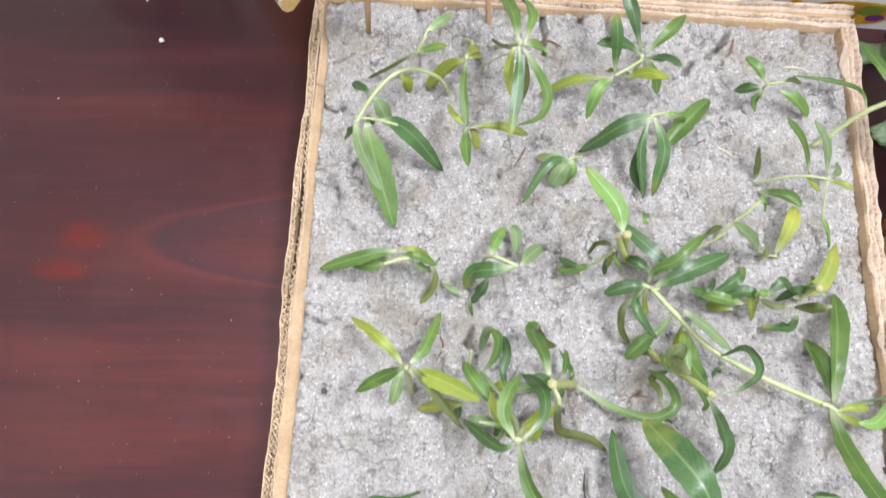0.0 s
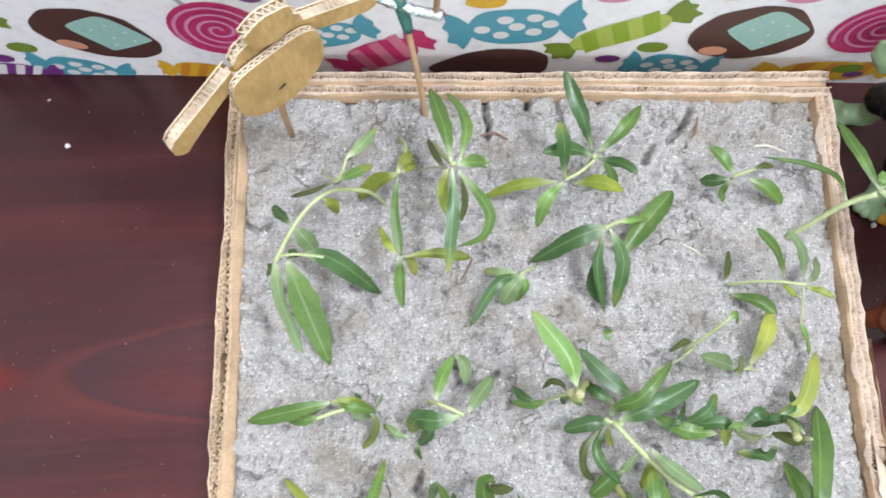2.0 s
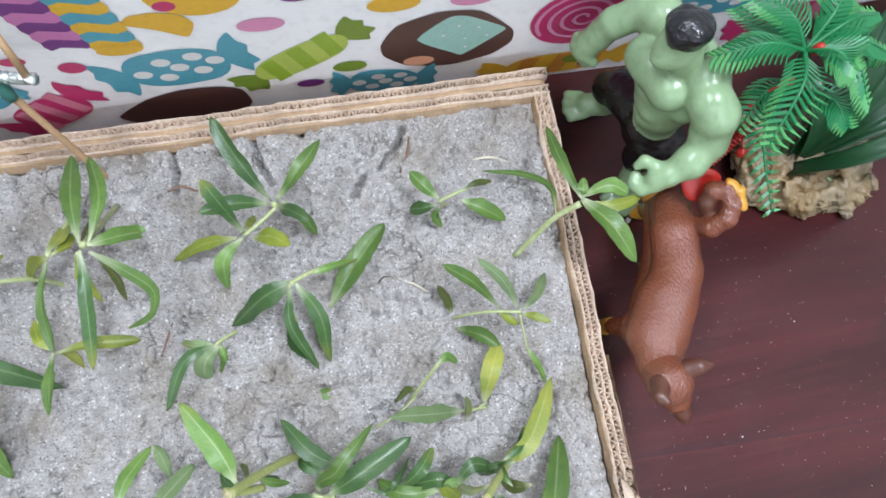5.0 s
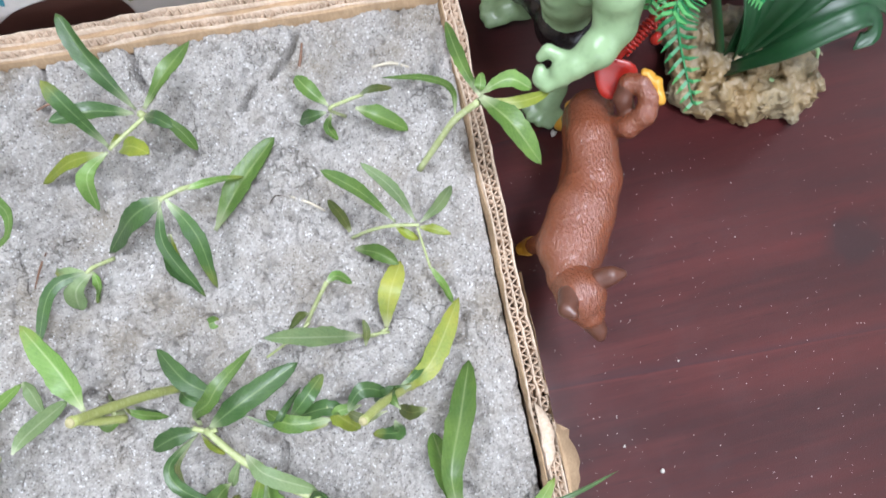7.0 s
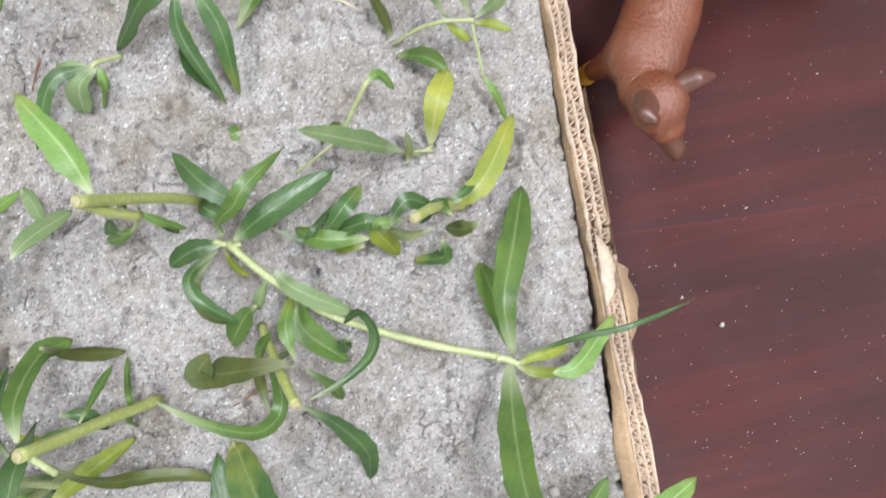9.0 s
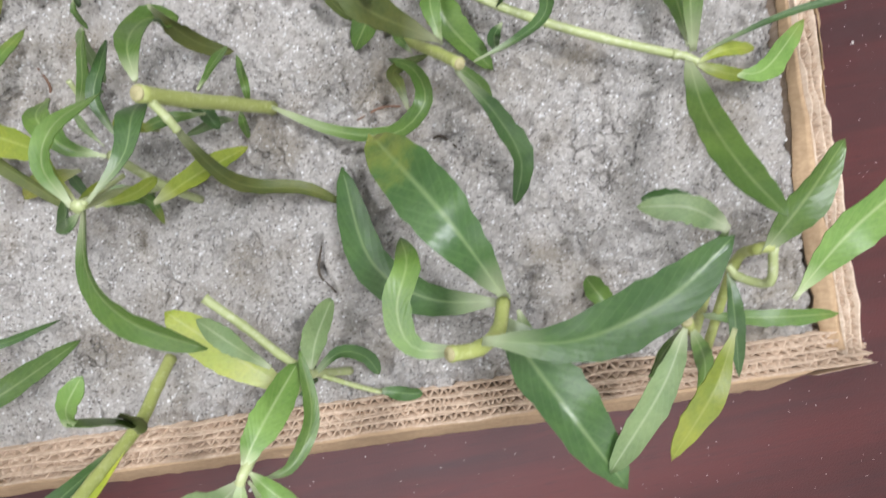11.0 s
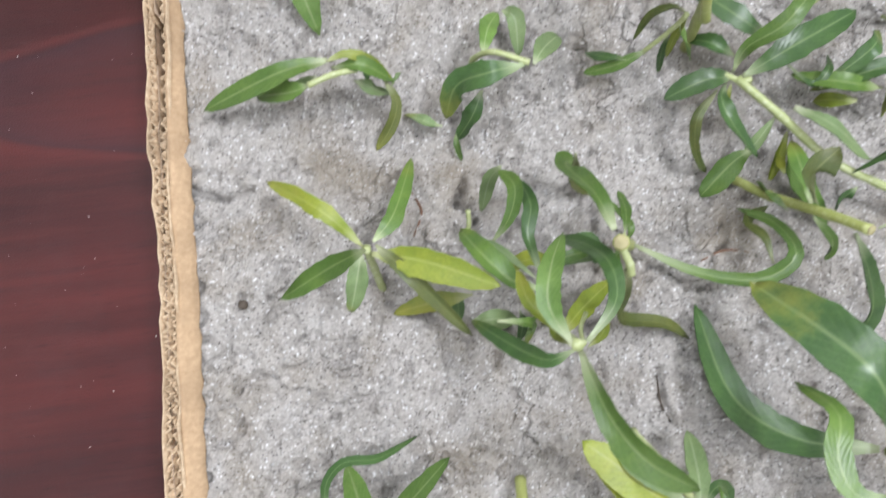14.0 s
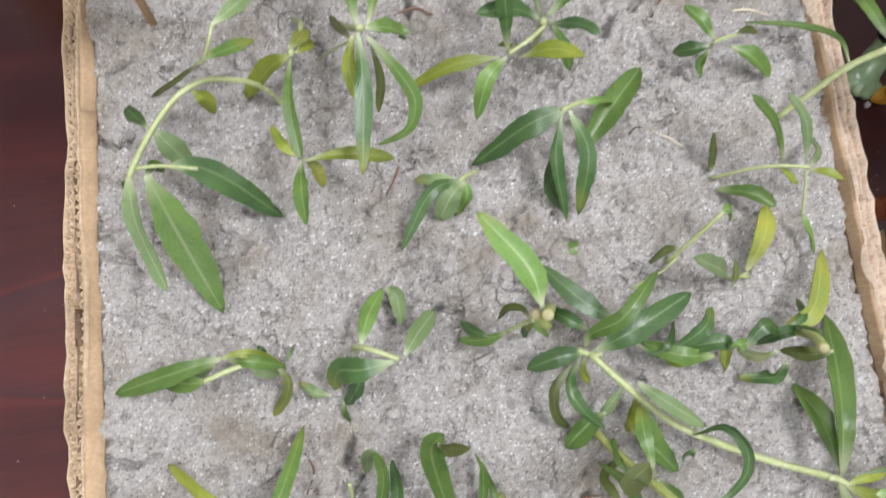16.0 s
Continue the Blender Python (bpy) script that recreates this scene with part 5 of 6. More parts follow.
leaf(p, "L", 10.6, (71, -82, 59), (75, -76, 57), (80, -69, 51), (87, -60, 40))
leaf(p, "G", 5.6, (74, -88, 56), (83, -86, 54), (90, -74, 50), (89, -55.6, 44.8))
leaf(p, "H", 12.6, (82.5, -68.5, 37), (70, -56, 39.5), (60, -46, 40), (50.5, -37.5, 38), roll=-8)
leaf(p, "H", 10.0, (83.5, -69.5, 36), (72, -61, 35), (63, -54, 36), (53, -45, 37))
leaf(p, "P", 7.4, (79, -60, 42), (69, -50, 43), (60, -41.5, 41))
leaf(p, "P", 8.8, (88, -66, 31), (91, -56, 26), (96.2, -45, 10.8))
leaf(p, "D", 7.9, (87, -69, 28), (84, -72, 20), (84, -64, 6))
leaf(p, "D", 5.5, (88, -67, 30), (97, -62, 24), (104, -66, 16), (107, -74, 10))
stem(p, 1.8, (90, -68, 24), (99, -75, 16), (106, -80, 10))
leaf(p, "D", 6.0, (105, -79, 10), (112, -82, 8), (120, -85, 4))
p = sprig("large weed sprig with broad glossy dark leaves", 132, -62)
stem(p, 4.3, (132, -62, 68), (140, -63, 62), (147, -61, 50), (151, -55, 38))
leaf(p, "D", 19.4, (152, -54, 38), (138, -26, 54), (121, 5, 25))
leaf(p, "G", 8.7, (139, -63, 62), (123, -60, 60), (120, -49, 58), (125, -37, 54), (124, -29, 36))
leaf(p, "D", 14.1, (150, -55, 34), (128, -50, 24), (112, -34, 16), (108, -1, 7))
leaf(p, "L", 8.0, (155, -58, 38), (157, -71, 38), (161, -77, 38))
leaf(p, "L", 7.6, (171, -76, 30), (164, -72, 30), (158, -68, 28))
leaf(p, "G", 8.3, (192, -71, 10), (187, -62, 10), (185, -56, 4))
leaf(p, "D", 15.5, (141, -61, 64), (164, -64, 74), (186, -57, 82), (204, -45, 84))
leaf(p, "D", 18.5, (149, -59, 38), (155, -73, 44), (164, -92, 50), (176, -116, 45))
p = sprig("weed sprig with looping pale stems and broad leaves", 221, -87)
stem(p, 3.3, (221, -87, 10), (225, -58, 34), (225, -53, 50), (229, -53, 52))
stem(p, 2.9, (229, -53, 52), (230, -64, 44), (225, -62, 36), (223, -58, 34))
leaf(p, "G", 12.3, (226, -54, 52), (235, -42, 60), (249, -27, 62))
leaf(p, "P", 8.8, (216, -45, 56), (204, -37, 60), (191, -34, 56))
leaf(p, "D", 8.0, (216, -46, 54), (204, -36, 56), (194, -32, 52))
leaf(p, "G", 6.0, (215, -74, 18), (235, -78, 26), (261, -82, 24))
leaf(p, "D", 5.4, (223, -58, 34), (222, -74, 34), (224, -96, 24))
leaf(p, "G", 4.8, (228, -46, 30), (224, -53, 26), (226, -61, 20))
leaf(p, "L", 13.9, (235, -70, 46), (252, -52, 54), (282, -38, 50))
p = sprig("weed sprig with hanging pale and yellow leaves", 200, -69)
stem(p, 3.4, (200, -69, 53), (206, -75, 40), (218, -75, 16), (228, -71, 0))
leaf(p, "P", 9.6, (200, -70, 52), (189, -86, 54), (171, -109, 48))
leaf(p, "G", 6.5, (202, -72, 50), (207, -84, 42), (207, -97, 34))
leaf(p, "Y", 9.8, (214, -74, 52), (202, -90, 56), (188, -107, 53))
leaf(p, "G", 5.0, (198, -71, 52), (193, -79, 46), (190, -86, 40))

# ---- rounded solids grown from joined round rods ----
def solid(rods, cell, blend, jitter=0.0, jitter_scale=1.0):
    """Vertices, faces and a material number for each face. rods: (start, end, start radius, end radius, material), millimetres."""
    a = np.array([r[0] for r in rods], float)
    b = np.array([r[1] for r in rods], float)
    r0, r1 = np.array([r[2] for r in rods], float), np.array([r[3] for r in rods], float)
    mats = np.array([r[4] for r in rods])
    big = max(r0.max(), r1.max()) + 4 * cell
    lo, hi = np.minimum(a.min(0), b.min(0)) - big, np.maximum(a.max(0), b.max(0)) + big
    axes = [np.arange(lo[k], hi[k], cell) for k in range(3)]
    g = np.stack(np.meshgrid(*axes, indexing="ij"), -1)

    def field(p):
        out, best, who = None, None, None
        for k in range(len(rods)):
            d = b[k] - a[k]
            t = np.clip(((p - a[k]) @ d) / max(d @ d, 1e-9), 0, 1)
            dist = np.linalg.norm(p - a[k] - t[..., None] * d, axis=-1) - (r0[k] + (r1[k] - r0[k]) * t)
            e = np.exp(-np.clip(dist / blend, -40, 40))
            out = e if out is None else out + e
            if best is None:
                best, who = dist.copy(), np.zeros(dist.shape, int)
            else:
                m = dist < best
                best[m], who[m] = dist[m], k
        return -blend * np.log(out + 1e-30), who

    f, _ = field(g)
    if jitter:
        x, y, z = g[..., 0], g[..., 1], g[..., 2]
        f = f + jitter * (value_noise(x + 0.7 * z + 900, y - 0.6 * z + 900, jitter_scale, 21) + 0.5 * value_noise(x - z + 700, y + 0.9 * z + 800, 2.3 * jitter_scale, 22))
    inside = f < 0
    nx, ny, nz = (s - 1 for s in f.shape)
    total, count = np.zeros((nx, ny, nz, 3)), np.zeros((nx, ny, nz))
    corner = [(i, j, k) for i in (0, 1) for j in (0, 1) for k in (0, 1)]
    for p in corner:
        for axis in range(3):
            if p[axis]:
                continue
            q = list(p)
            q[axis] = 1
            fa = f[p[0]:p[0] + nx, p[1]:p[1] + ny, p[2]:p[2] + nz]
            fb = f[q[0]:q[0] + nx, q[1]:q[1] + ny, q[2]:q[2] + nz]
            cut = (fa < 0) != (fb < 0)
            t = np.where(cut, fa / np.where(cut, fa - fb, 1), 0)
            for k in range(3):
                total[..., k] += np.where(cut, p[k] + (t if k == axis else 0), 0)
            count += cut
    live = count > 0
    number = -np.ones((nx, ny, nz), int)
    number[live] = np.arange(live.sum())
    place = total[live] / count[live][:, None] + np.argwhere(live)
    verts = lo + place * cell
    faces = []
    for axis in range(3):
        o1, o2 = (axis + 1) % 3, (axis + 2) % 3
        s0 = [slice(None)] * 3
        s1 = [slice(None)] * 3
        s0[axis], s1[axis] = slice(0, -1), slice(1, None)
        fa, fb = inside[tuple(s0)], inside[tuple(s1)]
        for flip, idx in ((False, np.argwhere(fa & ~fb)), (True, np.argwhere(~fa & fb))):
            idx = idx[(idx[:, o1] > 0) & (idx[:, o2] > 0) & (idx[:, o1] < f.shape[o1] - 1) & (idx[:, o2] < f.shape[o2] - 1)]
            quad = []
            for da, db in ((1, 1), (0, 1), (0, 0), (1, 0)):
                c = idx.copy()
                c[:, o1] -= da
                c[:, o2] -= db
                quad.append(number[c[:, 0], c[:, 1], c[:, 2]])
            quad = np.stack(quad, 1)
            quad = quad[(quad >= 0).all(1)]
            faces += (quad[:, ::-1] if flip else quad).tolist()
    centre = np.array([verts[q].mean(0) for q in faces])
    _, who = field(centre)
    return verts / 1000, faces, mats[who]


def solid_object(name, rods, materials, cell=1.5, blend=1.2, jitter=0.0, jitter_scale=1.0, parent=None):
    v, f, m = solid(rods, cell, blend, jitter, jitter_scale)
    v[:, 2] = np.maximum(v[:, 2], 0.0)
    me = bpy.data.meshes.new(name)
    me.from_pydata(v.tolist(), [], f)
    for k in materials:
        me.materials.append(k)
    me.polygons.foreach_set("material_index", m.tolist())
    me.polygons.foreach_set("use_smooth", [True] * len(me.polygons))
    me.update()
    ob = new(name, me)
    if parent is not None:
        ob.parent = parent
    return ob


# ---- toys beside the tray ----
TOY_GREEN = mottled("toy_green_plastic", (0.205, 0.305, 0.160), (0.26, 0.37, 0.20), 30, 0.27, relief=0.0002)
TOY_BLACK = mottled("toy_black_plastic", (0.006, 0.006, 0.007), (0.011, 0.010, 0.011), 40, 0.24, fine=220, relief=0.0022)


def fur_material():
    m, nt, b = material("toy_brown_rubber", 0.20, 0, 0.8)
    n1 = noise_tex(nt, 680, 3, 0.6, (1.2, 0.7, 1))
    n2 = noise_tex(nt, 30, 3)
    c = mix(nt, (0.128, 0.034, 0.014), (0.200, 0.058, 0.023), n2)
    c = mix(nt, c, (0.235, 0.080, 0.036), ramp(nt, n1, ((0.5, (0, 0, 0)), (0.8, (0.6, 0.6, 0.6)))))
    nt.links.new(c, b.inputs["Base Color"])
    bump(nt, b, n1, 0.9, 0.0012)
    return m


TOY_BROWN = fur_material()
TOY_DARK = mottled("toy_dark_brown_rubber", (0.075, 0.027, 0.016), (0.105, 0.038, 0.022), 40, 0.35, relief=0.0003)
TOY_YELLOW = mottled("toy_yellow_paint", (0.44, 0.21, 0.02), (0.56, 0.29, 0.03), 60, 0.4, relief=0.0002)

G, K = 0, 1
figure = solid_object("toy_figure", [
    # trunk: waist, ribs, belly, chest plates, broad back
    ((337, 229, 64), (336, 231, 80), 11, 12.5, G), ((336, 231, 82), (335, 237, 98), 13.5, 17, G), ((329, 229, 78), (329, 233, 79), 6.5, 6.5, G), ((328, 229, 88), (327, 235, 89), 7, 7, G),
    ((328, 229, 109), (327, 234, 109), 10, 10, G), ((323, 242, 109), (322, 248, 108), 10, 10, G), ((345, 227, 108), (339, 251, 108), 12.4, 12.4, G), ((342, 228, 118), (336, 252, 118), 11, 11, G),
    ((338, 222, 98), (340, 226, 97), 7.0, 7.5, G), ((332, 246, 98), (335, 247, 96), 7.5, 8, G), ((349, 232, 100), (346, 244, 100), 9, 9, G),
    # neck and bowed head with dark hair
    ((333, 238, 124), (326, 239, 134), 9.5, 9.0, G), ((322, 238, 134), (325, 240, 141), 8.4, 8.8, G), ((317, 236, 132), (320, 237, 132), 4.6, 5.4, G),
    ((325, 240, 146), (328, 241, 145), 8.4, 8.2, K), ((319, 237, 147), (323, 239, 150), 4.2, 4.6, K), ((321, 246, 146), (325, 247, 147), 4.0, 4.2, K), ((325, 234, 150), (329, 236, 149), 3.6, 4.2, K), ((332, 242, 139), (331, 241, 144), 6.0, 6.2, K), ((318, 242, 148), (321, 243, 149), 3.2, 3.4, K),
    # arm towards the tray front: shoulder, biceps, forearm, curled hand
    ((341, 217, 117), (344, 212, 113), 10.8, 11.4, G), ((347, 214, 110), (348, 210, 106), 8, 8, G), ((345, 207, 106), (345, 203, 100), 8.6, 8.4, G), ((340, 208, 105), (340, 204, 100), 6, 6, G),
    ((344, 202, 98), (336, 197, 93), 7.6, 8.2, G), ((336, 197, 93), (327, 194.5, 88), 8.0, 5.8, G), ((326, 194, 88), (321, 194, 85), 5.8, 5.4, G),
    ((321, 191, 84), (315, 191, 80), 3.4, 3.0, G), ((319, 194, 82), (313, 194, 78), 3.2, 2.9, G), ((314, 191, 79), (312, 196, 78), 2.9, 2.7, G), ((312, 195, 78), (313, 199, 80), 2.8, 2.5, G), ((322, 199, 88), (316, 203, 89), 3.2, 2.7, G), ((316, 203, 89), (313, 202, 86), 2.6, 2.3, G),
    # arm towards the sheet
    ((330, 262, 117), (327, 267, 114), 10.6, 9.8, G), ((321, 269, 110), (315, 271, 103), 7.6, 7.0, G), ((318, 267, 107), (315, 268, 102), 5.5, 5.5, G), ((314, 271, 101), (310, 271, 90), 7.4, 7.0, G), ((310, 271, 90), (307, 271, 84), 6.6, 6.2, G),
    ((307, 271, 83), (305, 271, 79), 6.8, 6.4, G), ((306, 266, 78), (309, 264, 75), 3.0, 2.8, G), ((303, 269, 77), (306, 266, 72), 3.0, 2.8, G), ((302, 273, 77), (304, 271, 72), 2.9, 2.7, G), ((303, 277, 80), (302, 275, 75), 2.9, 2.6, G),
    # dark shorts and legs
    ((337, 229, 60), (338, 230, 52), 13.5, 14, K), ((343, 222, 54), (345, 221, 40), 13, 12, K), ((343, 221, 40), (339, 222, 28), 11.5, 9.6, K), ((337, 241, 54), (335, 254, 46), 13.5, 13, K), ((334, 258, 43), (330, 263, 36), 12.5, 10.5, K),
    # bare feet
    ((339, 219, 24), (338, 214, 12), 7.0, 6.8, G), ((338, 213, 9), (333, 206, 6), 7.4, 6.6, G), ((327, 208, 5), (321, 206.5, 4), 3.2, 2.8, G), ((328, 204, 5), (322, 201, 4), 3.2, 2.8, G), ((330, 201, 5), (326, 197, 4), 3.1, 2.7, G), ((334, 199, 5), (331, 194.5, 4), 3.0, 2.6, G), ((338, 199, 4.6), (337, 194, 3.8), 2.9, 2.5, G),
    ((334, 262, 28), (335, 263, 12), 7, 7.2, G), ((334, 264, 9), (324, 266, 7), 7.4, 7.0, G), ((322, 273, 5.6), (315, 275.5, 4.6), 3.2, 3.0, G), ((321, 269, 6), (312.5, 270.5, 4.8), 3.3, 3.0, G), ((321, 265, 6), (311.5, 265.5, 4.8), 3.3, 3.0, G), ((322, 261, 5.6), (313, 260.5, 4.6), 3.2, 2.9, G),
], [TOY_GREEN, TOY_BLACK], 1.15, 0.85)
tagged(figure, "glossy green plastic muscular toy figure with black hair and shorts", "toy")

squirrel = tagged(empty("toy_squirrel", 0, 0, 0), "glossy brown rubber toy squirrel with yellow paws and curled tail", "toy")
solid_object("body", [
    ((341, 184, 47), (336, 169, 53), 11.5, 12.2, 0), ((336, 169, 53), (331, 149, 55), 12.2, 12.8, 0), ((331, 149, 55), (321, 135, 56), 13.2, 15.0, 0), ((321, 135, 56), (311, 120, 57), 15.6, 16.0, 0),
    ((311, 119, 58), (306, 106, 63), 14.5, 11.5, 0), ((318, 120, 44), (310, 124, 42), 12, 12, 0), ((342, 182, 40), (337, 178, 38), 11, 10, 0), ((341, 178, 34), (334, 155, 33), 12, 12.5, 0), ((334, 155, 33), (320, 130, 36), 12.5, 14, 0),
    # legs
    ((309, 126, 40), (303, 129, 14), 8.0, 4.8, 0), ((326, 119, 38), (329, 117, 14), 8.0, 4.8, 0), ((339, 186, 36), (341, 192, 14), 9.0, 5.4, 0), ((349, 178, 36), (354, 181, 14), 8.5, 5.2, 0),
], [TOY_BROWN], 1.2, 0.9, parent=squirrel)
solid_object("head", [
    ((306, 102, 66), (306, 97, 71), 11.0, 11.4, 0), ((305, 93, 70), (308, 88, 68), 9.0, 7.2, 0),
], [TOY_BROWN], 1.1, 0.9, parent=squirrel)
solid_object("muzzle", [((308, 86, 67), (311, 80, 64), 6.0, 4.0, 0), ((311, 80, 64), (311.5, 77, 63), 3.6, 2.6, 0)], [TOY_DARK], 0.9, 0.7, parent=squirrel)["label"] = "dark brown snout"
for rods in ([((300, 97, 76), (296, 92, 81), 5.6, 3.8, 0), ((296, 92, 81), (298, 89, 83), 3.6, 2.0, 0)], [((315, 101, 76), (319, 101.5, 79), 5.0, 4.0, 0), ((319, 101.5, 79), (323.5, 101, 80), 3.8, 2.2, 0)]):
    solid_object("ear", rods, [TOY_DARK], 0.9, 0.6, parent=squirrel)["label"] = "smooth brown ear"
TAIL = ((343, 181, 46), (347, 172, 56), (350, 167, 67), (356, 169, 74), (359, 175, 78), (357.5, 182, 79), (352, 184.5, 76), (349.5, 180, 71), (351, 176, 67))
solid_object("tail", [(p, q, 5.4 - 0.16 * k, 5.3 - 0.16 * k, 0 if k < 6 else 1) for k, (p, q) in enumerate(zip(TAIL, TAIL[1:]))], [TOY_BROWN, TOY_DARK], 0.9, 0.6, parent=squirrel)
solid_object("tail_tuft", [((362.5, 173, 80), (362, 180, 82), 2.4, 2.6, 0), ((362, 180, 82), (358, 186, 82), 2.6, 2.0, 0)], [TOY_YELLOW], 0.8, 0.5, 0.7, 0.4, squirrel)["label"] = "orange-yellow rough rim of the tail"
for x, y, dx, dy in ((303, 130, -1.0, 0.0), (330, 116, 0.5, -0.9), (342, 193, -1.0, 0.1), (355, 183, 0.8, -0.6)):
    solid_object("paw", [((x, y, 12), (x + 1.5 * dx, y + 1.5 * dy, 5), 4.6, 4.6, 0), ((x + 1.5 * dx, y + 1.5 * dy, 4.4), (x + 5 * dx, y + 5 * dy, 3.6), 4.4, 3.4, 0)], [TOY_YELLOW], 0.9, 0.7, parent=squirrel)["label"] = "yellow painted paw"
solid_object("haunch_patch", [((341, 197, 20), (349, 199, 30), 3.6, 2.6, 0)], [TOY_YELLOW], 0.9, 0.6, parent=squirrel)["label"] = "yellow painted hind leg"

# ---- aquarium ornament: stone foot, palm and strap leaves ----
def stone_material():
    m, nt, b = material("ornament_stone", 0.32, 0, 0.6)
    n1, n2, n3 = noise_tex(nt, 60, 4, 0.6), noise_tex(nt, 280, 4, 0.65), noise_tex(nt, 20, 3)
    c = mix(nt, (0.075, 0.062, 0.035), (0.31, 0.26, 0.16), ramp(nt, n1, ((0.3, (0, 0, 0)), (0.62, (1, 1, 1)))))
    c = mix(nt, c, (0.15, 0.14, 0.11), ramp(nt, n2, ((0.5, (0, 0, 0)), (0.72, (0.8, 0.8, 0.8)))))
    c = mix(nt, c, (0.22, 0.135, 0.045), ramp(nt, n3, ((0.48, (0, 0, 0)), (0.68, (0.75, 0.75, 0.75)))))
    c = mix(nt, c, (0.035, 0.028, 0.018), ramp(nt, n1, ((0.60, (0, 0, 0)), (0.72, (0.8, 0.8, 0.8)))))
    nt.links.new(c, b.inputs["Base Color"])
    bump(nt, b, n2, 0.8, 0.0015)
    return m


STONE = stone_material()
FROND = mottled("frond_green_plastic", (0.010, 0.125, 0.040), (0.022, 0.195, 0.060), 40, 0.42)
FROND_TIP = mottled("frond_tip_plastic", (0.035, 0.21, 0.058), (0.10, 0.30, 0.09), 60, 0.42)
STRAP = mottled("strap_green_plastic", (0.005, 0.036, 0.011), (0.011, 0.062, 0.016), 35, 0.42)
STRAP_PALE = mottled("strap_underside", (0.22, 0.36, 0.16), (0.30, 0.44, 0.22), 50, 0.4)
RED = mottled("red_plastic", (0.33, 0.014, 0.009), (0.43, 0.024, 0.014), 60, 0.3)

ornament = tagged(empty("aquarium_ornament", 0, 0, 0), "plastic palm and strap plants on a rough tan stone foot", "ornament")
rng = random.Random(5)
rods = [((410, 196, 8), (440, 181, 8), 9, 10, 0), ((440, 181, 8), (476, 182, 9), 10, 10, 0), ((416, 212, 12), (476, 198, 12), 13, 12, 0), ((418, 228, 12), (474, 216, 12), 13, 13, 0), ((412, 206, 16), (426, 220, 20), 9, 9, 0), ((446, 198, 17), (472, 194, 15), 7, 8, 0)]
FOOT = ((404, 191), (415, 183), (428, 177), (440, 170), (450, 172), (458, 171), (467, 166), (476, 170), (481, 177), (485, 190), (485, 204))
for (x0, y0), (x1, y1) in zip(FOOT, FOOT[1:]):
    for k in range(3):
        u = rng.uniform(k / 3, (k + 1) / 3)
        x, y, r = x0 + u * (x1 - x0) + rng.uniform(-1, 1), y0 + u * (y1 - y0) + rng.uniform(0, 3), rng.uniform(2.0, 4.2)
        z = rng.uniform(1, 6)
        rods.append(((x, y, z), (x + rng.uniform(-5, 5), y + rng.uniform(3, 9), z + rng.uniform(4, 10)), r, r * rng.uniform(0.7, 1.1), 0))
for k in range(34):
    x, y = rng.uniform(412, 478), rng.uniform(184, 226)
    r = rng.uniform(2, 5)
    rods.append(((x, y, rng.uniform(17, 23) - r * 0.4), (x + rng.uniform(-7, 7), y + rng.uniform(-3, 3), rng.uniform(16, 23) - r * 0.4), r, r * 0.7, 0))
stone = solid_object("stone_foot", rods, [STONE], 1.05, 0.3, 1.9, 0.30, ornament)
stone["label"] = "rough tan cast stone"


def leaflet_mesh(name, mats):
    """One stiff blade of a frond, one metre long along x, shared by all."""
    bm = bmesh.new()
    vs = [bm.verts.new(q) for q in ((0, -0.09, 0), (0, 0.09, 0), (0.55, 0.11, 0.05), (0.55, -0.11, 0.05), (1, 0.02, -0.10), (1, -0.02, -0.10))]
    lo = [bm.verts.new(v.co - Vector((0, 0, 0.05))) for v in vs]
    for q, m in (((0, 1, 2, 3), 0), ((3, 2, 4, 5), 1)):
        bm.faces.new([vs[k] for k in q]).material_index = m
        bm.faces.new([lo[k] for k in q[::-1]]).material_index = m
    for k0, k1 in ((0, 3), (3, 5), (5, 4), (4, 2), (2, 1), (1, 0)):
        bm.faces.new((vs[k0], vs[k1], lo[k1], lo[k0]))
    bmesh.ops.recalc_face_normals(bm, faces=bm.faces[:])
    me = bpy.data.meshes.new(name)
    bm.to_mesh(me)
    bm.free()
    for m in mats:
        me.materials.append(m)
    return me


LEAFLET = (leaflet_mesh("leaflet", [FROND, FROND]), leaflet_mesh("leaflet", [FROND, FROND_TIP]), leaflet_mesh("leaflet", [FROND_TIP, FROND_TIP]))


def frond(points, size, pairs, tip_pale):
    """A feathered palm frond: a spine with stiff blades to both sides."""
    line = spline([Vector(p) / 1000 for p in points], pairs)
    bm = bmesh.new()
    tube(bm, line, [0.0012 * (1 - 0.7 * i / pairs) for i in range(pairs + 1)], 6)
    ob = part("frond", bm, FROND, ornament)
    for i in range(2, pairs + 1):
        u = i / pairs
        way = (line[min(i + 1, pairs)] - line[i - 1]).normalized()
        side = way.cross(Vector((0, 0, 1))).normalized()
        up = side.cross(way)
        long = size / 1000 * (0.30 + 0.75 * math.sin(math.pi * min(1, 0.18 + 0.74 * u)) ** 0.8) * 0.72
        for sgn in (-1, 1):
            d = (side * sgn * 0.80 + way * 0.66 - up * 0.22).normalized()
            y = (way - d * way.dot(d)).normalized()
            z = d.cross(y)
            me = LEAFLET[(1 if u > 0.75 else 0) if not tip_pale else (2 if u > 0.82 else (1 if u > 0.35 else 0))]
            blade = new("leaflet", me)
            m = Matrix((d, y, z)).transposed().to_4x4()
            blade.parent = ob
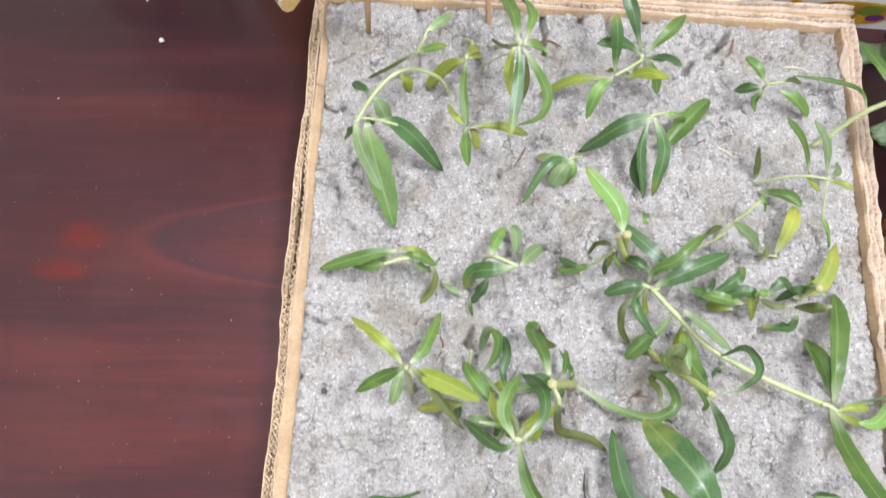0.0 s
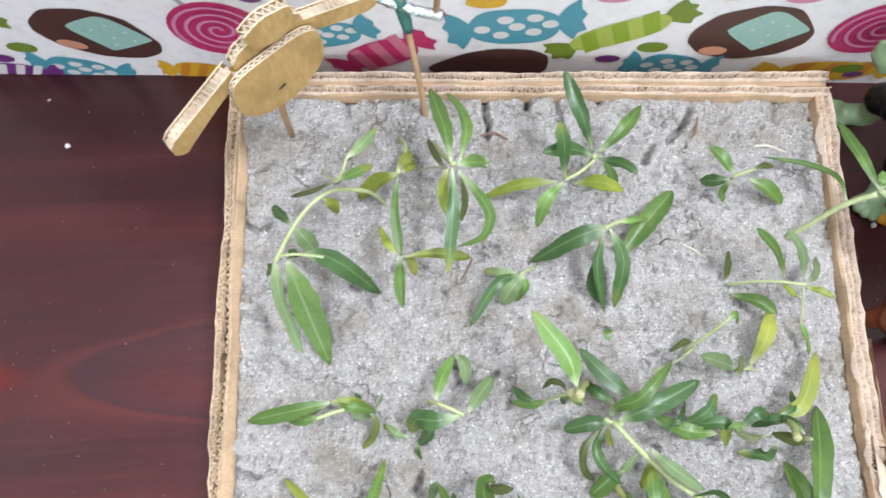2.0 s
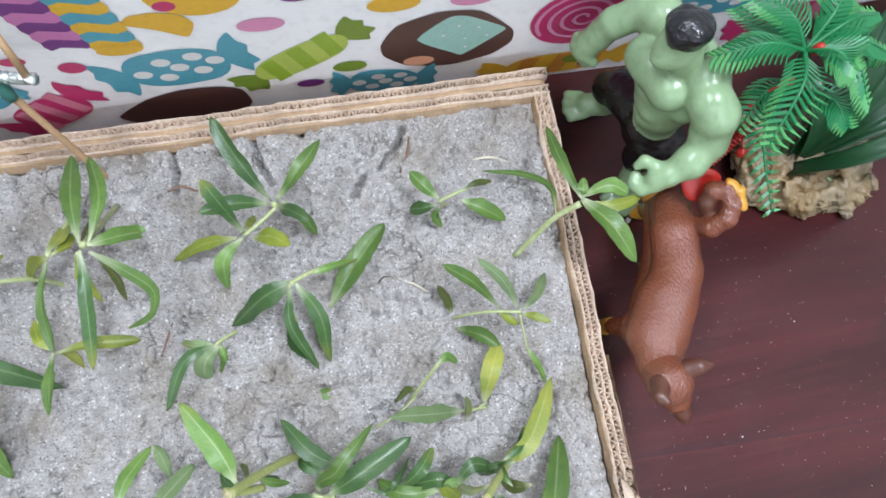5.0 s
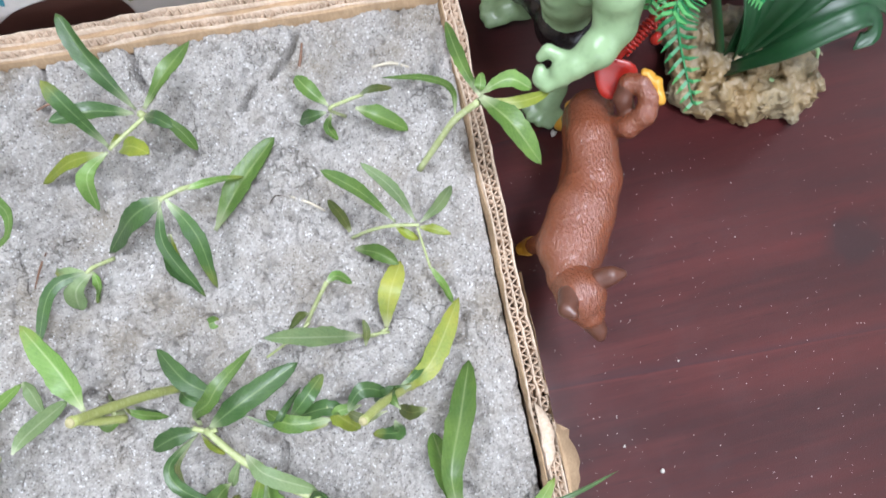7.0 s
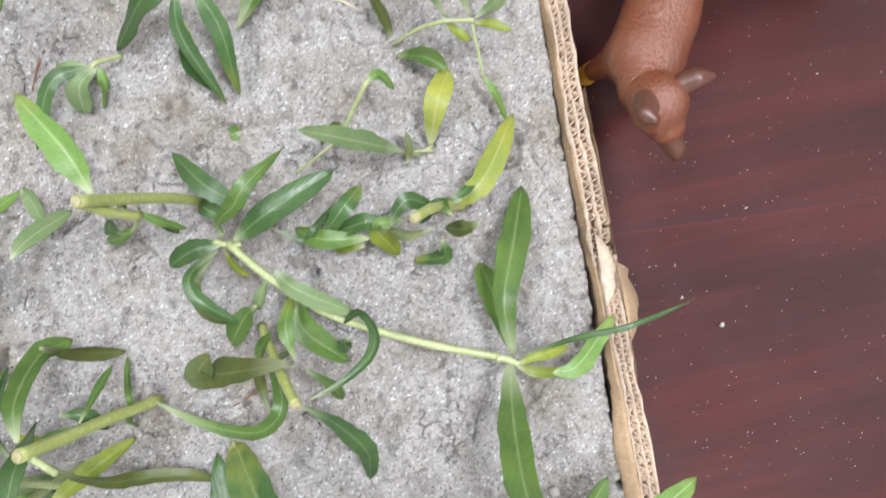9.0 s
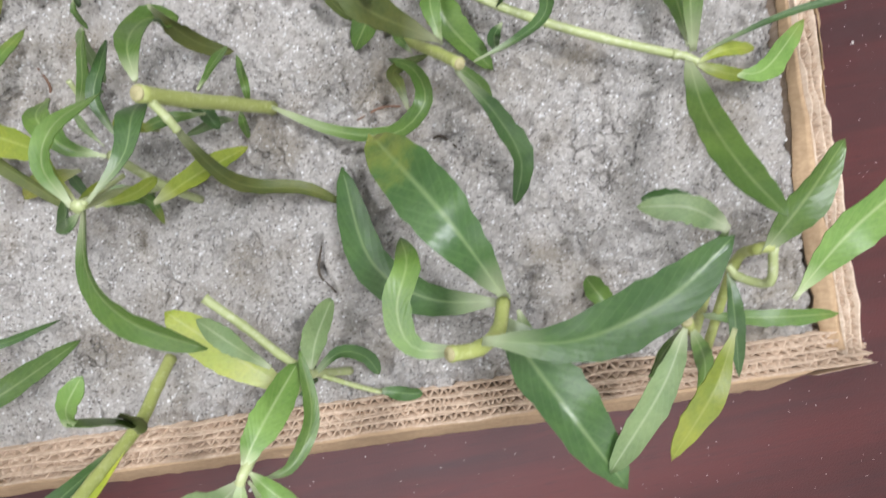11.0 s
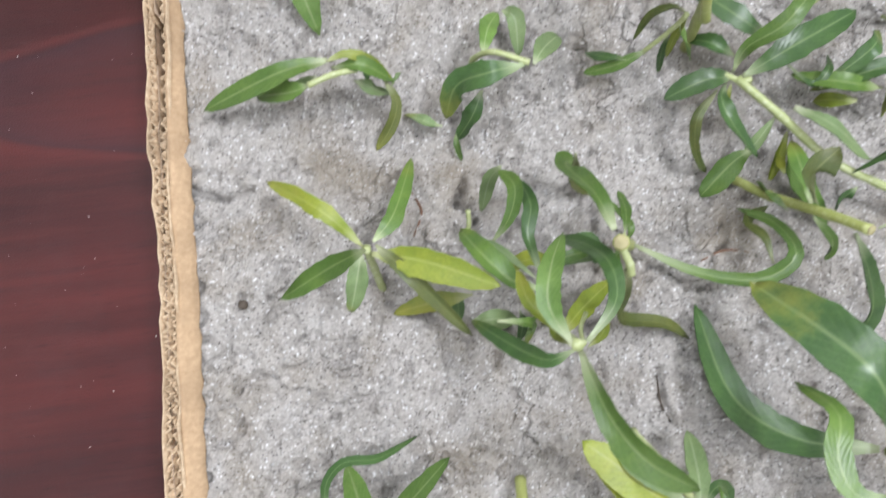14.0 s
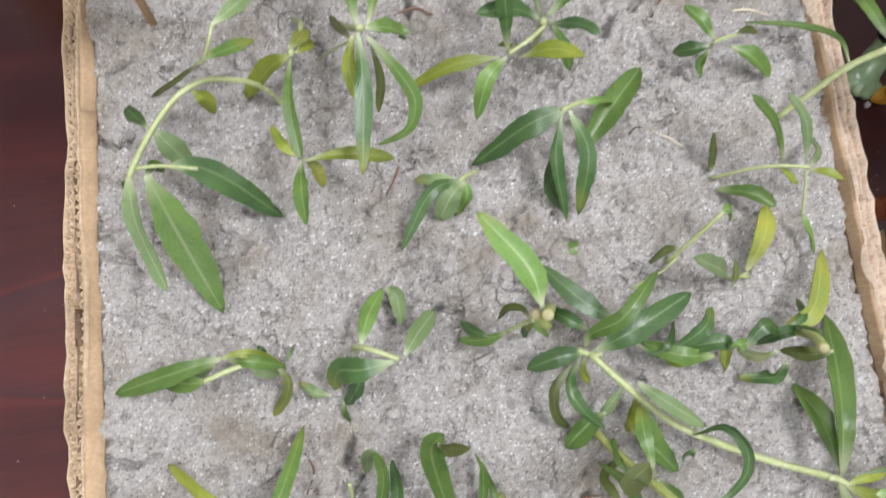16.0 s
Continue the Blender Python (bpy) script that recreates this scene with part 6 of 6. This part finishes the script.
            blade.matrix_basis = Matrix.Translation(line[i]) @ m @ Matrix.Diagonal((long * 0.92, 0.0058, 0.014, 1)) @ Matrix.Rotation(0.45 * sgn, 4, "X")


PALM = (377, 225, 138)
for mid, tip, pale in (
    ((357, 228, 146), (338, 230, 138), True), ((370, 238, 147), (360, 256, 142), True), ((390, 238, 148), (404, 256, 140), True), ((396, 232, 146), (420, 238, 132), False),
    ((396, 222, 146), (420, 220, 130), False), ((392, 214, 144), (408, 200, 124), True), ((381, 217, 151), (388, 209, 148), True), ((366, 208, 146), (352, 189, 134), True), ((376, 240, 130), (372, 262, 112), False),
    ):
    frond((PALM, mid, tip), 19, 16, pale)
for root, mid, tip, pale in (((388, 218, 108), (394, 206, 122), (398, 193, 120), False), ((384, 216, 104), (369, 200, 104), (376, 168, 80), False), ((386, 220, 112), (366, 216, 122), (358, 206, 104), True)):
    frond((root, mid, tip), 15, 16, pale)
bm = bmesh.new()
tube(bm, spline([(0.432, 0.208, 0.016), (0.404, 0.214, 0.075), (0.386, 0.218, 0.110), (0.377, 0.225, 0.138)], 16), 0.0024, 8)
part("palm_trunk", bm, STRAP, ornament, "green plastic palm trunk")
for x, y, z in ((380, 223, 142), (372, 216, 128), (362, 213, 112), (365, 198, 88)):
    bm = bmesh.new()
    bmesh.ops.create_uvsphere(bm, u_segments=10, v_segments=7, radius=0.0026, matrix=Matrix.Translation((x / 1000, y / 1000, z / 1000)) @ Matrix.Diagonal((1, 1, 1.5, 1)))
    part("berry", bm, RED, ornament, "red plastic berry")
bm = bmesh.new()
tube(bm, spline([Vector(q) / 1000 for q in ((386, 218, 110), (372, 216, 128), (362, 213, 112), (365, 198, 88))], 14), 0.0005, 5)
part("berry_stalk", bm, RED, ornament, "thin red plastic stalk")


def strap(points, wide, curl=False):
    line = spline([Vector(p) / 1000 for p in points], 16)
    bm = bmesh.new()
    rows = []
    for i, c in enumerate(line):
        u = i / 16
        way = (line[min(i + 1, 16)] - line[max(i - 1, 0)]).normalized()
        side = way.cross(Vector((0, 0, 1))).normalized()
        up = side.cross(way)
        w = wide / 2000 * (0.35 + 0.65 * math.sin(math.pi * min(1.0, 0.15 + 0.75 * u)))
        w *= 1 if u < 0.9 else max(0.12, (1 - u) / 0.1)
        top = [c + side * k * w + up * 0.3 * w * k * k for k in (-1, -0.5, 0, 0.5, 1)]
        rows.append([bm.verts.new(q) for q in top] + [bm.verts.new(q - up * 0.0007) for q in top[::-1]])
    for r0, r1 in zip(rows, rows[1:]):
        for k in range(10):
            f = bm.faces.new((r0[k], r1[k], r1[(k + 1) % 10], r0[(k + 1) % 10]))
            f.material_index = 1 if curl and k > 4 else 0
    bm.faces.new(rows[0])
    bm.faces.new(rows[-1][::-1])
    bmesh.ops.recalc_face_normals(bm, faces=bm.faces[:])
    part("strap_leaf", bm, [STRAP, STRAP_PALE], ornament)


for pts, w, curl in (
    (((430, 198, 18), (444, 191, 52), (464, 192, 70), (478, 193, 70), (482, 187, 62), (474, 182, 58)), 12, True),
    (((436, 205, 20), (452, 216, 62), (478, 232, 88), (506, 246, 82)), 14, False), (((440, 206, 20), (462, 212, 56), (492, 224, 66), (524, 226, 40)), 14, False),
    (((444, 208, 20), (450, 224, 70), (462, 250, 100), (478, 276, 104)), 14, False), (((434, 204, 20), (440, 222, 60), (446, 244, 84), (452, 268, 84)), 13, False),
    (((446, 204, 18), (470, 208, 42), (500, 208, 48), (528, 200, 26)), 12, False), (((438, 202, 18), (434, 214, 50), (430, 232, 66), (426, 250, 56)), 11, False),
    (((442, 206, 18), (458, 220, 50), (470, 240, 56), (496, 262, 40)), 14, False), (((440, 206, 18), (452, 232, 60), (486, 262, 70), (520, 282, 60)), 15, False)):
    strap(pts, w, curl)
for a, b, c in (((454, 190, 14), (462, 183, 16), (472, 184, 10)), ((470, 200, 20), (480, 196, 26), (480, 186, 10)), ((464, 182, 12), (474, 178, 14), (478, 186, 18))):
    bm = bmesh.new()
    tube(bm, spline([Vector(p) / 1000 for p in (a, b, c)], 10), [0.0016 * (1 - 0.06 * i) for i in range(11)], 6)
    part("tendril", bm, STRAP_PALE, ornament, "pale curled plastic tendril")

# ---- red toy spade with a coiled handle ----
spade = tagged(empty("toy_spade", 0, 0, 0), "small red plastic toy spade with a coiled handle", "toy")
bm = bmesh.new()
top, foot = Vector((0.3520, 0.1985, 0.0775)), Vector((0.3450, 0.1840, 0.0640))
along = (foot - top).normalized()
across = Vector((along.y, -along.x, 0)).normalized()
over = along.cross(across)
over = over if over.z > 0 else -over
rim = []
for z, s in ((0.0, 0.92), (0.0014, 1.0), (0.0028, 0.94), (0.0020, 0.6), (0.0018, 0.0)):
    ring = []
    for k in range(24):
        t = 2 * math.pi * k / 24
        r = 0.0098 * (1 + 0.10 * math.cos(3 * t))
        ring.append(bm.verts.new((top + foot) / 2 + s * r * (math.cos(t) * along + math.sin(t) * across) + z * over))
    rim.append(ring)
for r0, r1 in zip(rim, rim[1:]):
    for k in range(24):
        bm.faces.new((r0[k], r0[(k + 1) % 24], r1[(k + 1) % 24], r1[k]))
bm.faces.new(rim[0][::-1])
bmesh.ops.remove_doubles(bm, verts=bm.verts[:], dist=0.00005)
bmesh.ops.recalc_face_normals(bm, faces=bm.faces[:])
part("blade", bm, RED, spade)
bm = bmesh.new()
a, b = Vector((0.3530, 0.1990, 0.0790)), Vector((0.3800, 0.2145, 0.0965))
way = (b - a).normalized()
s1 = way.cross(Vector((0, 0, 1))).normalized()
s2 = way.cross(s1)
tube(bm, [a.lerp(b, i / 180) + 0.0026 * (math.cos(i * 0.66) * s1 + math.sin(i * 0.66) * s2) for i in range(181)], 0.0008, 6)
part("coil_handle", bm, RED, spade)
bm = bmesh.new()
tube(bm, [a - 0.006 * way, a.lerp(b, 0.5), b], 0.0017, 8)
part("handle_core", bm, RED, spade)

# ---- cardboard scarecrow on a stick, facing the tray ----
WOOD = mottled("bare_wood_stick", (0.36, 0.22, 0.11), (0.50, 0.33, 0.18), 120, 0.7, relief=0.0003)
BOARD = card_material("scarecrow_board", (0.46, 0.29, 0.10), (0.56, 0.38, 0.16))
PAPER = card_material("pale_paper_edge", (0.47, 0.375, 0.255), (0.60, 0.50, 0.37))
PEN = mottled("dark_pen_mark", (0.03, 0.022, 0.018), (0.05, 0.035, 0.03), 200, 0.6)


def plate(bm, at, along, up, outline, thick, face, edge):
    """A flat shape of some thickness: outline in metres along the two given directions."""
    n = along.cross(up).normalized() * thick / 2
    front = [bm.verts.new(at + along * u + up * v + n) for u, v in outline]
    back = [bm.verts.new(at + along * u + up * v - n) for u, v in outline]
    f1, f2 = bm.faces.new(front), bm.faces.new(back[::-1])
    f1.material_index = f2.material_index = face
    m = len(outline)
    for k in range(m):
        bm.faces.new((front[k], back[k], back[(k + 1) % m], front[(k + 1) % m])).material_index = edge


def board_plate(bm, at, along, up, outline, thick, face, edge):
    """A piece of corrugated board: two liners, a set-back core and the flutes between them in the cut edge."""
    n = along.cross(up).normalized()
    for s in (-1, 1):
        plate(bm, at + n * s * (thick / 2 - 0.0004), along, up, outline, 0.0008, face, edge)
    size = max(max(abs(u), abs(v)) for u, v in outline)
    back = 1 - 0.0018 / size
    plate(bm, at, along, up, [(u * back, v * min(back, 0.86)) for u, v in outline], thick - 0.0016, 4, 4)
    m = len(outline)
    path = []
    for k in range(m):
        (u0, v0), (u1, v1) = outline[k], outline[(k + 1) % m]
        steps = max(1, round(math.hypot(u1 - u0, v1 - v0) / 0.00085))
        path += [(u0 + (u1 - u0) * i / steps, v0 + (v1 - v0) * i / steps) for i in range(steps)]
    prev = None
    for i, (u, v) in enumerate(path + path[:1]):
        s = (0.5 * thick - 0.0011) * (0, 1, 0, -1)[i % 4]
        c, q = at + along * u + up * v + n * s, at + (along * u + up * v) * 0.82 + n * s
        ring = [bm.verts.new(c - n * 0.0005), bm.verts.new(c + n * 0.0005), bm.verts.new(q + n * 0.0005), bm.verts.new(q - n * 0.0005)]
        if prev:
            for k in range(3):
                bm.faces.new((prev[k], prev[k + 1], ring[k + 1], ring[k])).material_index = edge
        prev = ring


def ellipse(rx, ry, n=28):
    return [(rx * math.cos(2 * math.pi * k / n), ry * math.sin(2 * math.pi * k / n)) for k in range(n)]


def bar(a, b, wide):
    """Outline of a round-ended bar and its directions."""
    d = (b - a).length / 2
    h = wide / 2
    return [(-d, -h * 0.8), (d * 0.6, -h), (d - h, -h), (d, 0), (d - h, h), (d * 0.6, h), (-d, h * 0.8)]


scarecrow = tagged(empty("scarecrow", 0, 0, 0), "plain cut-out corrugated cardboard scarecrow on a wooden stick", "decoration")
BOARDS = [BOARD, PAPER, WOOD, PEN, CARD_FLUTE]
U, Z, N = Vector((0.788, 0.6155, 0)), Vector((0.0215, -0.0275, 0.9994)), Vector((0.6153, -0.7875, -0.0349))
chest = Vector((-0.02527, 0.24692, 0.12293))


def cut_board(name, middle, behind, thick, shape):
    """One cut-out in the scarecrow's own plane: shape in mm from the chest point, behind the front face by so much."""
    bm = bmesh.new()
    mu, mv = middle
    board_plate(bm, chest + (U * mu + Z * mv) / 1000 - N * (behind + thick / 2), U, Z, [((u - mu) / 1000, (v - mv) / 1000) for u, v in shape], thick, 0, 1)
    return part(name, bm, BOARDS, scarecrow, smooth=False)


disc = []
for k in range(36):
    w = 2 * math.pi * k / 36
    p = 0.5 if math.sin(w) > 0 else 1.0
    disc.append((0.3 + 24.8 * math.copysign(abs(math.cos(w)) ** p, math.cos(w)), 8.6 + (24.0 - 0.05 * 24.8 * math.cos(w)) * math.copysign(abs(math.sin(w)) ** p, math.sin(w))))
cut_board("torso", (0.3, 8.6), 0.0, 0.0034, disc)
cut_board("head", (4.5, 46.5), 0.0015, 0.0052, [(-7.4, 53.5), (-7.2, 49), (-5.4, 44.3), (-2.6, 40.2), (0.8, 37.6), (4.6, 36.2), (8.6, 36.0), (11.6, 37.6), (14.2, 40.8), (15.8, 45.0), (16.2, 49), (15.6, 52.6), (12.4, 54.6), (8.2, 55.6), (4.4, 57.0), (0.6, 56.8), (-3.6, 55.2)])
cut_board("arm", (-38, 13), 0.0045, 0.0066, [(-18, 33.0), (-24.3, 29.8), (-40, 21.8), (-56.0, 13.6), (-59.4, 9.4), (-60.2, 2.6), (-57.6, -1.6), (-54.4, -2.6), (-50.6, 0.6), (-36, 11.2), (-25.3, 18.2), (-18, 23.2)])
cut_board("arm", (42, 15), 0.0045, 0.0066, [(16, 34.0), (28, 27.6), (44, 18.6), (58.5, 10.4), (63.5, 8.0), (65.8, 5.4), (63.4, 2.0), (59.6, 0.3), (55, 0.6), (42, 7.4), (26.5, 16.6), (16, 23.0)])
cut_board("neck", (5, 34), 0.0045, 0.0050, [(-16, 36), (-12, 41), (-4, 43.5), (4, 44.5), (14, 43.5), (20, 37.5), (21, 31), (12, 27), (-8, 27), (-16, 31)])
bm = bmesh.new()
tube(bm, [Vector((-0.0386, 0.2560, 0.030)), Vector((-0.0362, 0.2548, 0.07)), Vector((-0.0312, 0.2535, 0.125))], 0.0019, 8)
part("stick", bm, WOOD, scarecrow, "thin round wooden stick")
bm = bmesh.new()
plate(bm, chest - U * 0.0012 + Z * 0.0022 + N * 0.0003, (U + 0.25 * Z).normalized(), Z, ellipse(0.0021, 0.0009, 10), 0.0004, 0, 0)
part("pen_mark", bm, PEN, scarecrow, "small dark pen mark", smooth=False)

# ---- stick with a foil-wrapped cross bar ----
def foil_material():
    m, nt, b = material("crumpled_foil", 0.22, 1.0, 0.5)
    n = noise_tex(nt, 420, 3, 0.6)
    nt.links.new(ramp(nt, n, ((0.3, (0.55, 0.72, 0.68)), (0.7, (0.92, 0.94, 0.93)))), b.inputs["Base Color"])
    bump(nt, b, n, 1.0, 0.002)
    return m


FOIL = foil_material()
TAPE = mottled("dark_green_tape", (0.02, 0.09, 0.07), (0.05, 0.16, 0.13), 200, 0.35, relief=0.0004)
pinwheel = tagged(empty("foil_stick", 0, 0, 0), "wooden stick with a foil-wrapped cross bar and short sticks", "ornament")
bm = bmesh.new()
tube(bm, spline([(0.0435, 0.2635, 0.030), (0.039, 0.274, 0.075), (0.0325, 0.2870, 0.121)], 10), 0.0018, 8)
part("pole", bm, WOOD, pinwheel)
bm = bmesh.new()
line = spline([(0.0130, 0.2920, 0.1300), (0.0260, 0.2890, 0.1240), (0.0400, 0.2850, 0.1210), (0.0520, 0.2815, 0.1220)], 40)
line = [p + Vector((noise.noise((i, 1, 0)), noise.noise((i, 2, 0)), noise.noise((i, 3, 0)))) * 0.0012 for i, p in enumerate(line)]
tube(bm, line, [0.0027 + 0.0011 * noise.noise((i * 0.7, 5, 0)) for i in range(41)], 9)
part("foil_bar", bm, FOIL, pinwheel, "crumpled silver foil")
bm = bmesh.new()
tube(bm, spline([(0.0350, 0.2815, 0.1080), (0.0325, 0.2868, 0.1190), (0.0310, 0.2890, 0.1270)], 8), [0.0026, 0.003, 0.0033, 0.0034, 0.0036, 0.0036, 0.0034, 0.003, 0.002], 9)
part("tape", bm, TAPE, pinwheel, "dark green tape")
for x, y, z, tx, ty, tz in ((0.0150, 0.2915, 0.130, 0.0260, 0.2950, 0.158), (0.0310, 0.2880, 0.124, 0.0425, 0.2930, 0.153), (0.0490, 0.2825, 0.122, 0.0510, 0.2900, 0.152)):
    bm = bmesh.new()
    tube(bm, [Vector((x, y, z)), Vector((tx, ty, tz))], 0.0017, 7)
    part("short_stick", bm, WOOD, pinwheel)

# ---- small litter on the sand and the table ----
TWIG = mottled("dry_twig", (0.13, 0.065, 0.04), (0.24, 0.14, 0.09), 200, 0.8, relief=0.0003)
ROOT = mottled("pale_root", (0.45, 0.40, 0.30), (0.60, 0.55, 0.44), 200, 0.8, relief=0.0003)
DARK = mottled("dark_root", (0.05, 0.04, 0.03), (0.09, 0.07, 0.05), 200, 0.8)
CRUMB = mottled("pale_crumb", (0.40, 0.38, 0.35), (0.56, 0.54, 0.50), 300, 0.8)
PEBBLE = mottled("grey_pebble", (0.30, 0.29, 0.26), (0.40, 0.38, 0.34), 200, 0.8, relief=0.0004)


def sand_top(x, y):
    return SAND_Z + float(sand_height(np.array([x]), np.array([y]))[0])


def twig(name, label, mat, thick, *points):
    q = [Vector((x / 1000, y / 1000, sand_top(x / 1000, y / 1000) + h / 1000)) for x, y, h in points]
    line = spline(q, 10)
    bm = bmesh.new()
    tube(bm, line, [0.0005 * thick * (1 - 0.35 * abs(i - 5) / 5) for i in range(11)], 6)
    tagged(link(name, bm, mat), label, "twig")


twig("twig", "thin reddish-brown dry twig lying on sand", TWIG, 1.6, (209, 255, 0.5), (206, 245, 0.9), (200, 236, 0.4))
twig("root", "pale dry root with a dark end on sand", ROOT, 2.0, (241, 235, 0.6), (251, 235, 1.4), (259, 230, 0.4))
twig("root", "pale bent dry root lying on sand", ROOT, 1.5, (187, 178, 0.4), (195, 173, 1.0), (202, 167, 0.4))
twig("root", "thin dark curled root fibre on sand", DARK, 0.9, (187, 178, 0.2), (180, 180, 0.3), (176, 177, 0.2))
twig("root", "thin brown curled root fibre on sand", TWIG, 1.0, (9, 55, 0.3), (12, 47, 0.6), (8, 38, 0.2))
twig("root", "thin brown root fibre crossing the sand", TWIG, 0.9, (116, 15, 0.3), (127, 18, 0.5), (141, 15, 0.2))
twig("root", "thin dark root fibre lying on sand", DARK, 1.0, (94, -26, 0.2), (92, -36, 0.4), (96, -44, 0.1))
twig("twig", "small brown dry leaf stalk on sand", TWIG, 1.3, (75, 249, 0.5), (83, 250, 1.0), (91, 246, 0.4))
twig("root", "thin dark curled root fibre on sand", DARK, 1.0, (136, 0, 0.2), (144, 5, 0.7), (150, -2, 0.2))
twig("twig", "thin reddish-brown dry twig lying on sand", TWIG, 1.2, (58, 163, 0.4), (64, 172, 0.8), (66, 181, 0.3))
bm = bmesh.new()
bmesh.ops.create_icosphere(bm, subdivisions=2, radius=0.0026, matrix=Matrix.Translation((0.2385, -0.0485, SAND_Z + 0.001)))
for v in bm.verts:
    v.co += 0.0006 * Vector((noise.noise(v.co * 600), noise.noise(v.co * 600 + Vector((9, 0, 0))), noise.noise(v.co * 600 + Vector((0, 9, 0)))))
tagged(link("pebble", bm, PEBBLE), "small round grey pebble lying on the sand", "stone")
bm = bmesh.new()
bmesh.ops.create_icosphere(bm, subdivisions=2, radius=0.0019, matrix=Matrix.Translation((-0.0569, 0.0204, SAND_Z + 0.0008)))
tagged(link("pebble", bm, DARK), "small dark pebble half sunk in sand", "stone")


def scatter(name, label, mat, count, place, small, large, seed, flat=0.5):
    """Many tiny angular grains in one mesh."""
    r = random.Random(seed)
    bm = bmesh.new()
    for _ in range(count):
        x, y, z = place(r)
        s = r.uniform(small, large)
        turn = Euler((r.uniform(0, 6.28), r.uniform(0, 6.28), r.uniform(0, 6.28))).to_matrix()
        vs = [bm.verts.new(Vector((x, y, z)) + turn @ Vector(p) * s) for p in ((1, 0.1, 0), (-0.3, 0.9, 0.1), (-0.8, -0.5, 0), (0.1, 0, flat), (0, -0.1, -flat))]
        for a, b2, c in ((0, 1, 3), (1, 2, 3), (2, 0, 3), (1, 0, 4), (2, 1, 4), (0, 2, 4)):
            bm.faces.new((vs[a], vs[b2], vs[c]))
    return tagged(link(name, bm, mat, smooth=False), label, "grains", kind="stuff")


def on_sand(r):
    u, v = r.uniform(0.01, 0.99), r.uniform(0.01, 0.99)
    q = sand_at(u, v)
    return q.x, q.y, float(SAND_GRID[0][int(u * SAND_N), int(v * SAND_N)]) + 0.0001


# mineral flakes whose sparkle is put into a near-white base colour
FLAKE, nt, b = material("mica_glint", 0.25, 0, 1.0)
b.inputs["Base Color"].default_value = (0.92, 0.93, 0.94, 1)
GRIT = mottled("dark_grit", (0.05, 0.045, 0.04), (0.12, 0.11, 0.10), 300, 0.9)
LIGHT_GRIT = mottled("light_grit", (0.55, 0.54, 0.52), (0.70, 0.69, 0.67), 300, 0.8)
scatter("mica_glints", "tiny mineral flakes scattered through the sand, coloured near white as glints", FLAKE, 9500, on_sand, 0.00022, 0.00058, 3, 0.25)
scatter("dark_grains", "tiny dark grains scattered over the sand", GRIT, 2600, on_sand, 0.00025, 0.00065, 4)
scatter("sand_crumbs", "small crumbs of dried grey sand", SAND, 1600, on_sand, 0.0005, 0.0015, 5, 0.7)
scatter("light_grains", "tiny pale grains scattered over the sand", LIGHT_GRIT, 2600, on_sand, 0.00025, 0.0006, 6)


def on_table(r):
    while True:
        k = r.random()
        if k < 0.62:
            x, y = r.uniform(0.30, 0.55), r.uniform(-0.14, 0.17)
        elif k < 0.82:
            x, y = r.uniform(-0.15, 0.32), r.uniform(-0.19, -0.112)
        else:
            x, y = r.uniform(-0.36, -0.10), r.uniform(-0.15, 0.31)
        return x, y, 0.0002


scatter("table_dust", "fine pale sand dust scattered over the table", LIGHT_GRIT, 1500, on_table, 0.00015, 0.00048, 7)
for x, y, s in ((-191, 271, 1.7), (-205, 304, 0.7), (341, -2, 1.2), (366, 51, 0.6), (325, 15, 0.7), (417, 109, 0.5), (-88, -118, 0.7), (-107, -123, 0.6), (40, -119, 0.8), (333, 190, 1.8), (-258, 224, 0.6)):
    bm = bmesh.new()
    bmesh.ops.create_icosphere(bm, subdivisions=2, radius=s / 1000, matrix=Matrix.Translation((x / 1000, y / 1000, 0.0006 * s)))
    for v in bm.verts:
        v.co += 0.0006 * s * Vector((noise.noise(v.co * 900), noise.noise(v.co * 900 + Vector((7, 0, 0))), 0.5 * noise.noise(v.co * 900 + Vector((0, 7, 0)))))
        v.co.z = max(v.co.z, 0.0)
    tagged(link("crumb", bm, CRUMB), "small pale crumb of dry sand lying on the table", "crumb", "crumbs on the table")


def smear(r):
    t, w = r.random(), r.gauss(0, 0.0016)
    if r.random() < 0.65:
        return 0.0424 + 0.0080 * t + w, -0.1249 - 0.0080 * t + w, 0.0002
    return 0.0958 + 0.0016 * t + w, -0.1453 - 0.0058 * t + w, 0.0002


scatter("dust_smear", "thin pale smears of wiped dust on the table", LIGHT_GRIT, 420, smear, 0.00010, 0.00028, 9)
